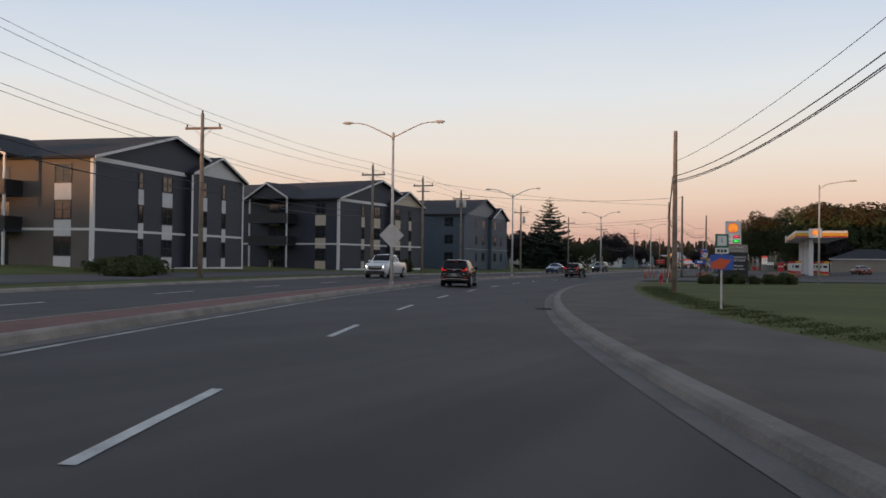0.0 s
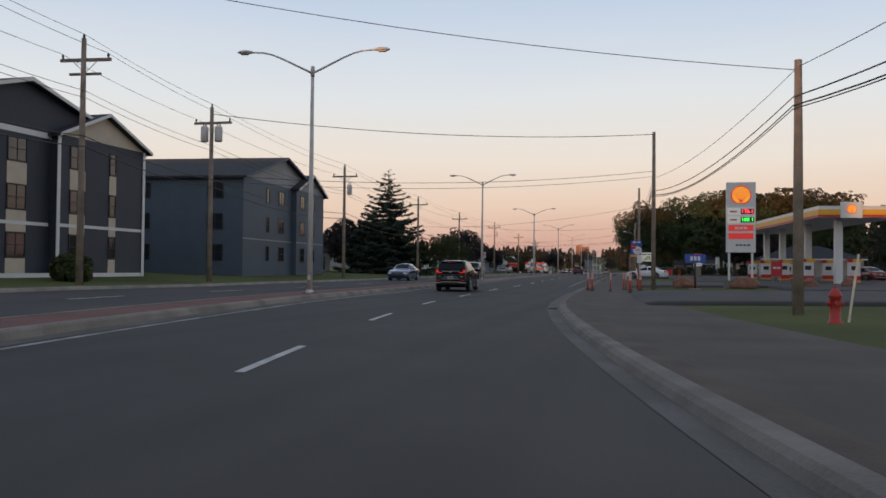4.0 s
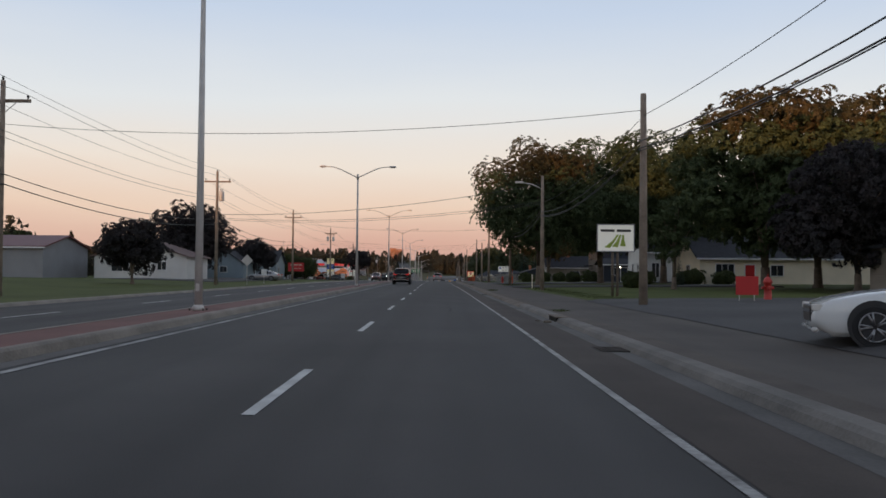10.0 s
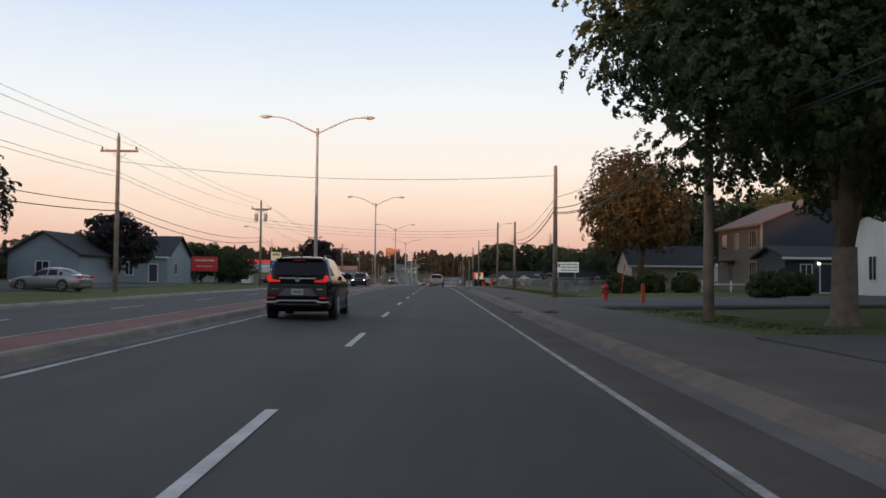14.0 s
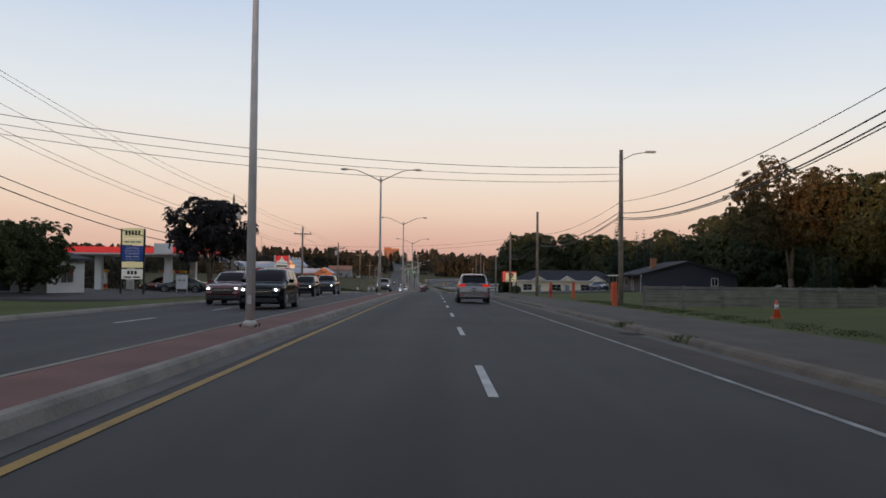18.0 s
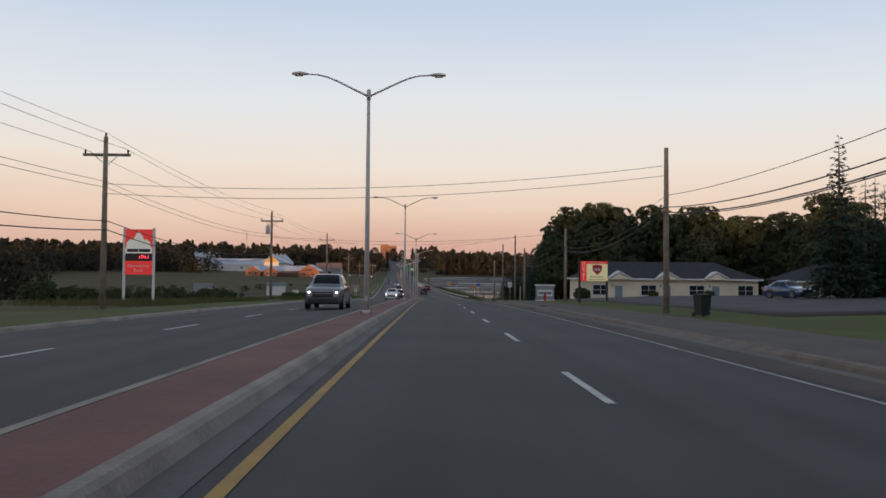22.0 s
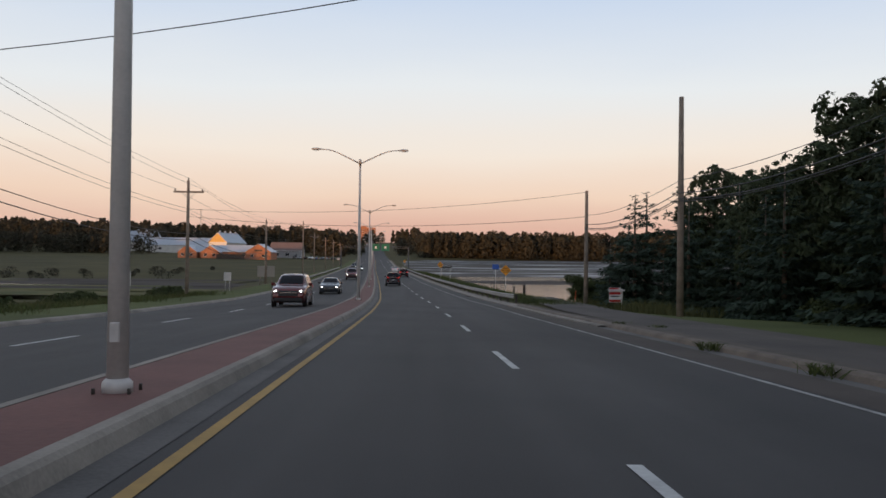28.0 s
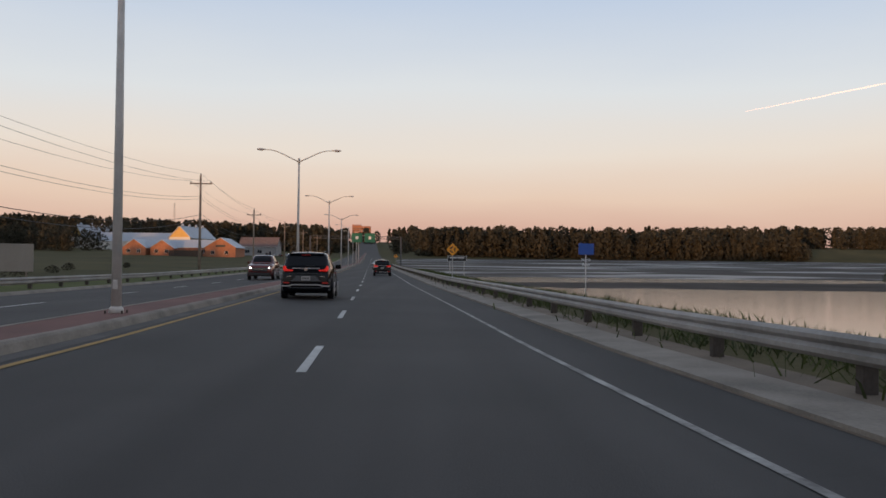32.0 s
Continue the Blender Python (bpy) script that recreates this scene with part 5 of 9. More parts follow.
# ---- trees ----
def leaves(name, centres, radii, n, size, material, parent, seed, droop=0.0, shell=0.55):
    """Leaves gathered in many small domed clumps, which sit on the outside of larger lobes."""
    rg = np.random.default_rng(seed)
    n, size = int(n * (4.0 if n > 30000 else 5.2)), size * 0.67
    per = 24
    k = max(8, n // per)
    w = np.array([r[0] * r[1] * r[2] for r in radii]) ** 0.67
    idx = rg.choice(len(centres), k, p=w / w.sum())
    c, r = np.array(centres)[idx], np.array(radii)[idx]
    v = rg.normal(size=(k, 3))
    v /= np.linalg.norm(v, axis=1)[:, None]
    rad = (shell + (1 - shell) * rg.random(k)) ** 0.6 * (0.92 + 0.25 * rg.random(k))
    cc = c + v * r * rad[:, None]
    cr = size * 2.45 * (0.55 + 0.9 * rg.random(k))
    lean = v * 0.75 + np.array([0, 0, 0.5])
    lean /= np.linalg.norm(lean, axis=1)[:, None]
    j = np.repeat(np.arange(k), per)
    m = len(j)
    q = rg.normal(size=(m, 3))
    q /= np.linalg.norm(q, axis=1)[:, None]
    up = (q * lean[j]).sum(1)
    q = q - lean[j] * (up - np.abs(up) * 0.8)[:, None] * (up < 0)[:, None]
    fall = 1 - 0.45 * np.abs((q * lean[j]).sum(1))
    p = cc[j] + q * (cr[j] * fall * (0.75 + 0.35 * rg.random(m)))[:, None]
    nrm = q * 0.8 + lean[j] * 0.5 + rg.normal(size=(m, 3)) * 0.38
    nrm /= np.linalg.norm(nrm, axis=1)[:, None]
    ax = np.cross(nrm, rg.normal(size=(m, 3)))
    ax /= np.linalg.norm(ax, axis=1)[:, None]
    bx = np.cross(nrm, ax)
    z = size * (0.55 + 0.75 * rg.random(m))[:, None]
    t = np.empty((m, 3, 3))
    t[:, 0] = p - ax * z * 0.75 - bx * z * 0.62 - nrm * z * 0.1
    t[:, 1] = p - ax * z * 0.6 + bx * z * 0.66 + nrm * z * 0.18
    t[:, 2] = p + ax * z * 0.95 - nrm * z * 0.15
    f = np.arange(m)[:, None] * 3 + np.array([[0, 1, 2]])
    return raw(name, t.reshape(-1, 3).tolist(), f.tolist(), material, parent)


def trunk(parent, h, r, lean, limbs, seed, spread):
    """A flared bole that forks low into two or three rising stems, with limbs off them."""
    rg = random.Random(seed)
    fork = h * rg.uniform(0.09, 0.15)
    bm = bmesh.new()
    tube(bm, [(0, 0, -0.4), (0, 0, 0.05), (0.03, 0.01, 0.35), (lean * 0.15, 0.02, fork)], [r * 1.9, r * 1.5, r * 1.1, r * 0.95], 10)
    part("trunk", bm, "bark", parent)
    stems = []
    for k in range(3):
        a = k * 2.094 + rg.uniform(-0.5, 0.5)
        o = spread * rg.uniform(0.22, 0.42)
        pts = [(lean * 0.15, 0.02, fork - 0.12), (lean * 0.2 + math.cos(a) * o * 0.35, math.sin(a) * o * 0.35, h * 0.34), (lean * 0.5 + math.cos(a) * o * 0.7, math.sin(a) * o * 0.7, h * 0.56), (lean + math.cos(a) * o, math.sin(a) * o, h * rg.uniform(0.78, 0.9))]
        stems.append(pts)
        bm = bmesh.new()
        tube(bm, pts, [r * 0.72, r * 0.52, r * 0.34, r * 0.12], 8)
        part("stem", bm, "bark", parent)
    for k in range(limbs):
        a = k * 2 * math.pi / limbs + rg.random()
        b0 = Vector(stems[k % 3][1]).lerp(Vector(stems[k % 3][2]), rg.random())
        out = spread * (0.7 + 0.5 * rg.random())
        bm = bmesh.new()
        tube(bm, [tuple(b0), (b0.x + math.cos(a) * out * 0.5, b0.y + math.sin(a) * out * 0.5, b0.z + h * 0.10), (b0.x + math.cos(a) * out, b0.y + math.sin(a) * out, b0.z + h * 0.24)], [r * 0.34, r * 0.2, r * 0.06], 6)
        part("limb", bm, "bark", parent)


def broadleaf(label, h, w, material, n, size, seed, top_mat=None, clear=0.2, lobes=30, shell=0.45):
    """A domed crown of many overlapping lobes with an uneven outline, on a forked trunk."""
    rg = random.Random(seed)
    t = thing("tree", label, "tree")
    trunk(t, h * 0.9, 0.02 * h, rg.uniform(-0.4, 0.4), 7, seed, w * 0.30)
    cs, rs = [], []
    mid, ru, rd = clear + (1 - clear) * 0.42, (1 - clear) * 0.58, (1 - clear) * 0.42
    for k in range(lobes):
        u = 1 - 2 * (k + 0.5) / lobes
        a = k * 2.39996 + rg.uniform(-0.35, 0.35)
        q = math.sqrt(max(0.0, 1 - u * u)) ** 0.8
        f = rg.uniform(0.62, 0.84) if k % 4 else rg.uniform(0.15, 0.45)
        k2 = w * rg.uniform(0.10, 0.19)
        cs.append((math.cos(a) * q * f * w / 2, math.sin(a) * q * f * w / 2, h * (mid + u * f * (ru if u > 0 else rd))))
        rs.append((k2, k2, k2 * rg.uniform(0.6, 0.85)))
    # upper lobes get a warmer leaf: low sun put into the colour
    if top_mat:
        lo = [i for i in range(lobes) if cs[i][2] < h * 0.70]
        hi = [i for i in range(lobes) if cs[i][2] >= h * 0.70]
        m = len(hi) / lobes
        leaves("crown", [cs[i] for i in lo], [rs[i] for i in lo], int(n * (1 - m)), size, material, t, seed, shell=shell)
        leaves("crown_top", [cs[i] for i in hi], [rs[i] for i in hi], int(n * m), size, top_mat, t, seed + 1, shell=shell)
    else:
        leaves("crown", cs, rs, n, size, material, t, seed, shell=shell)
    return t


def conifer(label, h, w, n, seed, material="needle", clear=0.06):
    """Tiers of drooping boughs of uneven length, each hung with sprays of needles."""
    rg = np.random.default_rng(seed)
    t = thing("conifer", label, "tree")
    bm = bmesh.new()
    tube(bm, [(0, 0, -0.3), (0, 0, h * 0.5), (0, 0, h * 0.98)], [0.02 * h, 0.012 * h, 0.02], 8)
    part("trunk", bm, "bark", t)
    tiers = max(12, int(h * 1.7))
    z0, ang, out = [], [], []
    for k in range(tiers):
        u = (k + 0.5) / tiers
        full = w / 2 * (1 - u) ** 0.8 * (0.86 + 0.2 * rg.random()) + 0.12
        num = max(5, int(11 * (1 - u) + 4))
        for i in range(num):
            z0.append(h * (clear + (1 - clear) * u) + 0.12 * rg.normal())
            ang.append((i + 0.8 * rg.random()) * 6.283 / num + k * 0.9)
            out.append(full * (0.72 + 0.42 * rg.random()))
    z0, ang, out = np.array(z0), np.array(ang), np.array(out)
    wt = out ** 1.5
    j = rg.choice(len(out), n, p=wt / wt.sum())
    q = rg.random(n) ** 0.75
    u = z0[j] / h
    rr = out[j] * q
    dirx, diry = np.cos(ang[j]), np.sin(ang[j])
    wide = (0.30 * out[j] * (1 - q * 0.75) + 0.05) * rg.normal(size=n) * 0.55
    zz = z0[j] - rr * (0.36 - 0.42 * u) + 0.20 * out[j] * q ** 3 - np.abs(rg.normal(size=n)) * 0.035 * h * (1 - u) * 0.45
    p = np.stack([dirx * rr - diry * wide, diry * rr + dirx * wide, zz], 1)
    yaw = ang[j] + np.sign(wide) * 0.7 + rg.normal(size=n) * 0.3
    fwd = np.stack([np.cos(yaw), np.sin(yaw), -0.35 + 0.25 * rg.normal(size=n)], 1)
    side = np.stack([-np.sin(yaw), np.cos(yaw), 0.5 * rg.normal(size=n)], 1)
    s = ((0.10 + 0.012 * h) * (0.6 + 0.8 * rg.random(n)) * (1.1 - 0.45 * u))[:, None]
    v = np.stack([p - fwd * s * 0.8, p + side * s * 0.34, p + fwd * s * 1.1, p - side * s * 0.34], 1)
    i = np.arange(n)[:, None] * 4
    f = np.concatenate([i + np.array([[0, 1, 2]]), i + np.array([[0, 2, 3]])])
    raw("crown", v.reshape(-1, 3).tolist(), f.tolist(), material, t)
    return t


def grow(t, spots, label=""):
    """Set a tree at the first spot and copies at the rest; spots: x, y, scale, turn."""
    for i, (x, y, sc, tn) in enumerate(spots):
        m = stand(x, y, tn, dig=0.05) @ Matrix.Diagonal((sc, sc, sc, 1))
        if i:
            copy_thing(t, m)
        else:
            t.matrix_world = m


grow(conifer("tall dark spruce standing alone on the lawn", 15.2, 15.0, 42000, 3), [(-27.4, -24.3, 1.0, 20)])
grow(broadleaf("sparse old apple tree with open limbs", 6.4, 8.6, "shrub", 5200, 0.12, 5, clear=0.2, lobes=34, shell=0.2), [(-19.6, -22.2, 1.0, 0)])
grow(broadleaf("spreading maroon-leaved tree on a lawn", 6.0, 6.4, "leaf_dark", 6500, 0.15, 7, clear=0.2), [(-26.6, 24.0, 1.05, 0), (-33, -23, 1.4, 70), (-33.9, 101.4, 1.28, 200)])
grow(broadleaf("dense dark round maple on the lawn", 12.0, 13.8, "leaf_dark", 16000, 0.2, 9, clear=0.12, lobes=46), [(-37.1, 72.4, 1.0, 0)])
grow(broadleaf("shaggy dark roadside tree by the gas station", 6.5, 5.0, "leaf_dark", 6500, 0.13, 11, clear=0.28, lobes=30, shell=0.3), [(-18.6, 139.0, 1.18, 40)])
grow(broadleaf("rounded green bush-like tree", 5.6, 6.2, "shrub", 5000, 0.17, 13, clear=0.06), [(-35.5, -12.0, 1.0, 0), (-44, -20, 1.15, 100), (-50, 118, 1.2, 30), (-44, 134, 1.3, 200), (-62, 70, 1.3, 10), (-56, 100, 1.35, 80), (-47, 76, 1.2, 310), (-30.5, 137, 1.0, 60), (-33.5, 131, 1.15, 150), (-29.5, 130, 0.9, 20)])
grow(broadleaf("large spreading maple, crown top tinted rust for the low sun", 17.4, 14.6, "leaf_green", 62000, 0.135, 15, "leaf_rust_sun", clear=0.19, lobes=72), [(10.2, 37.5, 0.9, 0)])
grow(broadleaf("tall maple behind the lots, crown top tinted rust for the low sun", 17.4, 14.6, "leaf_green", 15000, 0.25, 16, "leaf_rust_sun", clear=0.17, lobes=60), [(25.0, 15.5, 0.96, 40), (33, 9, 0.92, 200), (39.5, 12, 0.95, 80), (31.5, 21, 1.0, 300)])
grow(broadleaf("large dark green maple beside a house", 16.4, 13.4, "leaf_green", 52000, 0.135, 17, clear=0.19, lobes=68), [(18.6, 48.0, 1.1, 60), (26.2, 49.0, 1.05, 100)])
grow(broadleaf("large dark green maple behind the gardens", 16.4, 13.4, "leaf_green", 14000, 0.25, 18, clear=0.17, lobes=56), [(38, 22, 0.9, 10), (52, 14, 0.6, 200), (62, 6, 0.55, 50), (29, 112, 0.75, 20), (40, 106, 0.9, 0)])
grow(broadleaf("dark purple-leaved maple in front of larger trees", 10.8, 9.8, "leaf_dark", 13000, 0.2, 19, clear=0.14, lobes=40), [(26.0, -2.5 + 6, 0.95, 0)])
grow(broadleaf("half-bare tree with rust leaves and a pale trunk", 12.5, 10.5, "leaf_rust_sun", 9000, 0.18, 21, clear=0.24, lobes=44, shell=0.2), [(18.2, 92.0, 1.0, 0), (35, 171, 1.2, 40)])
grow(broadleaf("tall open tree with sparse brown leaves", 15.5, 11.5, "leaf_brown", 17000, 0.13, 22, clear=0.42, lobes=44, shell=0.2), [(20.5, 106.5, 1.0, 140)])
grow(conifer("dark pointed garden evergreen", 9.5, 4.2, 3500, 23), [(22.4, 29.5, 0.3, 0), (28.2, 30.0, 0.34, 90), (31.5, 158, 1.2, 0), (35.0, 162, 1.35, 60), (38, 157, 1.25, 200)])
grow(broadleaf("slim young birch with a thin pale trunk", 8.0, 3.4, "leaf_green", 3000, 0.12, 24, clear=0.22, lobes=26, shell=0.2), [(17.7, 14.5, 1.0, 0)])
grow(conifer("young spruce in a row behind the houses", 11.5, 5.0, 3600, 25), [(30.0 + 1.6 * k, 220 + 1.5 * (k % 3), 0.86 + 0.06 * ((k * 7) % 4), 40 * k) for k in range(6)])
grow(conifer("tall ragged spruce behind the houses", 17.0, 6.6, 6000, 26), [(26.4, 217, 0.76, 0)])
WOODS = broadleaf("tall dark green woodland tree", 10.8, 9.8, "leaf_wood", 7600, 0.27, 27, clear=0.05, lobes=40)
grow(WOODS, [(46, 212, 1.35, 0), (53, 206, 1.0, 40), (42, 172, 0.95, 90), (50, 178, 0.85, 130), (45, 223, 0.95, 170), (58, 170, 1.2, 0), (46, 160, 1.05, 50), (56, 157, 1.1, 100), (66, 181, 1.2, 150), (41, 193, 0.78, 200), (53, 197, 0.95, 250), (63, 196, 1.05, 300), (73, 168, 1.3, 20), (66, 148, 1.2, 80),
             (17, 276, 1.06, 30), (24, 277, 1.06, 70), (32, 275, 1.05, 110), (41, 278, 1.0, 160), (49, 274, 1.0, 210), (57, 278, 1.05, 260), (65, 272, 1.0, 310), (20, 285, 1.12, 5), (36, 288, 1.1, 55), (52, 290, 1.1, 95), (74, 262, 1.1, 85), (80, 250, 1.1, 15), (48, 262, 1.0, 300), (60, 258, 1.0, 45)])
grow(broadleaf("ragged dark roadside tree leaning over the verge", 11.0, 8.0, "leaf_wood", 9000, 0.19, 29, clear=0.04, lobes=40, shell=0.3), [(14.5, 285, 1.08, 0), (19.0, 291, 1.12, 60), (15.6, 297, 1.0, 130), (22, 300, 1.05, 200), (15.0, 305, 0.8, 90), (27, 294, 1.2, 20), (20, 310, 0.9, 300), (27, 306, 1.1, 250), (17.0, 318.5, 1.05, 10)])
grow(conifer("scrubby spruce at the wood's edge", 7.0, 4.8, 4200, 31), [(11.8, 299, 1.05, 0), (13.2, 308, 1.1, 60), (11.6, 312, 1.02, 120), (16.5, 314, 1.1, 180), (12.0, 291, 1.1, 210), (12.6, 303, 0.9, 20), (11.2, 316, 0.6, 80), (14.5, 318, 0.7, 140), (12.4, 286, 1.2, 300), (9.8, 318, 1.15, 33), (11.3, 320.5, 1.25, 77), (13.2, 319, 1.3, 190), (10.6, 323, 0.95, 250), (8.8, 321, 0.7, 15), (15.5, 322, 1.2, 100)])


def shrub(label, w, h, n, seed, material="shrub", name="bush", size=None):
    t = thing(name, label, "bush")
    if size:  # a tall ragged one: many lobes at all heights
        rg = random.Random(seed)
        cs = [(math.cos(2.4 * k) * w * 0.36 * rg.uniform(0.3, 1), math.sin(2.4 * k) * w * 0.36 * rg.uniform(0.3, 1), h * (0.12 + 0.72 * rg.random() * (1 - 0.35 * (k % 2)))) for k in range(26)]
        leaves("foliage", cs, [(w * 0.15 * rg.uniform(0.7, 1.2),) * 2 + (h * 0.14 * rg.uniform(0.7, 1.2),) for c in cs], n, size, material, t, seed, shell=0.2)
        for k in range(5):
            bm = bmesh.new()
            tube(bm, [(0.1 * k - 0.2, 0, -0.2), (math.cos(k * 1.3) * w * 0.2, math.sin(k * 1.3) * w * 0.2, h * 0.6)], [0.05, 0.015], 5)
            part("stem", bm, "bark", t)
        return t
    leaves("foliage", [(0, 0, h * 0.45), (w * 0.2, 0.1, h * 0.5), (-w * 0.2, -0.1, h * 0.4)], [(w * 0.42, w * 0.42, h * 0.5)] * 3, n, 0.10 * h + 0.03, material, t, seed, shell=0.35)
    bm = bmesh.new()
    tube(bm, [(0, 0, -0.1), (0, 0, h * 0.5)], [0.05, 0.02], 5)
    part("stem", bm, "bark", t)
    return t


def plant(t, spots):
    for i, (x, y, sc) in enumerate(spots):
        m = stand(x, y, 37 * i) @ Matrix.Diagonal((sc, sc, sc, 1))
        if i:
            copy_thing(t, m)
        else:
            t.matrix_world = m


plant(shrub("clipped dark green garden bush", 1.9, 1.4, 1100, 41), [(20.5, 35.5, 1.0), (16, 20, 0.85), (17.5, 61, 1.0), (20.5, 65, 1.1), (25, 60, 1.0), (13, 76.5, 1.0), (15.5, 78, 1.1), (18, 77.5, 1.0), (-22.5, -100, 1.1), (25.5, 36, 1.1), (29, 36.5, 1.0), (10.8, 89, 0.6), (13.2, 256, 1.0), (22, 255.6, 0.5), (29, 255.6, 0.5), (-29.5, 190, 1.3), (-31, 194, 1.2), (-26, 186.5, 1.0), (-34, 214, 1.2)])
plant(shrub("low weedy scrub at the roadside", 3.2, 1.0, 1300, 43), [(-14.8, -152, 1.0), (-17.2, -150, 1.2), (-20, -149, 1.0), (-12.5, -155, 0.9), (-30, 232, 1.2), (-28, 240, 1.3), (-33, 236, 1.2), (-24, 262, 1.0), (-25, 278, 1.1), (-24, 292, 1.1), (-26, 300, 1.0), (-27, 314, 0.9), (-26, 330, 1.0), (13.5, 287, 1.0), (14.5, 292, 1.2), (13.2, 296, 1.0), (15.5, 301, 1.2), (14, 306, 1.1), (13, 311, 1.0), (16.5, 297, 1.4), (18, 304, 1.4), (17, 310, 1.3), (12.5, 315, 1.0), (19, 289, 1.4)])
plant(shrub("tall dark shoreline bush beside the causeway", 6.2, 3.5, 9000, 46, size=0.10), [(17.0, 366, 1.3)])
plant(shrub("dark rounded shoreline bush beside the causeway", 5.0, 2.6, 2200, 45), [(13, 334, 0.5), (20, 333, 0.45), (10, 328, 0.5), (-36, 246, 1.3), (-42, 250, 1.2), (-52, 262, 1.6), (-60, 250, 1.8)])

# woods far off: clumped crowns in bands
def far_wood(name, label, spots, seed, hmin, hmax, material="wood_far", per=150, leaf=0.6, spruce=0.55, broad=1.0):
    """Pointed and rounded crowns side by side, each a dense scatter of small sprays."""
    rg = np.random.default_rng(seed)
    base = np.array([(x, y, soil(x, y)) for x, y in spots])
    n = len(spots)
    h = rg.uniform(hmin, hmax, n)
    sharp = rg.random(n) < spruce
    wide = h * np.where(sharp, rg.uniform(0.15, 0.24, n), rg.uniform(0.26, 0.46, n)) * broad
    i = np.repeat(np.arange(n), per)
    m = len(i)
    f = rg.random(m) ** 0.85
    prof = np.where(sharp[i], (1 - f) ** 0.85 + 0.03, np.sqrt(np.clip(1 - (1.75 * f - 0.75) ** 2, 0.02, 1)))
    a, u = rg.random(m) * 6.283, np.sqrt(0.25 + 0.75 * rg.random(m))
    p = base[i] + np.stack([np.cos(a) * u * wide[i] * prof, np.sin(a) * u * wide[i] * prof, f * h[i]], 1)
    nrm = np.stack([np.cos(a), np.sin(a), 0.5 + 0 * a], 1) + rg.normal(size=(m, 3)) * 0.6
    nrm /= np.linalg.norm(nrm, axis=1)[:, None]
    ax = np.cross(nrm, rg.normal(size=(m, 3)))
    ax /= np.linalg.norm(ax, axis=1)[:, None]
    bx = np.cross(nrm, ax)
    z = (leaf * (0.7 + 0.8 * rg.random(m)) * np.clip(h[i] / 13, 0.25, 1.5))[:, None]
    t = np.stack([p - ax * z - bx * z * 0.7, p - ax * z * 0.7 + bx * z * 0.9, p + ax * z * 1.2], 1)
    ob = raw(name, t.reshape(-1, 3).tolist(), (np.arange(m)[:, None] * 3 + np.array([[0, 1, 2]])).tolist(), material)
    return tagged(ob, label, "wood", kind="stuff")


rgw = np.random.default_rng(77)
def band(x0, y0, x1, y1, n, deep):
    out = []
    for k in range(n):
        f = rgw.random()
        out.append((x0 + (x1 - x0) * f + rgw.normal() * 3, y0 + (y1 - y0) * f + rgw.random() * deep))
    return out


far_wood("far_wood", "dense brown-green wood on the far shore", band(-2, 816, 226, 818, 640, 45), 51, 9.5, 17.5, per=200, leaf=0.6, spruce=0.45)
far_wood("far_wood", "brownish wooded hill beyond the inlet", band(150, 878, 900, 860, 620, 100), 52, 12, 16, per=150, leaf=0.75, spruce=0.15)
far_wood("far_wood", "low trees along the shore of the inlet", band(330, 826, 800, 826, 160, 16), 72, 7, 11, per=160, leaf=0.6, spruce=0.2)
far_wood("far_wood", "dark wood behind the farm fields", band(-420, 520, -120, 900, 220, 90), 53, 12, 18)
far_wood("far_wood", "dark wood along the fields", band(-420, 330, -150, 420, 120, 60), 54, 9, 14)
far_wood("far_wood", "dark trees before the barns", band(-330, 715, -172, 742, 110, 24), 73, 8, 12, per=200, spruce=0.1)
far_wood("far_wood", "round dark trees behind the shop", band(-78, 815, -60, 822, 8, 8), 74, 13, 18, per=300, spruce=0.0)
far_wood("far_wood", "distant trees on the hill beyond the road", band(-420, 1300, 300, 1250, 220, 200), 55, 12, 20, leaf=1.0)
# heights raised so that these trees also shade the woods opposite
far_wood("far_wood", "far trees behind the houses", band(-230, 120, -110, 330, 170, 50), 56, 11, 15)
far_wood("far_wood", "far trees behind the lots", band(-190, -230, -95, 130, 110, 40), 57, 9, 14)
far_wood("far_wood", "wood behind the gas station and gardens", band(60, 20, 95, 130, 60, 40), 58, 10, 15)
far_wood("far_wood", "trees along the rising road", band(-20, 870, 10, 1200, 70, 60) + band(-150, 900, -110, 1250, 60, 60), 59, 10, 16)
far_wood("far_wood", "dark wood edging the fields", band(-520, 380, -250, 640, 170, 70), 64, 12, 17)
far_wood("far_wood", "dense wood behind the farm buildings", band(-420, 880, -60, 925, 560, 60), 65, 12, 20, per=170, leaf=0.7, spruce=0.3)
far_wood("far_wood", "brush and small trees in the field", band(-190, 300, -70, 470, 110, 60), 66, 1.0, 2.6, spruce=0.0, broad=2.6)
far_wood("far_wood", "trees behind the fire station lawn", band(70, -200, 110, 0, 60, 30), 60, 11, 16)

# ---- inlet: water, mud and salt grass ----
def sheet(name, label, outline, z, material, category):
    vs = [(x, y, z) for x, y in outline]
    return tagged(raw(name, vs, [tuple(range(len(vs)))], material), label, category, kind="structure")


sheet("water_right", "still shallow inlet reflecting the pink dusk sky", [(4, 330), (60, 325), (200, 330), (900, 330), (900, 640), (300, 640), (120, 640), (30, 640), (-2, 620), (0, 480)], -6.75, "water", "water")
sheet("water_left", "still shallow inlet water beside the causeway", [(-160, 408), (-90, 400), (-44, 396), (-44, 424), (-90, 432), (-160, 430)], -6.35, "water", "water")


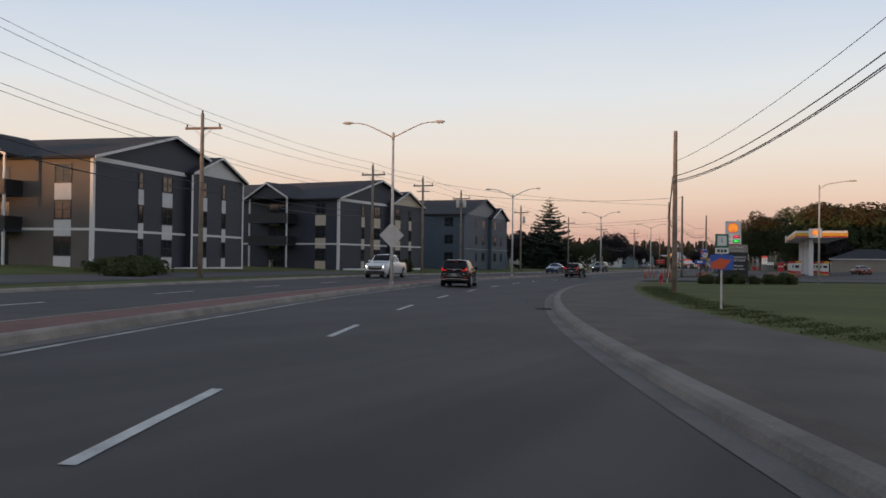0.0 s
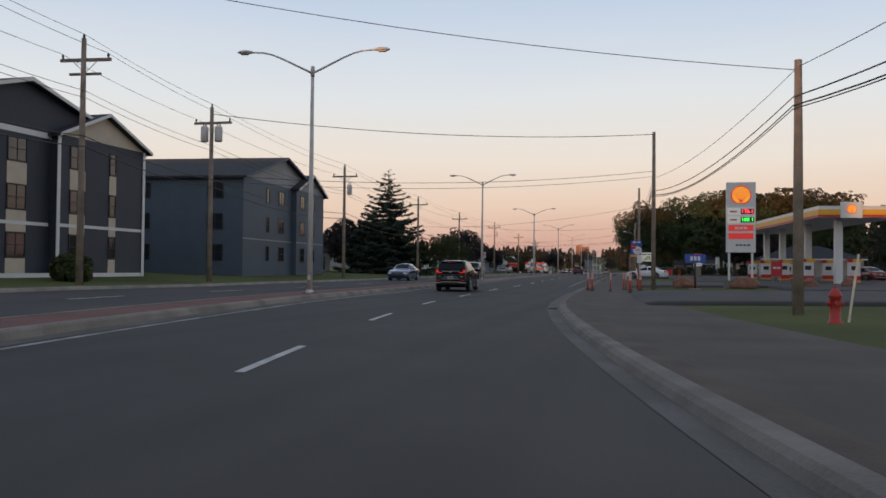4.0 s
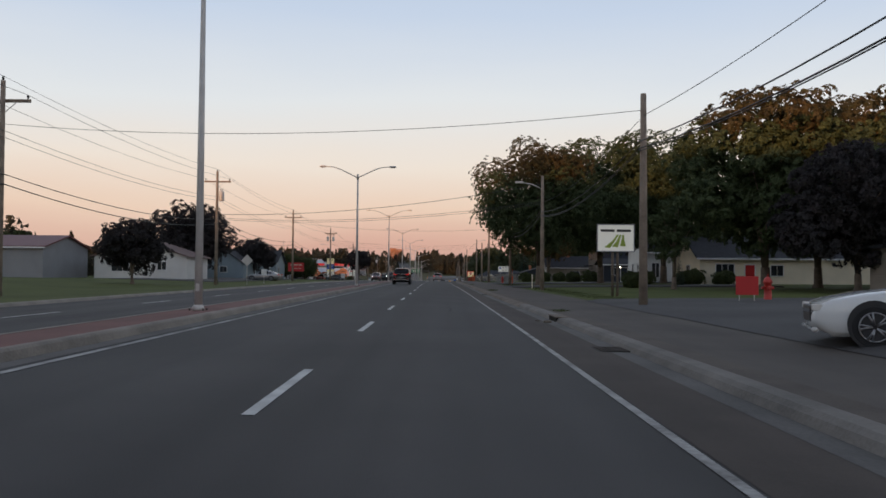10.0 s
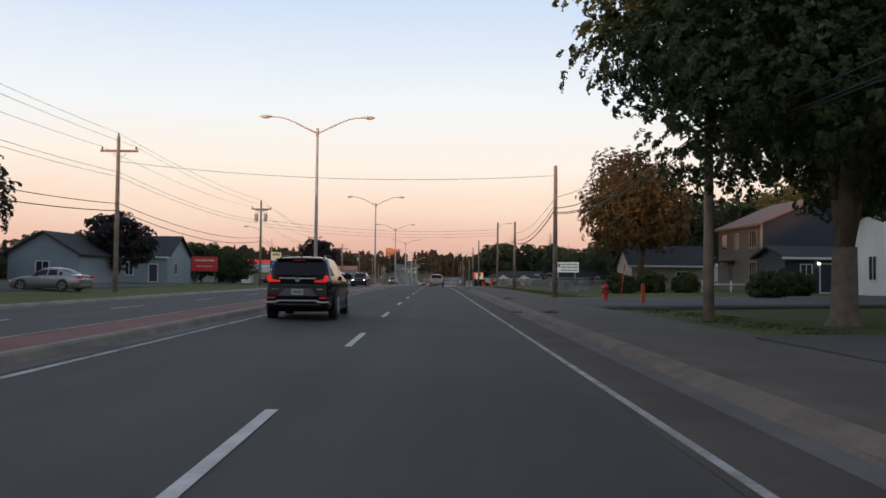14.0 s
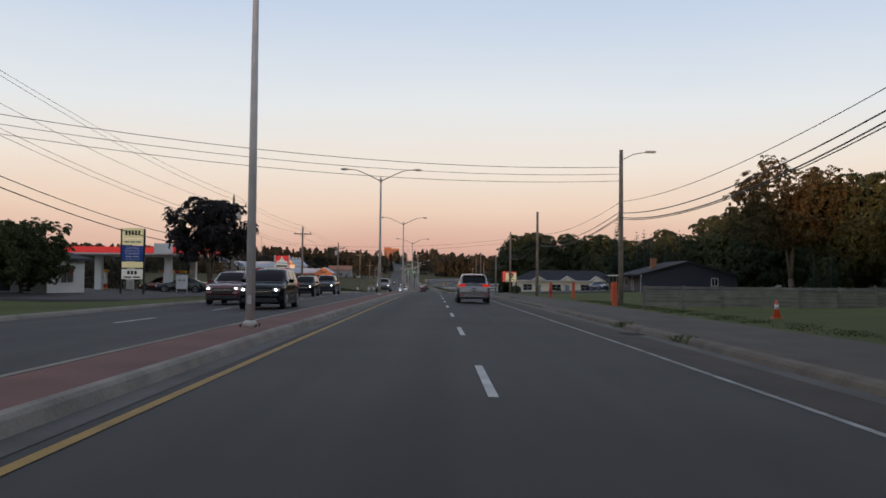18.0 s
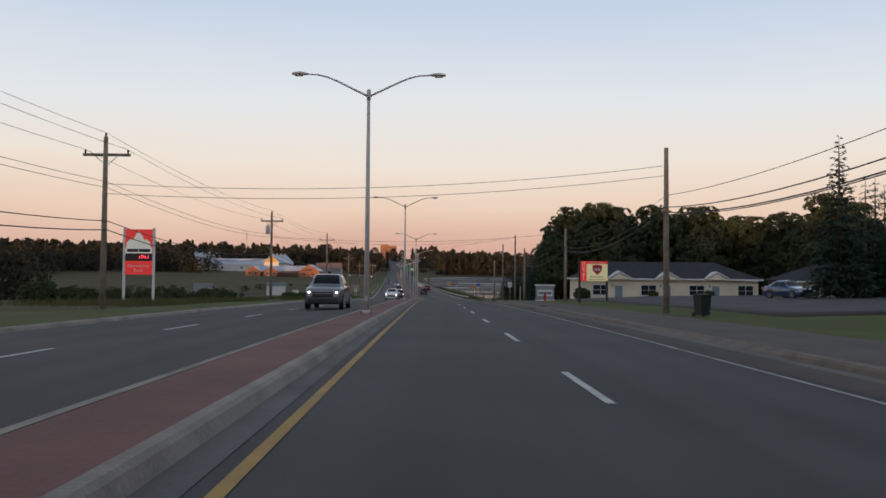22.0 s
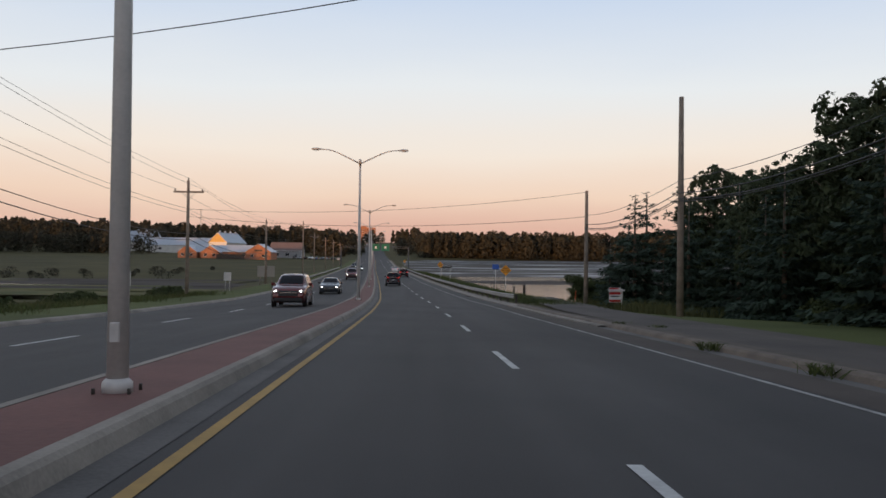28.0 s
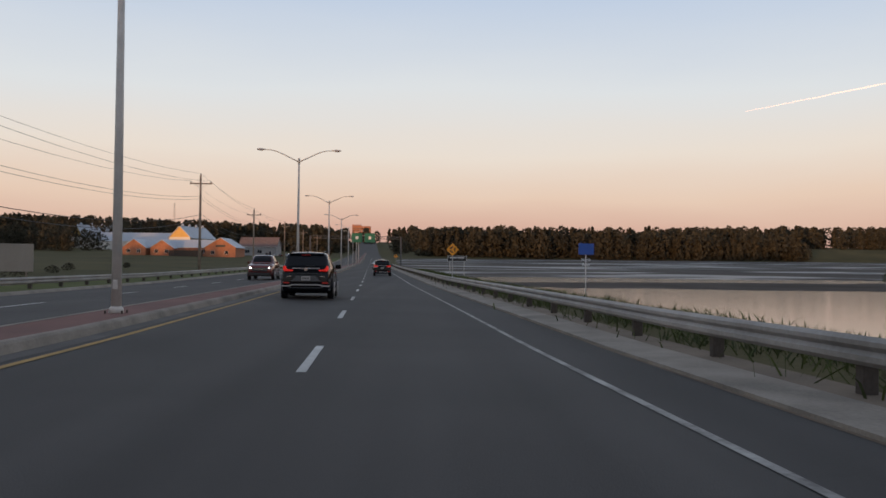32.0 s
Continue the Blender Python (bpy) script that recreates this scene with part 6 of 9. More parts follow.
def mudflat(cx, cy, rx, ry, z, seed, material="mud", name="mud_flat", label="wet dark mud flat at low tide", turn=0.0):
    rg = random.Random(seed)
    ph = [rg.random() * 6.28 for _ in range(4)]
    vs, n = [(cx, cy, z + 0.12)], 44
    c, s_ = math.cos(turn), math.sin(turn)
    for ring, hh in ((0.75, 0.09), (1.0, -0.06)):
        for i in range(n):
            a = i * 2 * math.pi / n
            k = ring * (1 + 0.22 * math.sin(2 * a + ph[0]) + 0.16 * math.sin(3 * a + ph[1]) + 0.08 * math.sin(7 * a + ph[2]))
            x, y = math.cos(a) * rx * k, math.sin(a) * ry * k
            vs.append((cx + x * c - y * s_, cy + x * s_ + y * c, z + hh))
    fs = [(0, 1 + i, 1 + (i + 1) % n) for i in range(n)] + [(1 + i, 1 + n + i, 1 + n + (i + 1) % n, 1 + (i + 1) % n) for i in range(n)]
    return tagged(raw(name, vs, fs, material, smooth=True), label, "mud flat", kind="structure")


mudflat(88, 478, 74, 32, -6.70, 1, turn=0.10)
mudflat(30, 462, 20, 7, -6.70, 2, turn=0.4)
mudflat(190, 500, 60, 22, -6.70, 4, turn=0.05)
rgm = random.Random(5)


def tidal_flat():
    """The bare bed of the inlet, which climbs gently to the far shore, with shallow runnels."""
    vs, fs, nx, ny = [], [], 61, 41
    for j in range(ny):
        for i in range(nx):
            f = j / (ny - 1)
            y = 512 + 312 * f
            x = -14 + (i / (nx - 1)) ** 1.3 * 780 - 12 * f
            z = -6.86 + 6.2 * max(0.0, f - 0.05) ** 0.92 + 0.10 * noise.noise(Vector((x * 0.02, y * 0.06, 1))) + 0.22 * noise.noise(Vector((x * 0.006, y * 0.015, 9)))
            vs.append((x, y + 14 * noise.noise(Vector((x * 0.02, 3, f * 2))), z))
    for j in range(ny - 1):
        for i in range(nx - 1):
            a = j * nx + i
            fs.append((a, a + 1, a + nx + 1, a + nx))
    return tagged(raw("tidal_flat", vs, fs, "wet_flat", smooth=True), "grey tidal flat, streaked with wet mud and shallow pools", "mud flat", kind="structure")


tidal_flat()
for k in range(16):
    mudflat(rgm.uniform(-150, -34), rgm.uniform(384, 455), rgm.uniform(10, 34), rgm.uniform(2, 5), -6.30, 300 + k, ("mud", "reed")[k % 2], turn=rgm.uniform(-0.25, 0.25))
strip("salt_marsh", "reed", [(26, -1.9), (48, -2.2)], 1010, 1150, 10, label="tawny salt grass along the road bank", category="marsh")
mudflat(-70, 420, 60, 14, -6.34, 10, "mud", turn=-0.1)
mudflat(-85, 376, 55, 8, -6.3, 11, "reed", "salt_marsh", "tawny salt grass along the inlet")


def weeds(name, label, spots, n, hmax, seed, material="shrub", spread=1.0):
    """Rank grass and weeds: many thin upright blades."""
    rg = np.random.default_rng(seed)
    idx = rg.integers(0, len(spots), n)
    base = np.array([tuple(P(*spots[i])) for i in range(len(spots))])
    p = base[idx] + np.stack([rg.normal(size=n) * 0.9 * spread, rg.normal(size=n) * 1.6 * spread, np.zeros(n)], 1)
    h = hmax * (0.35 + 0.65 * rg.random(n))
    a = rg.random(n) * 6.283
    w = 0.008 + 0.014 * rg.random(n)
    dx = np.stack([np.cos(a) * w, np.sin(a) * w, 0 * a], 1)
    tip = p + np.stack([rg.normal(size=n) * 0.18, rg.normal(size=n) * 0.18, h], 1)
    mid = (p + tip) / 2 + np.stack([0 * a, 0 * a, h * 0.05], 1)
    v = np.stack([p - dx - np.array([0, 0, 0.1]), p + dx - np.array([0, 0, 0.1]), mid + dx * 0.8, tip, mid - dx * 0.8], 1)
    i = np.arange(n)[:, None] * 5
    f = np.concatenate([i + np.array([[0, 1, 2]]), i + np.array([[0, 2, 4]]), i + np.array([[4, 2, 3]])])
    return tagged(raw(name, v.reshape(-1, 3).tolist(), f.tolist(), material), label, "weeds", kind="stuff")


weeds("shore_weeds", "rank green weeds on the bank behind the guard rail", [(665 + 2.0 * k, 12.6 + (k * 7 % 5)) for k in range(90)], 42000, 0.26, 61, "blade")
weeds("shore_weeds", "tall dry grass and weeds on the near bank", [(655 + 1.6 * k, 15.5 + (k * 5 % 9)) for k in range(30)], 20000, 0.8, 62, "reed")
weeds("field_weeds", "tall uncut grass beside the field", [(572 + 2.0 * k, -13.5 - (k * 7 % 9)) for k in range(60)], 28000, 0.4, 63, "blade")
weeds("field_weeds", "tall tawny grass gone to seed beside the field", [(556 + 1.6 * k, -14.5 - (k * 7 % 11)) for k in range(80)], 36000, 0.5, 64, "reed", 1.3)
weeds("kerb_weeds", "small dry tufts of grass in the kerb's joints", [(361.8, 10.13), (363, 10.1), (362.4, 10.2), (300, 10.05), (330, 10.1), (395, 10.0), (412, 10.1), (443, 10.0), (452, 9.6), (458, 9.6), (498, 10.0), (515, 10.1), (560, 10.0), (590, 10.1), (600, 9.6), (610, 10), (622, 9.5), (625.1, 9.4), (630.1, 9.4), (637.7, 10.6), (640, 10)], 1300, 0.10, 67, "blade", 0.13)
weeds("lawn_grass", "blades of mown lawn grass at the footway's edge", [(160 + 0.8 * k, 14.6 + (k * 7 % 5) * 0.3) for k in range(75)], 16000, 0.06, 68, "blade", 0.25)
weeds("lawn_grass", "blades of mown lawn grass at the footway's edge", [(336 + 1.2 * k, 14.0 + (k * 7 % 5) * 0.3) for k in range(130)], 18000, 0.06, 69, "blade", 0.3)

weeds("bank_weeds", "rank weeds and grass under the guard rail", [(668 + 1.3 * k, 11.4 + (k * 7 % 5) * 0.5) for k in range(70)], 12000, 0.15, 91, "shrub", 0.6)


# thin vapour trail high and far off; its emission stands in for sunlight
M["vapour"] = mat("vapour_trail", (0.8, 0.74, 0.72), 0.9, vary=0.05, emit=(1.0, 0.86, 0.80), strength=0.55)
trail_a, trail_b, tv = Vector((1955, 5261, 927)), Vector((3400, 5215, 1235)), []
for i in range(25):
    c_ = trail_a.lerp(trail_b, i / 24) + Vector((0, 0, 5 * noise.noise(Vector((i * 0.6, 0, 3)))))
    half = 1.2 + 5.5 * (i / 24) ** 0.7 * (0.7 + 0.5 * noise.noise(Vector((i * 0.9, 7, 0))))
    tv += [tuple(c_ - Vector((0, 0, half))), tuple(c_ + Vector((0, 0, half)))]
tagged(raw("vapour_trail", tv, [(2 * i, 2 * i + 2, 2 * i + 3, 2 * i + 1) for i in range(24)], "vapour"), "thin pale vapour trail across the dusk sky", "vapour trail", kind="structure")


# ---- forecourts, drives and lots ----
def patch(name, label, s0, s1, d0, d1, material="lot", lift=0.02, step=3.0, category="forecourt"):
    ns, nd = max(2, int(abs(s1 - s0) / step) + 1), max(2, int(abs(d1 - d0) / step) + 1)
    sg = 1 if d1 > d0 else -1
    rows = [(s0, -0.25)] + [(s0 + (s1 - s0) * i / (ns - 1), 0.0) for i in range(ns)] + [(s1, -0.25)]
    cols = [(d0 + (d1 - d0) * j / (nd - 1), 0.0) for j in range(nd)] + [(d1, -0.25)]
    cols = [(d0 - 0.6 * sg, -lift - 0.028)] + cols if abs(d0) < 14 else [(d0, -0.25)] + cols
    vs, fs, ns, nd = [], [], len(rows), len(cols)
    for s, e in rows:
        for d, g in cols:
            p = P(s, d)
            vs.append((p.x, p.y, p.z + lift + 0.05 + min(e, g)))
    for i in range(ns - 1):
        for j in range(nd - 1):
            a = i * nd + j
            fs.append((a, a + 1, a + nd + 1, a + nd) if d1 > d0 else (a, a + nd, a + nd + 1, a + 1))
    return tagged(raw(name, vs, fs, material, smooth=True), label, category, kind="structure")


patch("forecourt", "worn grey asphalt gas station forecourt", 243, 262, 13.3, 48, lift=0.06)
patch("forecourt_mid", "worn grey asphalt gas station forecourt", 262, 296, 22.0, 48, lift=0.06)
patch("forecourt_drive", "worn grey asphalt gas station drive", 273, 287.5, 13.3, 22, lift=0.06)
patch("forecourt_mid", "worn grey asphalt gas station forecourt", 287.5, 296, 17.2, 22, lift=0.06)
patch("forecourt_mid", "worn grey asphalt gas station forecourt", 296, 312, 17.2, 48, lift=0.06)
patch("forecourt_drive", "worn grey asphalt gas station drive", 312, 340, 13.3, 48, lift=0.065)
patch("house_drive", "grey asphalt drive in front of a house", 398, 414, 13.3, 42, lift=0.03, category="drive")
patch("house_drive", "grey asphalt drive crossing the lawn", 374, 384, 13.3, 36, lift=0.03, category="drive")
patch("lot_left", "grey asphalt gas station lot", 476, 530, -13.3, -52, lift=0.03, category="lot")
patch("lot_left", "grey asphalt lot beside houses", 395, 445, -18, -30, lift=0.03, category="lot")
patch("motel_lot", "grey asphalt motel parking strip", 540, 607, 18.0, 42, lift=0.03, category="lot")
patch("side_road_left", "grey asphalt side road", 580, 588, -13.3, -60, lift=0.03, category="road")
patch("apron_left", "grey asphalt parking apron before apartment buildings", 168, 235, -13.3, -19, lift=0.03, category="lot")
strip("shoulder_slab", "concrete", [(9.25, -0.02), (9.25, 0.05), (9.35, 0.06), (10.05, 0.07)], 640, 1100, label="pale concrete edge strip under the guard rail", category="kerb")


# ---- sign kit ----
def panel_sign(name, label, at, w, h, z, face_mat, posts=((0.0,),), post_mat="galv", post_r=0.05, depth=0.05, border=None, square=False, category="sign"):
    t = thing(name, label, category, at)
    for (x,) in posts:
        if square:
            slab("post", x - post_r, x + post_r, -0.3, z + h * 0.9, 0.0, 2 * post_r, post_mat, t)
        else:
            bm = bmesh.new()
            tube(bm, [(x, post_r, -0.3), (x, post_r, z + h * 0.9)], post_r, 8)
            part("post", bm, post_mat, t)
    slab("panel", -w / 2, w / 2, z, z + h, -depth, -0.002, face_mat, t, bev=0.008)
    if border:
        e = part("border", _ring(w + 0.06, h + 0.06, 0.05, depth + 0.02), border, t)
        e.matrix_local = pose(0, 0.0, z - 0.03)
    return t


def diamond(at, size, z, label, symbol):
    t = thing("warning_sign", label, "road sign", at)
    bm = bmesh.new()
    tube(bm, [(0, 0.03, -0.4), (0, 0.03, z + size * 0.7)], 0.03, 6)
    part("post", bm, "galv", t)
    bm = bmesh.new()
    r = size * 0.707
    prism(bm, [(0, z - r), (r, z), (0, z + r), (-r, z)], 0.012, "y")
    part("panel", bm, "warn_sheet" if symbol else "galv", t)
    if symbol == "ring":
        for k in range(3):
            a = k * 2.094
            e = slab("arrow", -0.05, 0.05, -0.16, 0.16, -0.01, -0.002, "black_sheet", t)
            e.matrix_local = pose(math.cos(a) * 0.2, 0, z + math.sin(a) * 0.2, 0, -math.degrees(a) + 0, 0)
    elif symbol == "text":
        bars(t, -0.28, 0.28, z + 0.2, 0.07, -0.003, "black_sheet", 2, 0.06)
        bars(t, -0.38, 0.38, z, 0.07, -0.003, "black_sheet", 3, 0.06)
        bars(t, -0.25, 0.25, z - 0.2, 0.07, -0.003, "black_sheet", 2, 0.06)
    return t


def fan(parent, cx, z, r, y):
    """Fan-shaped emblem: ribs as plain wedges on a darker plate."""
    def poly(k):
        pts = [(cx + math.sin(a) * r * k, z + math.cos(a) * r * k) for a in [radians(-118 + 236 * i / 14) for i in range(15)]]
        return pts + [(cx + r * 0.5 * k, z - r * 0.85 * k), (cx - r * 0.5 * k, z - r * 0.85 * k)]
    bm = bmesh.new()
    prism(bm, poly(1.08), 0.02, "y")
    bmesh.ops.translate(bm, verts=bm.verts, vec=(0, y - 0.02, 0))
    plate = part("emblem", bm, "red_glow", parent)
    bm = bmesh.new()
    prism(bm, poly(0.95), 0.02, "y")
    bmesh.ops.translate(bm, verts=bm.verts, vec=(0, y - 0.035, 0))
    part("emblem_face", bm, "orange_glow", plate)
    for k in range(-3, 4):
        a = radians(k * 24)
        bm = bmesh.new()
        tube(bm, [(cx + math.sin(a * 0.25) * r * 0.3, y - 0.037, z - r * 0.72), (cx + math.sin(a) * r * 0.9, y - 0.037, z + math.cos(a) * r * 0.9)], r * 0.022, 4)
        part("emblem_rib", bm, "red_glow", plate)


# ---- fuel station on the right ----
price = thing("price_sign", "tall white fuel price sign with an orange emblem and lit digits", "fuel sign", frame_at(271.2, 19.95, 0, 0.3))
slab("cabinet", -0.95, 0.95, 2.15, 6.95, -0.18, 0.18, "white_sheet", price, bev=0.02)
for x in (-0.75, 0.75):
    slab("post", x - 0.07, x + 0.07, -0.3, 2.15, -0.07, 0.07, "white_sheet", price)
    slab("plinth", x - 0.3, x + 0.3, -0.3, 0.22, -0.3, 0.3, "concrete", price)
fan(price, 0.0, 6.05, 0.62, -0.18)
for z, m_, dg in ((4.95, "led_red", "178.1"), (4.38, "led_green", "188.1")):
    slab("price_panel", -0.88, 0.88, z - 0.25, z + 0.25, -0.195, -0.18, "white_glow", price)
    d_ = slab("display", -0.02, 0.84, z - 0.19, z + 0.19, -0.215, -0.196, "black_sheet", price)
    words(dg, 0.36, m_, d_, pose(0.41, -0.222, z), name="digits")
    bars(price, -0.72, -0.25, z, 0.1, -0.197, "red", 1)
for z in (3.82, 3.27):
    p_ = slab("red_panel", -0.8, 0.8, z - 0.2, z + 0.2, -0.2, -0.18, "red_glow", price)
bars(price, -0.4, 0.4, 3.82, 0.16, -0.203, "white_sheet", 3, 0.05)
bars(price, -0.35, 0.6, 2.65, 0.1, -0.183, "black_sheet", 4, 0.06)

canopy = thing("fuel_canopy", "long white fuel station canopy with yellow and red bands", "canopy", pose(21.5, -69.2, soil(22, -55), 0, 0, 4.3))
slab("roof_slab", 0, 6.4, 5.3, 6.2, 0, 31, "white_sheet", canopy)
for x0, x1, y0, y1 in ((-0.04, 6.44, -0.04, 0.0), (-0.04, 0.0, 0.0, 31.0)):
    slab("yellow_band", x0, x1, 5.50, 5.92, y0 - 0.01, y1, "yellow", canopy)
    slab("red_band", x0 - 0.004, x1 + 0.004, 5.33, 5.50, y0 - 0.014, y1, "red", canopy)
slab("emblem_panel", 1.6, 3.2, 5.25, 6.5, -0.2, -0.05, "white_sheet", canopy)
slab("emblem_panel", -0.22, -0.06, 5.25, 6.45, 27.4, 29.0, "white_sheet", canopy)
fan(canopy, 2.4, 5.92, 0.34, -0.2)
for y in (2.0, 10.5, 19.5, 26.2):
    slab("column", 1.8, 2.35, -0.3, 5.3, y - 0.28, y + 0.28, "white_sheet", canopy, bev=0.02)


def pump(at):
    t = thing("fuel_pump", "white and red fuel pump under the canopy", "fuel pump", at, group="pumps under the canopy")
    slab("body", -0.45, 0.45, 0.15, 1.75, -0.25, 0.25, "white_sheet", t, bev=0.02)
    slab("base", -0.6, 0.6, -0.2, 0.15, -0.4, 0.4, "concrete", t)
    slab("red_skirt", -0.46, 0.46, 0.2, 0.62, -0.262, 0.262, "red", t)
    slab("yellow_stripe", -0.462, 0.462, 0.15, 0.26, -0.266, 0.266, "yellow", t)
    slab("screen", -0.25, 0.25, 1.1, 1.45, -0.265, -0.25, "black_sheet", t)
    slab("topper", -0.55, 0.55, 1.75, 2.05, -0.3, 0.3, "yellow", t)
    slab("topper_end", -0.552, -0.15, 1.752, 2.048, -0.305, 0.305, "red", t)
    bm = bmesh.new()
    tube(bm, [(0.47, 0, 1.3), (0.62, 0, 0.9), (0.6, 0, 0.5), (0.48, 0, 0.75)], 0.025, 6)
    part("hose", bm, "black_sheet", t)
    return t


pz = soil(22, -55) + 0.05
p0 = pump(pose(21.6, -64.5, pz))
for x, y in ((25.2, -64.5), (21.0, -57.0), (24.8, -57.0), (20.55, -49.4), (24.2, -49.4), (20.1, -43.0), (23.8, -43.0)):
    copy_thing(p0, pose(x, y, pz))
ad = panel_sign("poster_stand", "red poster on a stand by the pumps", pose(19.4, -63, pz), 0.9, 1.3, 0.5, "red", ((-0.3,), (0.3,)), post_r=0.02)
bars(ad, -0.3, 0.3, 1.25, 0.16, -0.052, "white_sheet", 2)
panel_sign("poster_stand", "red poster on a stand beside the drive", stand(12.5, -14.5), 0.9, 0.75, 0.35, "red", ((-0.3,), (0.3,)), post_r=0.02)

num = panel_sign("number_sign", "blue sign with white marks on a black post", frame_at(265.7, 16.6), 1.25, 0.55, 1.72, "blue_sheet", post_mat="black_sheet", post_r=0.06)
bars(num, -0.3, 0.3, 2.0, 0.26, -0.052, "white_sheet", 3, 0.06)
slab("plinth", -0.35, 0.35, -0.25, 0.12, -0.3, 0.3, "concrete", num)


def boulder(at, sx, sy, sz, seed):
    bm = bmesh.new()
    bmesh.ops.create_icosphere(bm, subdivisions=3, radius=1)
    for v in bm.verts:
        n = noise.noise(v.co * 1.4 + Vector((seed, 0, 0))) * 0.28 + noise.noise(v.co * 4 + Vector((seed, 3, 0))) * 0.08
        v.co *= 1 + n
        v.co = Vector((v.co.x * sx, v.co.y * sy, max(-0.4, v.co.z) * sz))
    ob = part("boulder", bm, "rock")
    ob.matrix_world = at
    return tagged(ob, "rounded red sandstone boulder on the verge", "boulder", group="boulders by the fuel sign")


boulder(frame_at(270.6, 16.2, 0, 0.25), 0.85, 0.6, 0.5, 1)
boulder(frame_at(271.0, 20.2, 20, 0.25), 0.95, 0.6, 0.6, 2)
boulder(frame_at(272.5, 24.6, 50, 0.2), 0.7, 0.55, 0.5, 3)
boulder(frame_at(274, 27.5, 80, 0.2), 0.8, 0.55, 0.5, 4)


def delineator(at):
    t = thing("delineator_post", "orange plastic delineator post with white bands", "delineator", at, group="orange posts at the drive")
    bm = bmesh.new()
    tube(bm, [(0, 0, 0), (0, 0, 0.05)], 0.13, 12)
    part("foot", bm, "black_sheet", t)
    bm = bmesh.new()
    tube(bm, [(0, 0, 0.05), (0, 0, 1.12)], 0.042, 10)
    part("tube", bm, "orange_plastic", t)
    for z in (0.72, 0.86, 1.0):
        bm = bmesh.new()
        tube(bm, [(0, 0, z), (0, 0, z + 0.07)], 0.0445, 10)
        part("white_band", bm, "white_sheet", t)
    return t


dl = delineator(frame_at(260.7, 12.65))
for s, d in ((267.3, 9.9), (267.9, 10.15), (264.7, 10.0), (263.9, 10.3), (263.3, 11.45), (267.3, 12.19), (266.3, 12.36), (269.7, 13.1), (265.2, 12.67), (262.9, 12.59), (264.8, 13.2), (265.5, 13.28)):
    copy_thing(dl, frame_at(s, d))

# ten-cent sign on a concrete plinth, banner on a pole
ten = panel_sign("offer_sign", "red and white offer board on a concrete plinth", stand(15.3, -30.3), 0.95, 1.55, 1.55, "white_glow", ((-0.3,), (0.3,)), "concrete", 0.05)
bm = bmesh.new()
prism(bm, [(-0.42, -0.2), (0.42, -0.2), (0.36, 1.45), (-0.36, 1.45)], 0.3, "y")
part("plinth", bm, "concrete", ten)
slab("red_header", -0.475, 0.475, 2.7, 3.1, -0.06, -0.05, "red_glow", ten)
bars(ten, -0.3, 0.2, 2.9, 0.12, -0.062, "white_sheet", 2)
words("10", 0.62, "red", ten, pose(-0.02, -0.056, 2.25), name="digits")
bars(ten, -0.32, 0.32, 1.78, 0.06, -0.052, "black_sheet", 3)
ban = panel_sign("banner", "blue and white fuel offer banner on a pole", frame_at(297.5, 13.6, 0, 0) @ pose(-0.28, -0.18, 0), 1.08, 1.62, 2.45, "blue_sheet", ((-0.4,),), "wood_pole", 0.025)
bm = bmesh.new()
bmesh.ops.create_circle(bm, cap_ends=True, segments=28, radius=0.42)
e = part("white_disc", bm, "white_sheet", ban)
e.matrix_local = pose(0.14, -0.056, 3.1, 90)
bm = bmesh.new()
bmesh.ops.create_circle(bm, cap_ends=True, segments=24, radius=0.26)
e = part("red_disc", bm, "red", ban)
e.matrix_local = pose(-0.27, -0.06, 3.5, 90)
words("SAVE", 0.17, "white_sheet", ban, pose(-0.27, -0.066, 3.5))
words("3¢/L", 0.36, "red", ban, pose(0.16, -0.064, 3.15))
words("on fuel!", 0.13, "blue_sheet", ban, pose(0.16, -0.064, 2.9))
slab("yellow_foot", -0.54, 0.54, 2.45, 2.66, -0.056, -0.05, "yellow", ban)
bars(ban, -0.3, 0.42, 3.93, 0.11, -0.052, "white_sheet", 2, 0.08)
nopark = panel_sign("parking_sign", "small white no-parking sign on a pole", frame_at(267, 13.2), 0.32, 0.5, 1.75, "white_sheet", post_r=0.02)

# board with a green field emblem
pot = panel_sign("sign_board", "white board with a green furrow emblem on a trunk-like post", frame_at(347.2, 15.6), 1.95, 1.42, 2.4, "white_glow", ((-0.15,), (0.12,)), "bark", 0.07, border="siding_grey")
bars(pot, -0.8, 0.8, 3.5, 0.13, -0.052, "black_sheet", 2, 0.12)
for k in range(3):
    bm = bmesh.new()
    prism(bm, [(-0.62 + 0.42 * k, 2.60 + 0.04 * k), (-0.30 + 0.42 * k, 2.58 + 0.04 * k), (-0.02 + 0.24 * k, 2.98), (0.16 + 0.14 * k, 3.28), (0.06 + 0.14 * k, 3.28), (-0.18 + 0.24 * k, 2.96)], 0.006, "y")
    bmesh.ops.translate(bm, verts=bm.verts, vec=(0, -0.06, 0))
    part("furrow", bm, "lime_sheet", pot)

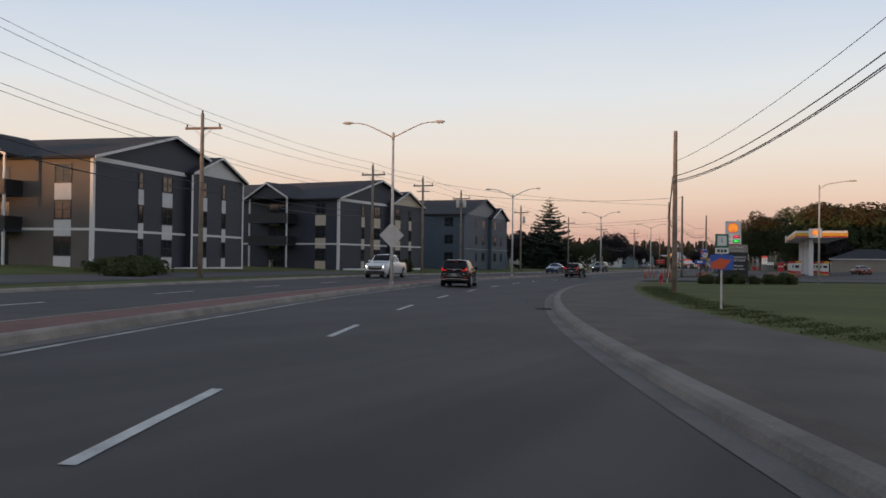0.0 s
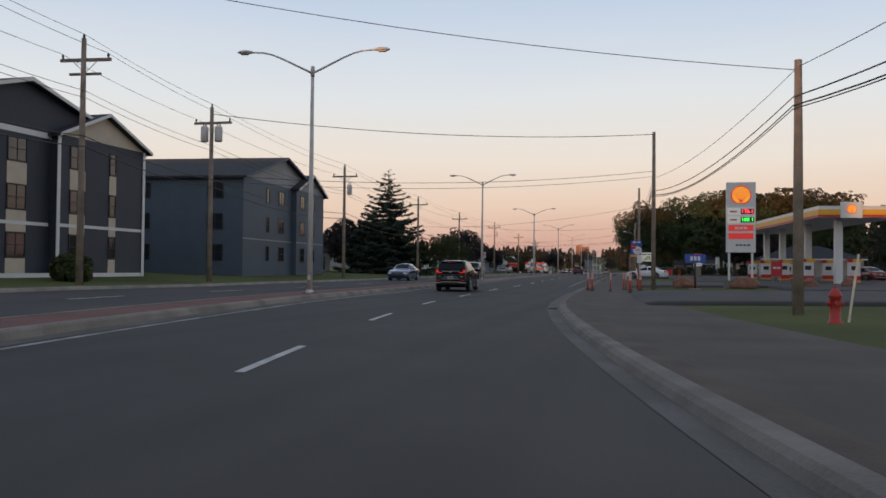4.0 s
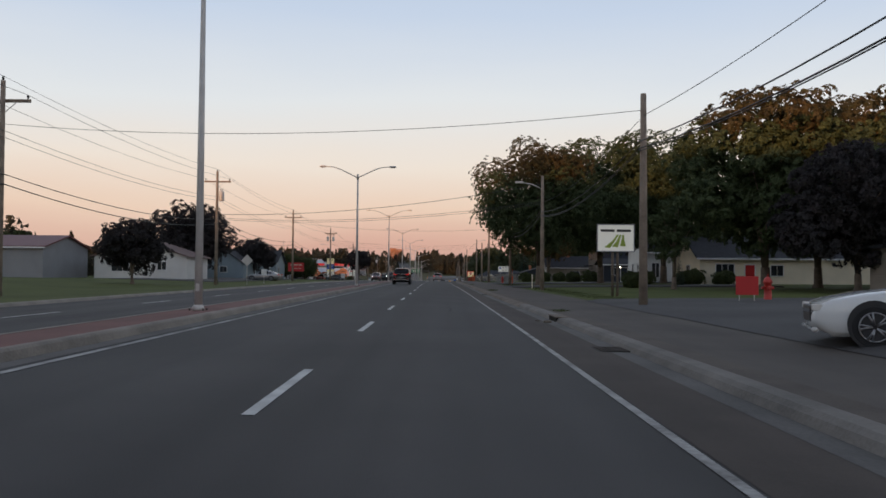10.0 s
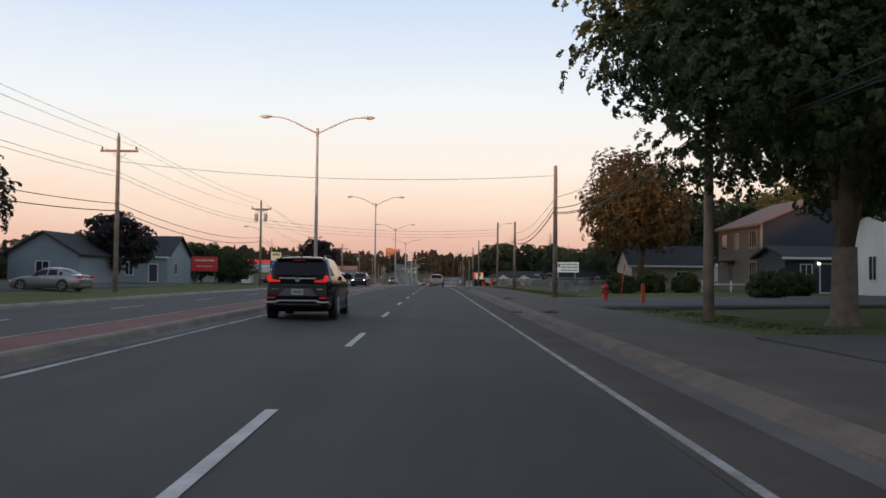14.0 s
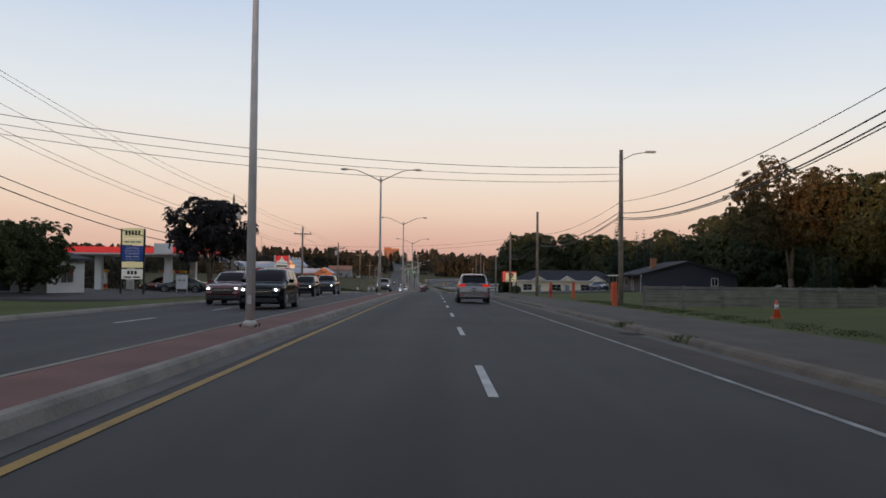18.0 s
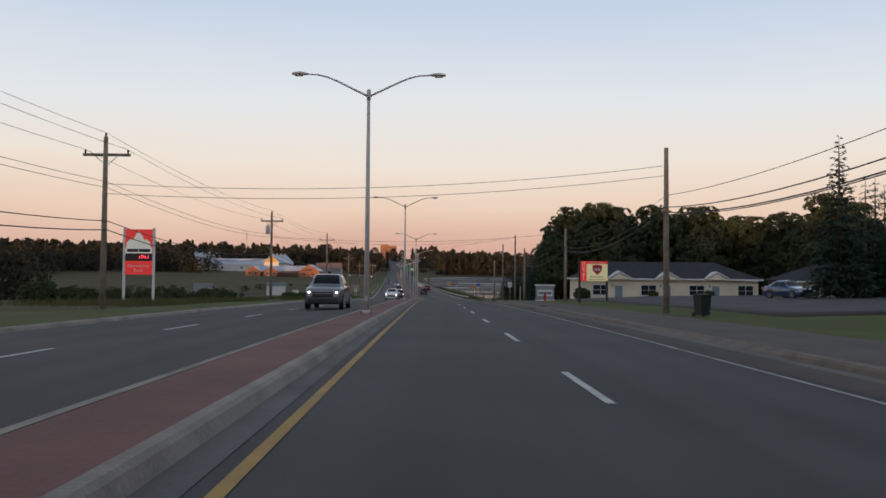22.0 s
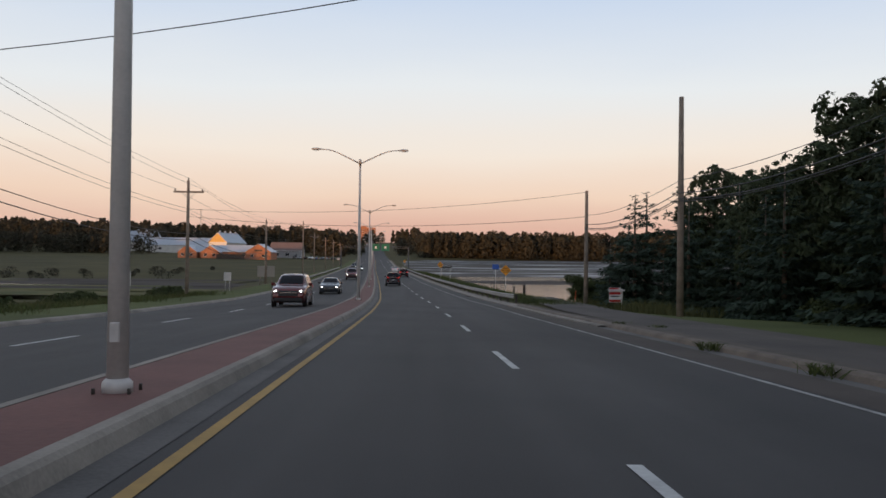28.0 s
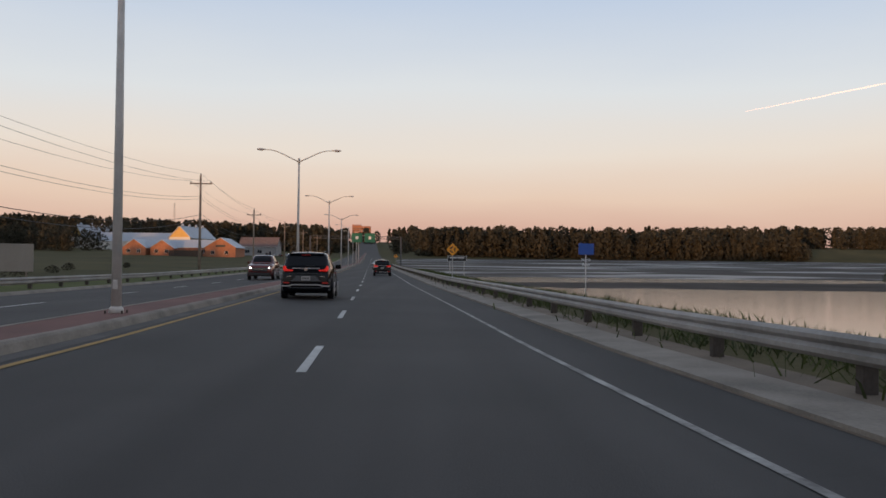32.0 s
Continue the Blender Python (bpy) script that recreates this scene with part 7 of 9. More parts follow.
# fire station board, route and blue signs
fire = panel_sign("notice_board", "black notice board with white lettering on a low bed", frame_at(232.5, 21.6, 4), 2.45, 3.0, 0.45, "black_sheet", ((-1.0,), (1.0,)), "siding_grey", 0.06, 0.1)
slab("header", -1.2, 1.2, 2.75, 3.42, -0.115, -0.1, "siding_tan", fire)
slab("base", -1.0, 1.0, -0.3, 0.5, -0.2, 0.2, "black_sheet", fire)
for tx, z, sz in (("North River", 3.2, 0.3), ("Fire Department", 2.92, 0.22)):
    words(tx, sz, "panel_white", fire, pose(0.15, -0.122, z))
for tx, z, sz in (("Smoke Detectors", 2.35, 0.3), ("Are IMPORTANT", 2.05, 0.28), ("Check batteries", 1.6, 0.27), ("and expiration dates", 1.32, 0.24)):
    words(tx, sz, "white_sheet", fire, pose(0, -0.106, z))
plant(shrub("low dark bush in a sign bed", 1.2, 0.8, 700, 47), [tuple(P(231.5, 19.4 + 1.3 * k).xy) + (0.9 + 0.15 * (k % 3),) for k in range(6)])
route = panel_sign("route_sign", "green route marker above a blue and orange tourist sign", frame_at(183.3, 15.0, 0, 0.62) @ Matrix.Diagonal((0.62, 0.62, 0.62, 1)), 0.72, 0.75, 2.45, "green_sheet", post_r=0.04)
slab("post", -0.05, 0.05, -1.5, 1.2, 0.0, 0.08, "galv", route)
slab("white_crest", -0.25, 0.25, 2.55, 3.1, -0.056, -0.05, "white_sheet", route)
words("1", 0.4, "green_sheet", route, pose(0, -0.06, 2.83))
slab("tab", -0.36, 0.36, 2.1, 2.42, -0.05, -0.0, "white_sheet", route)
bars(route, -0.25, 0.25, 2.26, 0.16, -0.052, "black_sheet", 3, 0.05)
slab("tourist_panel", -0.62, 0.62, 1.2, 2.05, -0.05, -0.0, "blue_sheet", route)
bm = bmesh.new()
prism(bm, [(-0.58, 1.25), (0.1, 1.25), (0.5, 1.75), (-0.1, 1.85), (-0.58, 1.6)], 0.006, "y")
bmesh.ops.translate(bm, verts=bm.verts, vec=(0, -0.058, 0))
part("orange_shape", bm, "orange_plastic", route)
sl = thing("street_lamp", "single-arm steel lamp post on the lawn", "street lamp", pose(24.5, -111.8, soil(24.5, -111.8)))
bm = bmesh.new()
tube(bm, [(0, 0, -0.3), (0, 0, 8.7)], [0.1, 0.06], 10)
part("pole", bm, "galv", sl)
bm = bmesh.new()
tube(bm, [(0, 0, 8.4), (0.6, 0, 8.75), (1.8, 0, 8.95), (2.4, 0, 9.0)], 0.035, 8)
part("arm", bm, "galv", sl)
slab("lamp_head", 2.3, 2.95, 8.94, 9.05, -0.13, 0.13, "galv", sl, bev=0.02)


def hydrant(at):
    t = thing("fire_hydrant", "red cast-iron fire hydrant on the grass", "hydrant", at, group="red hydrants beside the road")
    bm = bmesh.new()
    tube(bm, [(0, 0, -0.1), (0, 0, 0.05), (0, 0, 0.06), (0, 0, 0.62), (0, 0, 0.64), (0, 0, 0.70), (0, 0, 0.80), (0, 0, 0.86)], [0.17, 0.17, 0.13, 0.12, 0.16, 0.15, 0.1, 0.03], 14)
    part("barrel", bm, "hydrant_red", t)
    for dx, dy, r in ((1, 0, 0.055), (-1, 0, 0.055), (0, -1, 0.075)):
        bm = bmesh.new()
        tube(bm, [(dx * 0.1, dy * 0.1, 0.48), (dx * 0.2, dy * 0.2, 0.48), (dx * 0.21, dy * 0.21, 0.48)], [r, r, r * 0.5], 10)
        part("outlet", bm, "hydrant_red", t)
    bm = bmesh.new()
    tube(bm, [(0, 0, 0.86), (0, 0, 0.93)], 0.03, 5)
    part("nut", bm, "hydrant_red", t)
    return t


hy = hydrant(frame_at(231.0, 15.6))
for s, d, sc in ((337.9, 20.0, 1.25), (407.6, 14.5, 1.05), (504, 13.9, 1.0), (592, 14.4, 1.0)):
    copy_thing(hy, frame_at(s, d) @ Matrix.Diagonal((sc, sc, sc, 1)))


def stake(at, h, w, material, label, lean=0.0):
    ob = part("marker_post", boxm(-w / 2, w / 2, -w / 2, w / 2, -0.2, h, 0.01), material)
    ob.matrix_world = at @ pose(0, 0, 0, 0, lean, 0)
    return tagged(ob, label, "marker post")


stake(frame_at(371.6, 14.0), 1.15, 0.07, "siding_cream", "slim cream marker post on the lawn")
stake(frame_at(403.8, 15.4), 0.95, 0.14, "orange_plastic", "orange marker post at a drive")
stake(frame_at(410, 15.8), 1.9, 0.05, "orange_plastic", "thin orange snow stake leaning by a hydrant", 6)
stake(frame_at(231.5, 16.1), 1.7, 0.05, "siding_cream", "thin pale snow stake leaning by a hydrant", 8)
for s, d in ((478, 13.7), (499, 15.0), (490, 16.2), (509, 14.6)):
    stake(frame_at(s, d), 1.3, 0.22, "orange_plastic", "orange painted post at a drive entrance")
stake(frame_at(628, 15.6), 2.1, 0.1, "siding_cream", "pale wooden post at the wood's edge")
cone = thing("traffic_cone", "orange traffic cone with a white collar on grass", "traffic cone", frame_at(463, 16.3))
slab("base", -0.18, 0.18, 0, 0.04, -0.18, 0.18, "orange_plastic", cone)
bm = bmesh.new()
tube(bm, [(0, 0, 0.04), (0, 0, 0.68)], [0.14, 0.03], 12)
part("body", bm, "orange_plastic", cone)
bm = bmesh.new()
tube(bm, [(0, 0, 0.34), (0, 0, 0.5)], [0.094, 0.066], 12)
part("collar", bm, "white_sheet", cone)

# board fence
fence = thing("fence", "low grey horizontal board fence behind the lawn", "fence", pose(7.0, 122.4, soil(9, 122.4)))
for k in range(15):
    slab("post", 0.1 + 1.9 * k, 0.22 + 1.9 * k, -0.3, 1.15, 0.03, 0.15, "fence_wood", fence)
    for j in range(6):
        slab("slat", 0.02 + 1.9 * k, 1.9 + 1.9 * k, 0.15 + 0.165 * j, 0.28 + 0.165 * j, -0.01 + 0.004 * (k % 2), 0.025 + 0.004 * (k % 2), "fence_wood", fence)
rail2 = thing("garden_fence", "low white rail fence in front of a house", "fence", pose(19.5, 78.5, soil(24, 78.5)))
for k in range(6):
    slab("post", 2.2 * k, 2.2 * k + 0.12, -0.2, 0.85, 0, 0.12, "trim", rail2)
for k in range(5):
    slab("rail", 2.2 * k + 0.12, 2.2 * k + 2.2, 0.5, 0.62, 0.02, 0.09, "trim", rail2)

# office board on a stone base
ig = panel_sign("office_sign", "white office board on a low grey stone base", frame_at(435.6, 17.0), 2.0, 0.85, 1.62, "white_glow", ((-0.7,), (0.7,)), "siding_grey", 0.06)
bars(ig, -0.85, -0.55, 2.2, 0.3, -0.052, "blue_sheet", 2, 0.04)
for z in (2.28, 2.05, 1.8):
    bars(ig, -0.45, 0.85, z, 0.1, -0.052, "siding_grey", 3, 0.07)
base_wall = thing("stone_base", "low grey stone sign base with concrete coping", "sign base", frame_at(435.9, 17.2))
for j in range(4):
    for k in range(8):
        x = -1.55 + 0.39 * k + (0.1 if j % 2 else 0)
        slab("stone", x, x + 0.36, -0.1 + 0.29 * j, 0.17 + 0.29 * j, -0.32 + 0.02 * ((j + k) % 2), 0.3, "stone", base_wall)
slab("coping", -1.7, 1.75, 1.07, 1.2, -0.42, 0.38, "concrete", base_wall, bev=0.02)

# ---- fuel station on the left ----
gz = soil(-32, 160)
can2 = thing("fuel_canopy", "red-edged fuel station canopy on white columns", "canopy", pose(-37.5, 158.5, gz))
slab("roof_slab", 0, 11.5, 3.45, 4.1, 0, 13, "white_sheet", can2)
slab("red_edge", -0.05, 11.55, 3.6, 4.15, -0.06, -0.004, "red_glow", can2)
slab("red_edge", 11.504, 11.56, 3.6, 4.15, -0.004, 13, "red_glow", can2)
slab("white_crest", 8.3, 10.0, 3.55, 4.5, -0.2, -0.08, "white_sheet", can2)
for x in (2.2, 8.8):
    for y in (2.5, 10.5):
        slab("column", x - 0.3, x + 0.3, -0.3, 3.45, y - 0.3, y + 0.3, "white_sheet", can2)
for x, y in ((-36.2, 164), (-29.7, 164), (-29.7, 168)):
    copy_thing(p0, pose(x, y, gz))
kiosk = house("kiosk", "low white fuel station shop with a flat-edged dark roof", stand(-37, 139.5), 7.0, 6, 2.4, "siding_white", "shingle", 1.3, hip=True, over=0.5, openings=(("w", "front", 5.6, 0.7, 1.5, 1.3), ("d", "front", 4.0, 0, 1.0, 2.05, "glass"), ("w", "right", 3, 0.6, 2.2, 1.4)))
vista = thing("pylon_sign", "tall yellow, blue and white tenant sign on two posts", "sign", frame_at(494.8, -18.6))
for x in (-0.85, 0.85):
    slab("post", x - 0.06, x + 0.06, -0.3, 4.95, -0.06, 0.06, "black_sheet", vista)
for z0, z1, mt in ((4.25, 5.0, "cream_glow"), (3.75, 4.2, "cream_glow"), (2.55, 3.7, "blue_sheet"), (2.05, 2.5, "cream_glow"), (1.2, 1.95, "white_glow")):
    slab("panel", -0.78, 0.78, z0, z1, -0.09, 0.09, mt, vista, bev=0.01)
bars(vista, -0.55, 0.55, 4.65, 0.36, -0.094, "black_sheet", 5, 0.08)
bars(vista, -0.6, 0.6, 3.97, 0.1, -0.094, "siding_grey", 3)
for tx, z in (("CERTIFIED", 3.5), ("FINANCIAL", 3.3), ("PLANNERS", 3.1)):
    words(tx, 0.22, "white_sheet", vista, pose(0, -0.096, z))
words("LIFE INSURANCE", 0.15, "white_sheet", vista, pose(0, -0.096, 2.68))
bars(vista, -0.5, 0.5, 2.88, 0.08, -0.094, "white_sheet", 2)
bars(vista, -0.35, 0.35, 1.68, 0.26, -0.094, "black_sheet", 3, 0.08)
bars(vista, -0.6, 0.6, 1.35, 0.1, -0.094, "black_sheet", 2)
redb = panel_sign("billboard", "red panel with pale curved lettering before a house", frame_at(466.7, -21.8, 8), 3.1, 1.75, 1.6, "red", ((-1.2,), (1.2,)), "bark", 0.06)
bars(redb, -1.1, 1.1, 2.9, 0.2, -0.052, "panel_cream", 3)
bars(redb, -0.9, 0.9, 2.2, 0.12, -0.052, "panel_cream", 4)
petro = thing("price_sign", "red and white fuel price sign on two white posts", "fuel sign", frame_at(572.7, -21.9))
for x in (-1.22, 1.22):
    slab("post", x - 0.09, x + 0.09, -0.5, 6.2, -0.09, 0.09, "white_sheet", petro)
for z0, z1, mt in ((4.1, 6.1, "red_glow"), (3.55, 4.0, "black_sheet"), (2.35, 3.48, "red_glow")):
    slab("panel", -1.1, 1.1, z0, z1, -0.12, 0.12, mt, petro, bev=0.01)
bm = bmesh.new()
prism(bm, [(-1.0, 4.55), (-1.0, 5.0), (-0.62, 5.3), (-0.5, 5.15), (-0.3, 5.55), (0, 5.95), (0.3, 5.55), (0.5, 5.15), (0.62, 5.3), (1.0, 5.0), (1.0, 4.55)], 0.01, "y")
bmesh.ops.translate(bm, verts=bm.verts, vec=(0, -0.134, 0))
part("white_crest", bm, "white_glow", petro)
slab("white_strip", -1.1, 1.1, 4.1, 4.6, -0.13, -0.12, "white_glow", petro)
bars(petro, -0.95, 0.95, 4.35, 0.26, -0.132, "black_sheet", 2, 0.06)
words("179.1", 0.4, "led_red", petro, pose(0.45, -0.126, 3.78), name="digits")
words("Convenience", 0.34, "white_sheet", petro, pose(0, -0.126, 3.08))
words("Store", 0.34, "white_sheet", petro, pose(0, -0.126, 2.7))
aw = panel_sign("reader_board", "white reader board with a small red emblem", frame_at(536.4, -18.0), 1.75, 1.55, 1.5, "white_glow", ((-0.6,), (0.6,)), "black_sheet", 0.05)
slab("red_emblem", -0.5, 0.5, 2.62, 2.95, -0.056, -0.05, "red", aw)
for z in (2.35, 2.05, 1.75):
    bars(aw, -0.6, 0.6, z, 0.12, -0.052, "black_sheet", 2)
for k, (s, d) in enumerate(((499, -16.2), (531, -16))):
    b_ = panel_sign("lawn_sign", "small white lawn sign with a frame", frame_at(s, d), 0.9, 1.1, 0.5, "white_sheet", ((-0.42,), (0.42,)), "trim", 0.03)
    bars(b_, -0.3, 0.3, 1.2, 0.12, -0.052, "siding_grey", 2)

# motel sign, contractor board, speed limit
ms = thing("motel_sign", "red and cream lit motel sign on two dark posts", "motel sign", frame_at(579.1, 17.1))
for x in (-1.25, 1.25):
    slab("post", x - 0.09, x + 0.09, -0.5, 3.7, -0.09, 0.09, "black_sheet", ms)
slab("red_side", -1.15, -0.62, 1.95, 3.75, -0.14, 0.14, "red_glow", ms, bev=0.01)
slab("cream_face", -0.62, 1.3, 1.95, 3.5, -0.13, 0.13, "cream_glow", ms, bev=0.01)
slab("red_top", -0.62, 1.3, 3.5, 3.75, -0.14, 0.14, "red_glow", ms, bev=0.01)
for i, ch in enumerate("MOTEL"):
    words(ch, 0.36, "white_glow", ms, pose(-0.88, -0.148, 3.54 - 0.335 * i))
bars(ms, -0.3, 1.0, 3.62, 0.11, -0.144, "panel_cream", 2)
bm = bmesh.new()
prism(bm, [(-0.1, 3.38), (0.35, 3.46), (0.8, 3.38), (0.76, 2.9), (0.35, 2.5), (-0.06, 2.9)], 0.01, "y")
bmesh.ops.translate(bm, verts=bm.verts, vec=(0, -0.142, 0))
part("red_shield", bm, "red", ms)
bars(ms, 0.1, 0.6, 3.0, 0.2, -0.146, "panel_white", 2)
words("GREAT VALUE", 0.2, "black_sheet", ms, pose(0.33, -0.134, 2.32))
words("DAILY & LONG TERM", 0.17, "black_sheet", ms, pose(0.33, -0.134, 2.1))
pd = panel_sign("business_sign", "grey stone-framed business sign with a white panel", frame_at(603.5, 15.9), 2.2, 1.7, 0.1, "siding_grey", ((-0.9,), (0.9,)), "siding_grey", 0.08, 0.3)
slab("panel_face", -0.9, 0.9, 0.55, 1.3, -0.32, -0.3, "white_sheet", pd)
bars(pd, -0.75, 0.75, 0.92, 0.3, -0.322, "siding_dark", 8, 0.05)
slab("cap", -1.2, 1.2, 1.8, 1.95, -0.35, 0.1, "white_sheet", pd)
slab("foot", -1.15, 1.15, -0.1, 0.12, -0.33, 0.06, "white_sheet", pd)
sp = panel_sign("speed_limit_sign", "white maximum seventy speed limit sign", frame_at(627.6, 14.0), 0.62, 0.78, 1.95, "white_sheet", post_r=0.03)
words("MAXIMUM", 0.11, "black_sheet", sp, pose(0, -0.054, 2.6))
words("70", 0.42, "black_sheet", sp, pose(0, -0.054, 2.28))
fs_ = panel_sign("lawn_sign", "small red and white sale sign on a white post", frame_at(658.2, 15.0) @ pose(-0.4, 0, 0), 0.66, 0.84, 0.5, "white_sheet", ((0.4,),), "trim", 0.05, square=True)
slab("arm", -0.42, 0.55, 1.14, 1.22, -0.12, -0.06, "trim", fs_)
slab("red_band", -0.32, 0.32, 0.53, 0.66, -0.058, -0.052, "red", fs_)
slab("red_band", -0.32, 0.32, 0.95, 1.08, -0.058, -0.052, "red", fs_)
slab("red_band", -0.32, 0.2, 1.24, 1.33, -0.058, -0.052, "red", fs_)
bars(fs_, -0.25, 0.25, 0.84, 0.06, -0.052, "black_sheet", 1)
# field boards on the left
gb = panel_sign("billboard", "weathered white board with a green top on posts", frame_at(618, -19.2), 2.6, 1.8, 0.75, "panel_white", ((-1.2,), (0, ), (1.2,)), "wood_pole", 0.06)
slab("green_top", -1.3, 1.3, 2.0, 2.56, -0.075, -0.053, "siding_teal", gb)
for s, d, w_, h_ in ((650, -16, 0.8, 0.9), (662, -13.8, 0.7, 0.85), (640, -20, 1.0, 0.8), (693, -13.5, 0.7, 0.8)):
    panel_sign("small_board", "back of a small pale roadside sign", frame_at(s, d), w_, h_, 1.0, "galv", ((-0.2,), (0.2,)), post_r=0.03)
bl = panel_sign("billboard", "blank timber backed roadside board", frame_at(592, -22), 2.0, 1.4, 0.6, "siding_grey", ((-0.8,), (0.8,)), "wood_pole", 0.06)
# signs along the causeway
diamond(frame_at(695.4, 13.95), 0.78, 2.55, "orange-yellow diamond warning sign on a steel post", "text")
diamond(frame_at(759, 12.3), 0.8, 2.6, "orange-yellow roundabout warning sign on a post", "ring")
diamond(frame_at(905, 11.5), 0.8, 2.5, "orange-yellow diamond warning sign far down the road", "ring")
rv = panel_sign("river_sign", "blue river name sign on a steel post", frame_at(741, 19.6), 1.05, 0.75, 3.8, "blue_sheet", post_r=0.04)
words("North", 0.26, "white_sheet", rv, pose(0, -0.054, 3.45))
words("River", 0.26, "white_sheet", rv, pose(0, -0.054, 3.12))
br = panel_sign("brown_sign", "dark sign with a pale frame on two posts", frame_at(800, 17), 2.6, 0.75, 3.0, "black_sheet", ((-1.0,), (1.0,)), border="panel_white", post_r=0.04)
bars(br, -1.0, 1.0, 3.5, 0.16, -0.052, "panel_white", 2)
ln = diamond(frame_at(199.4, 0.15), 1.0, 2.9, "back of a grey diamond sign on the median lamp post", "")
tn = panel_sign("turn_sign", "grey no-left-turn sign with a dark ring fixed to the lamp post", frame_at(282.5, 0.18, -32), 0.46, 0.54, 1.99, "galv", post_r=0.02)
bm = bmesh.new()
tube(bm, [(math.cos(k * 0.2618) * 0.19, -0.056, 2.26 + math.sin(k * 0.2618) * 0.21) for k in range(25)], 0.016, 4, cap=False)
tube(bm, [(-0.13, -0.056, 2.13), (0.13, -0.056, 2.39)], 0.014, 4)
part("red_ring", bm, "red", tn)
bm = bmesh.new()
tube(bm, [(0.08, -0.054, 2.13), (0.08, -0.054, 2.32), (-0.06, -0.054, 2.32)], 0.014, 4)
tube(bm, [(-0.03, -0.054, 2.37), (-0.11, -0.054, 2.32), (-0.03, -0.054, 2.27)], 0.014, 4)
part("arrow", bm, "black_sheet", tn)
wl_ = panel_sign("lawn_sign", "small white sign standing on a roadside lawn", frame_at(391.5, -12.3), 0.55, 0.6, 0.9, "white_sheet", post_r=0.025)
diamond(frame_at(383, -12.2), 0.8, 2.3, "back of a diamond road sign on a post", "")

panel_sign("billboard", "back of a weathered plywood board on slanted posts", stand(-27.8, 383.5, 6), 2.5, 1.6, -4.08 - soil(-27.8, 383.5), "siding_tan", ((-0.85,), (0.85,)), "wood_pole", 0.05)
stump = thing("timber_post", "thick dark broken timber post on the shore bank", "post", stand(5.8, 347.0))
bm = bmesh.new()
tube(bm, [(0, 0, -0.5), (0.01, 0, 0.8), (0.03, 0.01, -3.85 - soil(5.8, 347)), (0.02, 0.0, -3.80 - soil(5.8, 347))], [0.15, 0.145, 0.14, 0.10], 10)
part("post", bm, "post_wood", stump)

# guard rails
def guard_rail(name, label, d, s0, s1, z0=0.67):
    t = thing(name, label, "guard rail")
    n = int((s1 - s0) / 3.8)
    for k in range(n):
        a = s0 + k * 3.8
        side = 1 if d > 0 else -1
        slab("post", -0.08, 0.08, -0.9, z0 - 0.03, 0.05, 0.22, "post_wood", t, bev=0.012).matrix_local = Matrix.Translation(plan(a, d).to_3d() + Vector((0, 0, surface(a, d)))) @ pose(0, 0, 0, 0, 0, math.degrees(math.atan2(-heading(a).x, heading(a).y)) + (-90 if side > 0 else 90))
        prof = [(0.0, z0), (-0.05, z0 - 0.05), (-0.05, z0 - 0.1), (0.0, z0 - 0.15), (-0.05, z0 - 0.2), (-0.05, z0 - 0.26), (0.0, z0 - 0.31)]
        vs, fs = [], []
        for i in range(3):
            s = a + 3.8 * i / 2
            for dx, z in prof:
                p = plan(s, d + dx * side)
                vs.append((p.x, p.y, surface(s, d) + z))
        q = len(prof)
        for i in range(2):
            for j in range(q - 1):
                b = i * q + j
                fs.append((b, b + 1, b + q + 1, b + q))
        raw("rail", vs, fs, "rail_steel", t)
    return t


guard_rail("guard_rail", "galvanised steel guard rail on timber posts along the causeway", 10.35, 668, 900)
guard_rail("guard_rail", "galvanised steel guard rail on timber posts along the causeway", -10.35, 703, 880)

# sign gantry over the far road
ga = thing("sign_gantry", "steel sign gantry with green direction panels over the road", "gantry", frame_at(905, 0))
for x in (-11, 12.8):
    slab("post", x - 0.2, x + 0.2, -0.5, 7.6, -0.2, 0.2, "trim_grey", ga)
for z in (6.9, 7.5):
    slab("beam", -11, 12.8, z, z + 0.14, -0.1, 0.1, "trim_grey", ga)
for k in range(12):
    bm = bmesh.new()
    tube(bm, [(-11 + 2 * k, 0, 6.95), (-10 + 2 * k, 0, 7.5)], 0.06, 5)
    part("lattice", bm, "trim_grey", ga)
for x in (1.2, 4.6):
    g_ = slab("green_panel", x - 1.4, x + 1.4, 6.0, 8.4, -0.3, -0.2, "green_sheet", ga)
    slab("arrow", x - 0.35, x + 0.35, 6.8, 7.6, -0.32, -0.302, "white_sheet", ga)


# ---- last small things ----
copy_thing(hy, frame_at(690.0, 19.6))
stake(frame_at(690.6, 19.9), 1.9, 0.04, "orange_plastic", "thin orange marker stake beside a hydrant on the bank", 5)


def wheelie_bin(at):
    t = thing("wheeled_bin", "dark green wheeled waste bin by the drive", "waste bin", at)
    bm = boxm(-0.28, 0.28, -0.3, 0.3, 0.08, 0.95, 0.02)
    for v in bm.verts:
        if v.co.z < 0.5:
            v.co.x *= 0.84
            v.co.y *= 0.84
    part("body", bm, "bin_green", t)
    part("lid", boxm(-0.31, 0.31, -0.34, 0.32, 0.95, 1.02, 0.015), "bin_green", t)
    for x in (-0.26, 0.26):
        bm = bmesh.new()
        tube(bm, [(x - 0.03, 0.26, 0.1), (x + 0.03, 0.26, 0.1)], 0.1, 12)
        part("wheel", bm, "tyre", t)
    return t


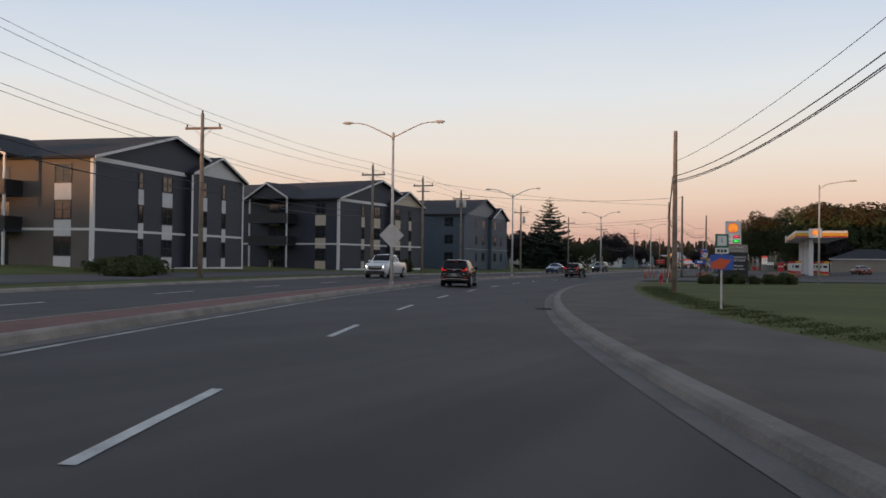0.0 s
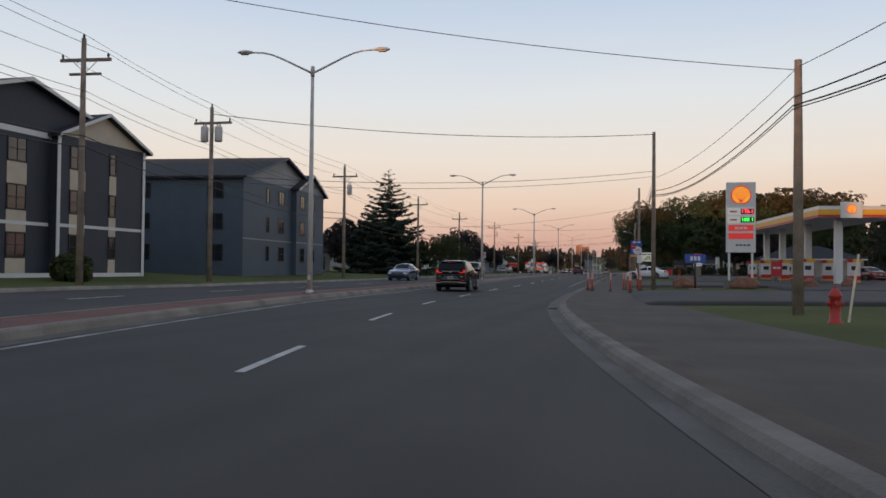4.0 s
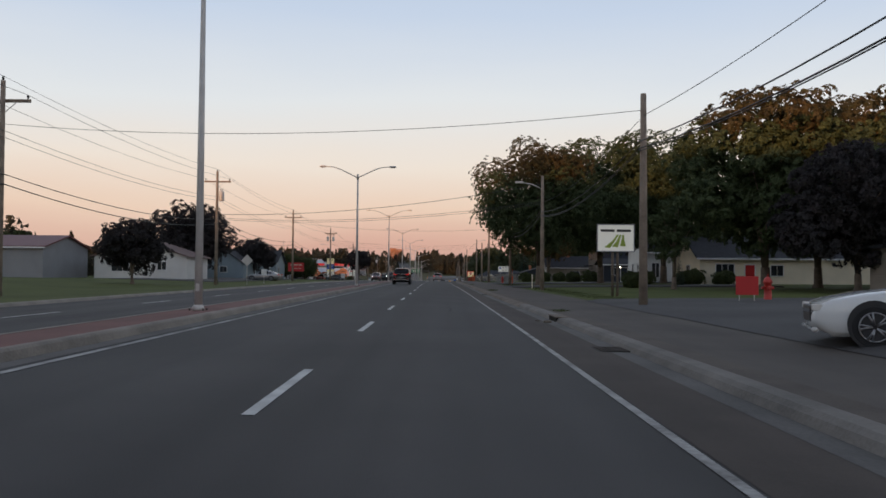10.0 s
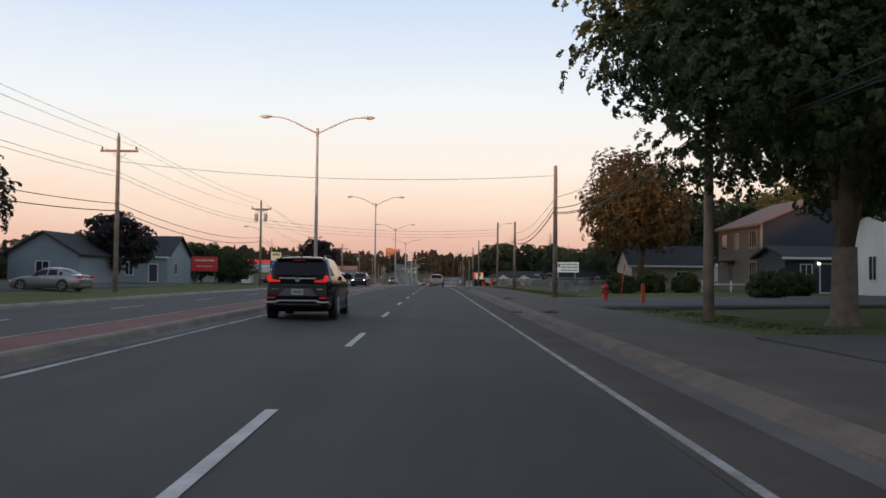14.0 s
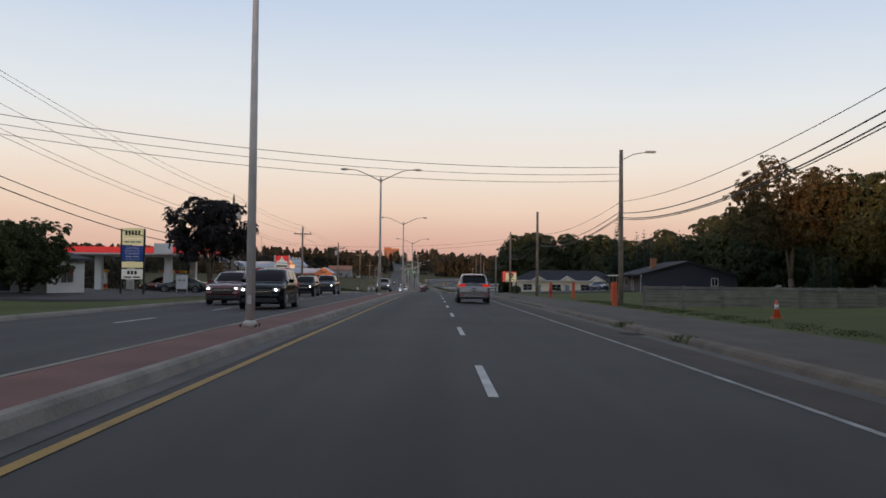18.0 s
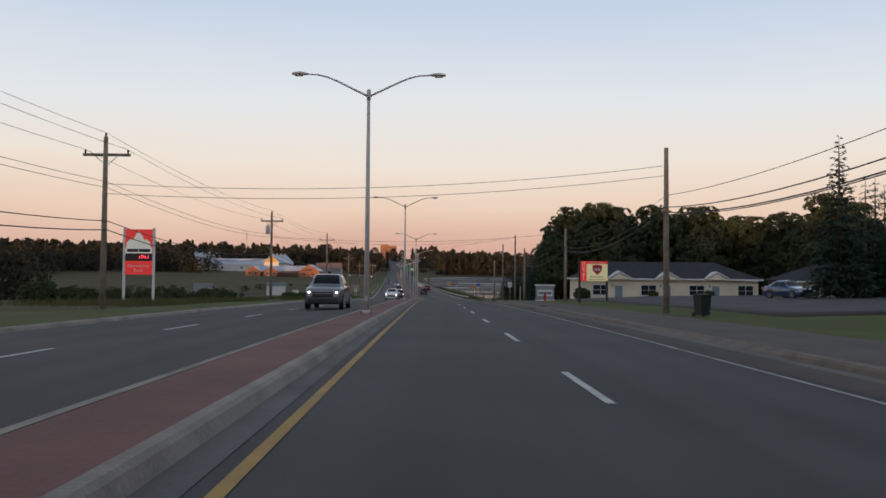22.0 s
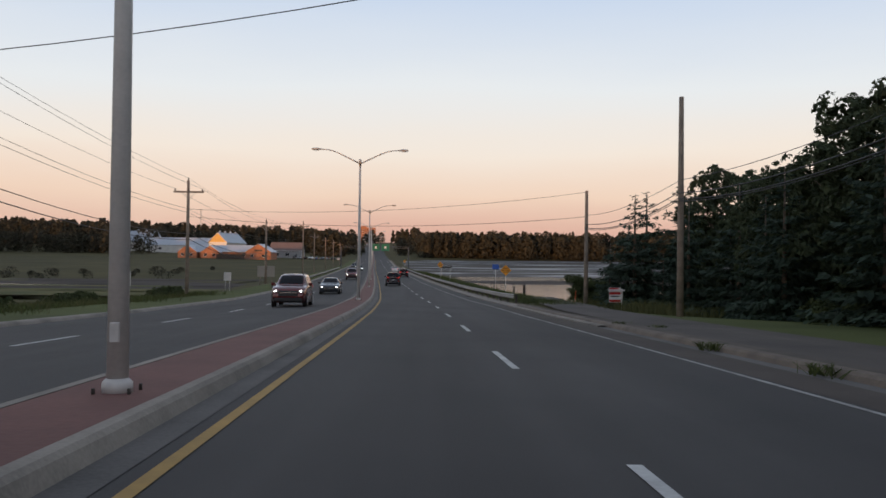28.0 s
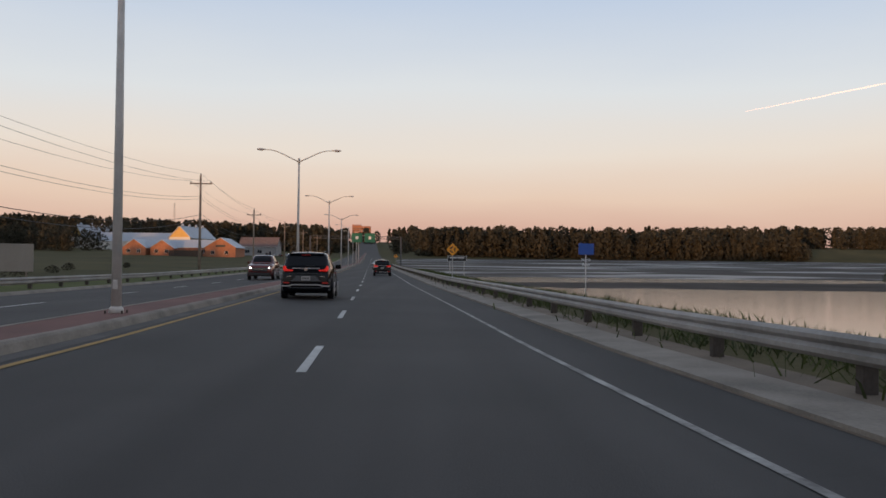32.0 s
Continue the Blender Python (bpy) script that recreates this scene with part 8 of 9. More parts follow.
M["bin_green"] = mat("bin_plastic", (0.012, 0.022, 0.018), 0.5, vary=0.1)
wheelie_bin(frame_at(541.0, 14.6, 20))

stub = thing("marker_post", "short weathered timber post on the bank", "post", frame_at(697.7, 15.2))
slab("post", -0.12, 0.12, -0.4, 1.45, -0.12, 0.12, "wood_pole", stub)
slab("cap", -0.14, 0.14, 1.45, 1.5, -0.14, 0.14, "wood_pole", stub)


# ---- vehicles ----
# side lines: (share of length from the nose, shoulder height, roof height, roof half-width share)
SHAPES = {
    "suv": ((0.0, 0.62, 0.62, 0.88), (0.015, 0.80, 0.80, 0.9), (0.05, 0.92, 0.93, 0.9), (0.14, 1.00, 1.03, 0.88), (0.25, 1.05, 1.09, 0.86), (0.29, 1.06, 1.14, 0.82), (0.36, 1.07, 1.42, 0.76), (0.42, 1.08, 1.60, 0.72),
            (0.50, 1.09, 1.67, 0.71), (0.65, 1.10, 1.69, 0.71), (0.80, 1.10, 1.67, 0.74), (0.90, 1.11, 1.63, 0.74), (0.925, 1.11, 1.56, 0.75), (0.972, 1.10, 1.15, 0.84), (0.985, 1.06, 1.10, 0.88), (0.995, 0.92, 0.93, 0.9), (1.0, 0.62, 0.64, 0.9)),
    "sedan": ((0.0, 0.55, 0.55, 0.86), (0.015, 0.68, 0.68, 0.88), (0.06, 0.76, 0.78, 0.88), (0.16, 0.84, 0.88, 0.86), (0.27, 0.90, 0.94, 0.84), (0.32, 0.91, 1.04, 0.78), (0.40, 0.92, 1.30, 0.70), (0.46, 0.93, 1.42, 0.66),
              (0.55, 0.94, 1.46, 0.65), (0.65, 0.95, 1.44, 0.65), (0.74, 0.96, 1.34, 0.66), (0.80, 0.97, 1.18, 0.72), (0.86, 0.98, 1.04, 0.80), (0.94, 0.97, 1.01, 0.84), (0.985, 0.93, 0.96, 0.86), (1.0, 0.70, 0.72, 0.88)),
    "pickup": ((0.0, 0.80, 0.80, 0.9), (0.012, 1.02, 1.02, 0.9), (0.05, 1.12, 1.15, 0.9), (0.14, 1.18, 1.22, 0.88), (0.22, 1.22, 1.26, 0.86), (0.245, 1.23, 1.34, 0.82), (0.29, 1.24, 1.66, 0.76), (0.34, 1.25, 1.86, 0.72),
               (0.40, 1.25, 1.92, 0.71), (0.50, 1.26, 1.91, 0.71), (0.575, 1.26, 1.86, 0.72), (0.60, 1.26, 1.60, 0.78), (0.61, 1.26, 1.28, 0.9), (0.80, 1.26, 1.27, 0.95), (0.985, 1.26, 1.27, 0.95), (1.0, 1.10, 1.12, 0.94)),
    "van": ((0.0, 0.62, 0.62, 0.88), (0.015, 0.82, 0.82, 0.9), (0.05, 0.94, 0.95, 0.9), (0.11, 1.00, 1.04, 0.88), (0.17, 1.04, 1.12, 0.85), (0.24, 1.06, 1.36, 0.78), (0.32, 1.07, 1.60, 0.74),
            (0.40, 1.08, 1.70, 0.73), (0.60, 1.08, 1.73, 0.73), (0.80, 1.09, 1.71, 0.73), (0.90, 1.10, 1.66, 0.73), (0.94, 1.10, 1.56, 0.75), (0.975, 1.10, 1.18, 0.82), (0.99, 1.05, 1.08, 0.86), (1.0, 0.80, 0.82, 0.9)),
}


def vehicle(label, kind, L, W, H, paint, lights, wheel=0.34, clear=0.22, category="car", rear="bar"):
    """lights: 'tail' brake lamps lit, 'head' headlamps lit, 'off'."""
    t = thing("car" if kind != "pickup" else "pickup_truck", label, category)
    sh = SHAPES[kind]
    kz = H / max(r[2] for r in sh)
    hw = W / 2
    ys = [0.5 * L - r[0] * L for r in sh]
    fr, rr = (0.185, 0.775) if kind != "pickup" else (0.165, 0.77)
    wy = (0.5 * L - fr * L, 0.5 * L - rr * L)

    def ring(r):
        f, zb, zr, rw = r
        zb, zr = zb * kz, zr * kz
        taper = 1.0 if 0.08 < f < 0.9 else 0.93 if 0.03 < f < 0.97 else 0.86
        w, lo = hw * taper, clear + (0.12 if f < 0.02 or f > 0.985 else 0.0)
        top = hw * rw * (taper if zr - zb < 0.2 else 1)
        low = lo + (zb - lo) * 0.42
        bulge = min(top, w * 0.97) if zr - zb < 0.12 else top
        return [(w * 0.90, lo), (w * 0.985, lo + 0.09), (w, low), (w * 0.985, zb - 0.08), (w * 0.955, zb), (bulge, zr - 0.05 if zr - zb > 0.1 else zr - 0.012), (bulge * 0.8, zr), (0.0, zr + 0.02)]

    rings = [ring(r) for r in sh]

    def at(f, k, u):
        """Point of the shell: share of length f, between outline points k and k+1."""
        i = min(len(sh) - 2, max(0, next((j for j in range(len(sh) - 1) if sh[j + 1][0] >= f), len(sh) - 2)))
        a = (f - sh[i][0]) / (sh[i + 1][0] - sh[i][0])
        p = [rings[i][q][c] * (1 - a) + rings[i + 1][q][c] * a for q in (k, k + 1) for c in (0, 1)]
        return p[0] * (1 - u) + p[2] * u, p[1] * (1 - u) + p[3] * u

    vs, fs, n = [], [], 15
    for y, rg in zip(ys, rings):
        for x, z in rg:
            vs.append((x, y, z))
        for x, z in reversed(rg[:-1]):
            vs.append((-x, y, z))
    for i in range(len(sh) - 1):
        for j in range(n - 1):
            a = i * n + j
            fs.append((a, a + 1, a + n + 1, a + n))
        fs.append((i * n + n - 1, i * n, (i + 1) * n, (i + 1) * n + n - 1))
    fs.append(tuple(range(n))[::-1])
    fs.append(tuple((len(sh) - 1) * n + j for j in range(n)))
    body = raw("body", vs, fs, paint, t, smooth=True)
    me = body.data
    bm = bmesh.new()
    bm.from_mesh(me)
    bmesh.ops.recalc_face_normals(bm, faces=bm.faces)
    bm.to_mesh(me)
    bm.free()

    def glaze(name, f0, f1, u0, u1, k=4, steps=6, lift=0.012):
        for sx in (-1, 1):
            v, q = [], []
            for i in range(steps + 1):
                f = f0 + (f1 - f0) * i / steps
                for u in (u0, u1):
                    x, z = at(f, k, u)
                    v.append((sx * (x + lift), 0.5 * L - f * L, z))
            for i in range(steps):
                b = 2 * i
                q.append((b, b + 1, b + 3, b + 2) if sx > 0 else (b, b + 2, b + 3, b + 1))
            raw(name, v, q, "car_glass", t)

    def screen(name, f0, f1, wide=0.9, off=0.014):
        """A curved glass laid on the shell's top between two shares of the length."""
        st, cols, v, q = 6, (-1.0, -0.86, -0.45, 0.0, 0.45, 0.86, 1.0), [], []

        def shell(f, c):
            b5, b6, b7 = at(f, 5, 0.0), at(f, 5, 1.0), at(f, 6, 1.0)
            x = abs(c) * b5[0] * (0.97 if wide > 0.85 else wide)
            if x > b6[0]:
                u = (x - b6[0]) / max(1e-6, b5[0] - b6[0])
                return math.copysign(x, c), b6[1] * (1 - u) + b5[1] * u
            return math.copysign(x, c), b7[1] * (1 - x / b6[0]) + b6[1] * (x / b6[0])
        za, zb = shell(f0, 0)[1], shell(f1, 0)[1]
        dy, dz = -(f1 - f0) * L, zb - za
        ln = math.hypot(dy, dz)
        ny, nz = (dz / ln, -dy / ln)
        if nz < 0:
            ny, nz = -ny, -nz
        for i in range(st + 1):
            f = f0 + (f1 - f0) * i / st
            for c in cols:
                x, z = shell(f, c * wide)
                v.append((x, 0.5 * L - f * L + ny * off, z + nz * off))
        n = len(cols)
        for i in range(st):
            for j in range(n - 1):
                b = n * i + j
                q.append((b, b + n, b + n + 1, b + 1))
        raw(name, v, q, "car_glass", t, smooth=True)

    if kind == "pickup":
        glaze("side_window", 0.295, 0.42, 0.12, 0.86)
        glaze("side_window", 0.435, 0.565, 0.12, 0.86)
        screen("windscreen", 0.25, 0.345)
        screen("rear_window", 0.58, 0.605)
        slab("bed", -hw * 0.8, hw * 0.8, 0.8 * kz, 1.285 * kz, 0.5 * L - 0.975 * L, 0.5 * L - 0.62 * L, "plastic", t)
    else:
        a, b, c = {"suv": (0.345, 0.52, 0.69), "sedan": (0.37, 0.55, 0.70), "van": (0.235, 0.45, 0.68)}[kind]
        glaze("side_window", a, b - 0.01, 0.10, 0.86)
        glaze("side_window", b + 0.012, c - 0.008, 0.10, 0.86)
        if kind != "sedan":
            glaze("side_window", c + 0.012, 0.875, 0.14, 0.82)
            screen("rear_window", 0.926, 0.970, 0.98, 0.02)
            screen("windscreen", 0.295 if kind == "suv" else 0.18, 0.41 if kind == "suv" else 0.315)
        else:
            glaze("side_window", c + 0.008, 0.765, 0.12, 0.7)
            screen("rear_window", 0.69, 0.85)
            screen("windscreen", 0.325, 0.45)
    # wheels
    for sx in (-1, 1):
        for y in wy:
            bm = bmesh.new()
            bmesh.ops.create_cone(bm, cap_ends=True, segments=28, radius1=wheel * 1.17, radius2=wheel * 1.17, depth=0.03)
            arch = part("wheel_arch", bm, "plastic", t)
            arch.matrix_local = pose(sx * (hw - 0.012), y, wheel + 0.03, 0, 90, 0)
            e = new("wheel")
            e.parent = t
            e.matrix_local = pose(sx * (hw - 0.10), y, wheel)
            bm = bmesh.new()
            tube(bm, [(-0.11, 0, 0), (-0.10, 0, 0), (0.09, 0, 0), (0.115, 0, 0)], [wheel * 0.93, wheel, wheel, wheel * 0.94], 28)
            part("tyre", bm, "tyre", e)
            bm = bmesh.new()
            x0 = sx * 0.116
            tube(bm, [(x0, 0, 0), (x0 + sx * 0.004, 0, 0)], [wheel * 0.70, wheel * 0.70], 24)
            part("rim_dish", bm, "plastic", e)
            bm = bmesh.new()
            for k in range(5):
                q = k * 1.2566
                for o in (-0.16, 0.16):
                    tube(bm, [(x0 + sx * 0.012, math.cos(q) * wheel * 0.1, math.sin(q) * wheel * 0.1), (x0 + sx * 0.010, math.cos(q + o) * wheel * 0.67, math.sin(q + o) * wheel * 0.67)], wheel * 0.05, 4)
            for k in range(24):
                q, q2 = k * 0.2618, (k + 1) * 0.2618
                tube(bm, [(x0 + sx * 0.01, math.cos(q) * wheel * 0.68, math.sin(q) * wheel * 0.68), (x0 + sx * 0.01, math.cos(q2) * wheel * 0.68, math.sin(q2) * wheel * 0.68)], wheel * 0.035, 4, cap=False)
            part("rim", bm, "rim", e)
    # rear
    yr = -0.5 * L
    lit = "tail" if lights == "tail" else "tail_dim"
    zt = (1.0 if kind in ("suv", "van") else 0.84 if kind == "sedan" else 1.02) * kz
    for sx in (-1, 1):
        if kind == "pickup":
            slab("tail_lamp", sx * hw * 0.8 - 0.07, sx * hw * 0.8 + 0.05, zt - 0.2, zt + 0.14, yr - 0.03, yr + 0.01, lit, t, bev=0.01)
        elif rear == "hook":
            bm = bmesh.new()
            prism(bm, [(sx * hw * u, zt + v) for u, v in ((0.855, 0.12), (0.84, 0.17), (0.79, 0.185), (0.755, 0.15), (0.735, 0.085), (0.70, 0.062), (0.50, 0.05), (0.475, 0.02), (0.50, 0.0), (0.78, -0.005), (0.83, 0.02), (0.855, 0.06))], 0.15)
            part("tail_lamp", bm, lit, t).location.y = yr - 0.03
            slab("dark_lens", min(sx * hw * 0.53, sx * hw * 0.76), max(sx * hw * 0.53, sx * hw * 0.76), zt + 0.02, zt + 0.032, yr - 0.034, yr - 0.02, "tail_dim", t)
        else:
            bm = bmesh.new()
            prism(bm, [(sx * hw * u, zt + v) for u, v in ((0.93, 0.08), (0.90, 0.105), (0.54, 0.095), (0.485, 0.06), (0.50, 0.02), (0.56, -0.045), (0.92, -0.05), (0.94, 0.0))], 0.17)
            part("tail_lamp", bm, lit, t).location.y = yr - 0.03
            bm = bmesh.new()
            prism(bm, [(sx * hw * u, zt + v) for u, v in ((0.92, -0.054), (0.565, -0.05), (0.61, -0.095), (0.90, -0.10))], 0.15)
            part("clear_lens", bm, "head_dim", t).location.y = yr - 0.026
            slab("lamp_divider", min(sx * hw * 0.70, sx * hw * 0.715), max(sx * hw * 0.70, sx * hw * 0.715), zt - 0.045, zt + 0.09, yr - 0.036, yr - 0.02, "tail_dim", t)
        slab("reflector", min(sx * hw * 0.62, sx * hw * 0.84), max(sx * hw * 0.62, sx * hw * 0.84), *((0.565, 0.61) if rear == "hook" else (0.46, 0.52)), yr - 0.02, yr + 0.06, "tail_dim", t)
    slab("rear_bumper", -hw * 0.86, hw * 0.86, clear + 0.10, 0.60, yr - 0.012, yr + 0.12, paint, t, bev=0.03)
    slab("bumper_strip", -hw * 0.66, hw * 0.66, 0.40, 0.435, yr - 0.022, yr - 0.008, "plastic" if rear == "hook" else "silver_trim", t)
    low = 0.10 if rear == "hook" else 0.0
    if rear == "hook":
        bm = bmesh.new()
        prism(bm, [(-hw * 0.36, zt - 0.17), (hw * 0.36, zt - 0.17), (hw * 0.56, zt - 0.36), (-hw * 0.56, zt - 0.36)], 0.02)
        part("plate_panel", bm, "trim_grey", t).location.y = yr - 0.024
        bm = bmesh.new()
        prism(bm, [(-hw * 0.90, 0.50), (-hw * 0.62, 0.50), (-hw * 0.54, 0.535), (hw * 0.54, 0.535), (hw * 0.62, 0.50), (hw * 0.90, 0.50), (hw * 0.90, 0.455), (hw * 0.60, 0.455), (hw * 0.52, 0.50), (-hw * 0.52, 0.50), (-hw * 0.60, 0.455), (-hw * 0.90, 0.455)], 0.03)
        part("bumper_trim", bm, "silver_trim", t, "satin silver strip across the bumper").location.y = yr - 0.035
        slab("tailgate_panel", -hw * 0.5, hw * 0.5, zt - 0.02, zt + 0.075, yr - 0.012, yr + 0.02, "car_glass", t)
        slab("tailgate_crease", -hw * 0.62, hw * 0.62, zt - 0.10, zt - 0.075, yr - 0.022, yr + 0.02, "silver_trim" if lights == "off" else "plastic", t)
        bm = bmesh.new()
        tube(bm, [(0, yr - 0.03, zt + 0.06), (0, yr - 0.005, zt + 0.06)], [0.06, 0.065], 16)
        part("emblem", bm, "chrome", t)
        for u in (-0.72, 0.55):
            slab("badge", u * hw, u * hw + 0.16, zt - 0.20, zt - 0.17, yr - 0.016, yr, "chrome", t)
    slab("number_plate", -0.155, 0.155, zt - 0.23 - low, zt - 0.08 - low, yr - 0.04, yr - 0.022, "plate", t)
    bars(t, -0.12, 0.12, zt - 0.155 - low, 0.07, yr - 0.042, "trim_grey", 5, 0.015)
    slab("garnish", -hw * 0.52, hw * 0.52, zt + 0.085, zt + 0.115, yr - 0.012, yr + 0.05, "silver_trim", t)
    if rear == "bar" and kind == "suv":
        slab("lower_valance", -hw * 0.55, hw * 0.55, clear + 0.02, 0.42, yr - 0.03, yr + 0.10, "plastic", t, bev=0.02)
        slab("handle_recess", -0.14, 0.14, zt - 0.30, zt - 0.26, yr - 0.018, yr, "plastic", t)
    if kind in ("suv", "van"):
        bm = bmesh.new()
        prism(bm, [(-0.07, 0.0), (0.06, 0.0), (0.055, 0.06), (0.02, 0.055)], 0.03, "x")
        part("aerial_fin", bm, paint, t).location = (-0.015, 0.5 * L - 0.86 * L, 1.648 * kz)
    if kind == "suv":
        slab("spoiler", -hw * 0.66, hw * 0.66, 1.585 * kz, 1.625 * kz, 0.5 * L - 0.945 * L, 0.5 * L - 0.90 * L, paint, t, bev=0.012)
        slab("brake_lamp", -0.16, 0.16, 1.565 * kz, 1.58 * kz, 0.5 * L - 0.947 * L, 0.5 * L - 0.93 * L, "tail_dim", t)
        slab("rear_wiper", -0.02, 0.30, 1.17 * kz, 1.19 * kz, 0.5 * L - 0.984 * L, 0.5 * L - 0.97 * L, "plastic", t)
        slab("tailgate_seam", -hw * 0.8, hw * 0.8, 0.64, 0.655, yr - 0.006, yr + 0.02, "plastic", t)
        for sx in (-1, 1) if rear != "hook" else ():
            bm = bmesh.new()
            tube(bm, [(sx * hw * 0.55, yr - 0.02, clear + 0.1), (sx * hw * 0.55, yr + 0.2, clear + 0.1)], 0.04, 10)
            part("exhaust", bm, "chrome", t)
    # front
    yf = 0.5 * L
    zh = (0.80 if kind in ("suv", "van") else 0.64 if kind == "sedan" else 0.92) * kz
    hl = "head" if lights == "head" else "head_dim"
    slab("grille", -hw * 0.55, hw * 0.55, zh - 0.26, zh + 0.02, yf - 0.07, yf + 0.02, "plastic", t, bev=0.02)
    slab("grille_bar", -hw * 0.5, hw * 0.5, zh - 0.10, zh - 0.05, yf + 0.012, yf + 0.03, "chrome", t)
    slab("front_bumper", -hw * 0.8, hw * 0.8, clear + 0.06, zh - 0.32, yf - 0.10, yf + 0.016, "plastic" if kind != "sedan" else paint, t, bev=0.03)
    for sx in (-1, 1):
        slab("headlamp", min(sx * hw * 0.58, sx * hw * 0.86), max(sx * hw * 0.58, sx * hw * 0.86), zh - 0.06, zh + 0.05, yf - 0.16, yf + 0.004, "head_dim", t, bev=0.015)
        bm = bmesh.new()
        tube(bm, [(sx * hw * 0.72, yf - 0.02, zh), (sx * hw * 0.72, yf + 0.01, zh)], 0.05, 12)
        part("lamp_bulb", bm, hl, t)
        fz = {"suv": 0.335, "van": 0.25, "sedan": 0.36, "pickup": 0.29}[kind]
        mx, mz = at(fz, 4, 0.12)
        m_ = slab("wing_mirror", min(sx * (mx + 0.03), sx * (mx + 0.25)), max(sx * (mx + 0.03), sx * (mx + 0.25)), mz - 0.02, mz + 0.14, 0.5 * L - fz * L - 0.12, 0.5 * L - fz * L, paint, t, bev=0.03)
        for f in ((0.49, 0.66) if kind != "pickup" else (0.41, 0.55)):
            hx, hz = at(f, 3, 0.1)
            slab("door_handle", min(sx * (hx + 0.004), sx * (hx + 0.035)), max(sx * (hx + 0.004), sx * (hx + 0.035)), hz - 0.035, hz, 0.5 * L - f * L - 0.1, 0.5 * L - f * L + 0.1, "chrome", t)
        slab("sill", min(sx * (hw * 0.93), sx * (hw * 1.004)), max(sx * (hw * 0.93), sx * (hw * 1.004)), clear, clear + 0.12, wy[1] + wheel * 1.2, wy[0] - wheel * 1.2, "plastic", t)
        if kind in ("suv", "van"):
            bm = bmesh.new()
            tube(bm, [(sx * hw * 0.62, 0.5 * L - 0.45 * L, H - 0.02), (sx * hw * 0.62, 0.5 * L - 0.5 * L, H + 0.03), (sx * hw * 0.62, 0.5 * L - 0.8 * L, H + 0.02), (sx * hw * 0.62, 0.5 * L - 0.86 * L, H - 0.05)], 0.018, 5)
            part("roof_rail", bm, "plastic", t)
    return t


def park(t, s, d, turn=0.0):
    h0, h1 = P(s - 1.3, d), P(s + 1.3, d)
    t.matrix_world = frame_at(s, d, turn) @ pose(0, 0, 0.012, math.degrees(math.atan2(h1.z - h0.z, 2.6)) * (1 if abs(turn) < 90 else -1), 0, 0)
    return t


park(vehicle("black compact sport utility car with glowing red tail lamps", "suv", 4.6, 1.855, 1.69, "car_black", "tail", 0.35, rear="hook"), 206.7, 2.8, 2.4)
park(vehicle("black compact sport utility car with glowing red tail lamps", "suv", 4.6, 1.855, 1.69, "car_black", "tail", 0.35, rear="hook"), 257.6, 3.0, 1.5)
park(vehicle("black compact sport utility car with red tail lamps lit", "suv", 4.6, 1.855, 1.69, "car_black", "tail", 0.35, rear="hook"), 391.0, 2.45)
park(vehicle("silver grey sport utility car with lit brake lamps", "suv", 4.82, 1.94, 1.76, "car_silver", "tail", 0.385, 0.25), 484.6, 6.25)
park(vehicle("white pickup truck with bright headlamps", "pickup", 5.8, 2.03, 1.95, "car_white", "head", 0.40, 0.28, "pickup truck"), 221.5, -6.6, 180)
park(vehicle("dark sport utility car with lit headlamps", "suv", 4.6, 1.86, 1.7, "car_grey", "head", 0.35), 296.5, -3.3, 180)
park(vehicle("dark blue sedan coming the other way", "sedan", 4.65, 1.8, 1.45, "car_blue", "off", 0.325, 0.17), 281.0, -6.6, 180)
park(vehicle("white sedan waiting at the drive", "sedan", 4.87, 1.83, 1.48, "car_white", "off", 0.345, 0.17), 317.0, 14.9, 72)
park(vehicle("dark red minivan with dim headlamps", "suv", 4.9, 1.88, 1.72, "car_red", "head", 0.35), 476.5, -6.6, 180)
park(vehicle("black sport utility car with bright headlamps", "suv", 4.65, 1.84, 1.7, "car_black", "head", 0.36), 469.0, -3.2, 180)
park(vehicle("black compact sport utility car with small lit headlamps", "suv", 4.5, 1.82, 1.66, "car_black", "head", 0.345), 500.8, -6.6, 180)
park(vehicle("dark pickup truck with orange-white headlamps", "pickup", 5.6, 1.98, 1.85, "car_grey", "head", 0.39, 0.28, "pickup truck"), 514.5, -6.6, 180)
park(vehicle("pale silver pickup truck with glowing headlamps", "pickup", 5.6, 1.98, 1.88, "car_silver", "head", 0.39, 0.28, "pickup truck"), 549.6, -3.2, 180)
park(vehicle("white hatchback with one lit headlamp", "sedan", 4.47, 1.82, 1.45, "car_white", "head", 0.33, 0.16), 617.5, -3.2, 180)
park(vehicle("rust red square sport utility car with lit headlamps", "suv", 4.3, 1.8, 1.72, "car_red", "head", 0.35), 657.0, -3.3, 180)
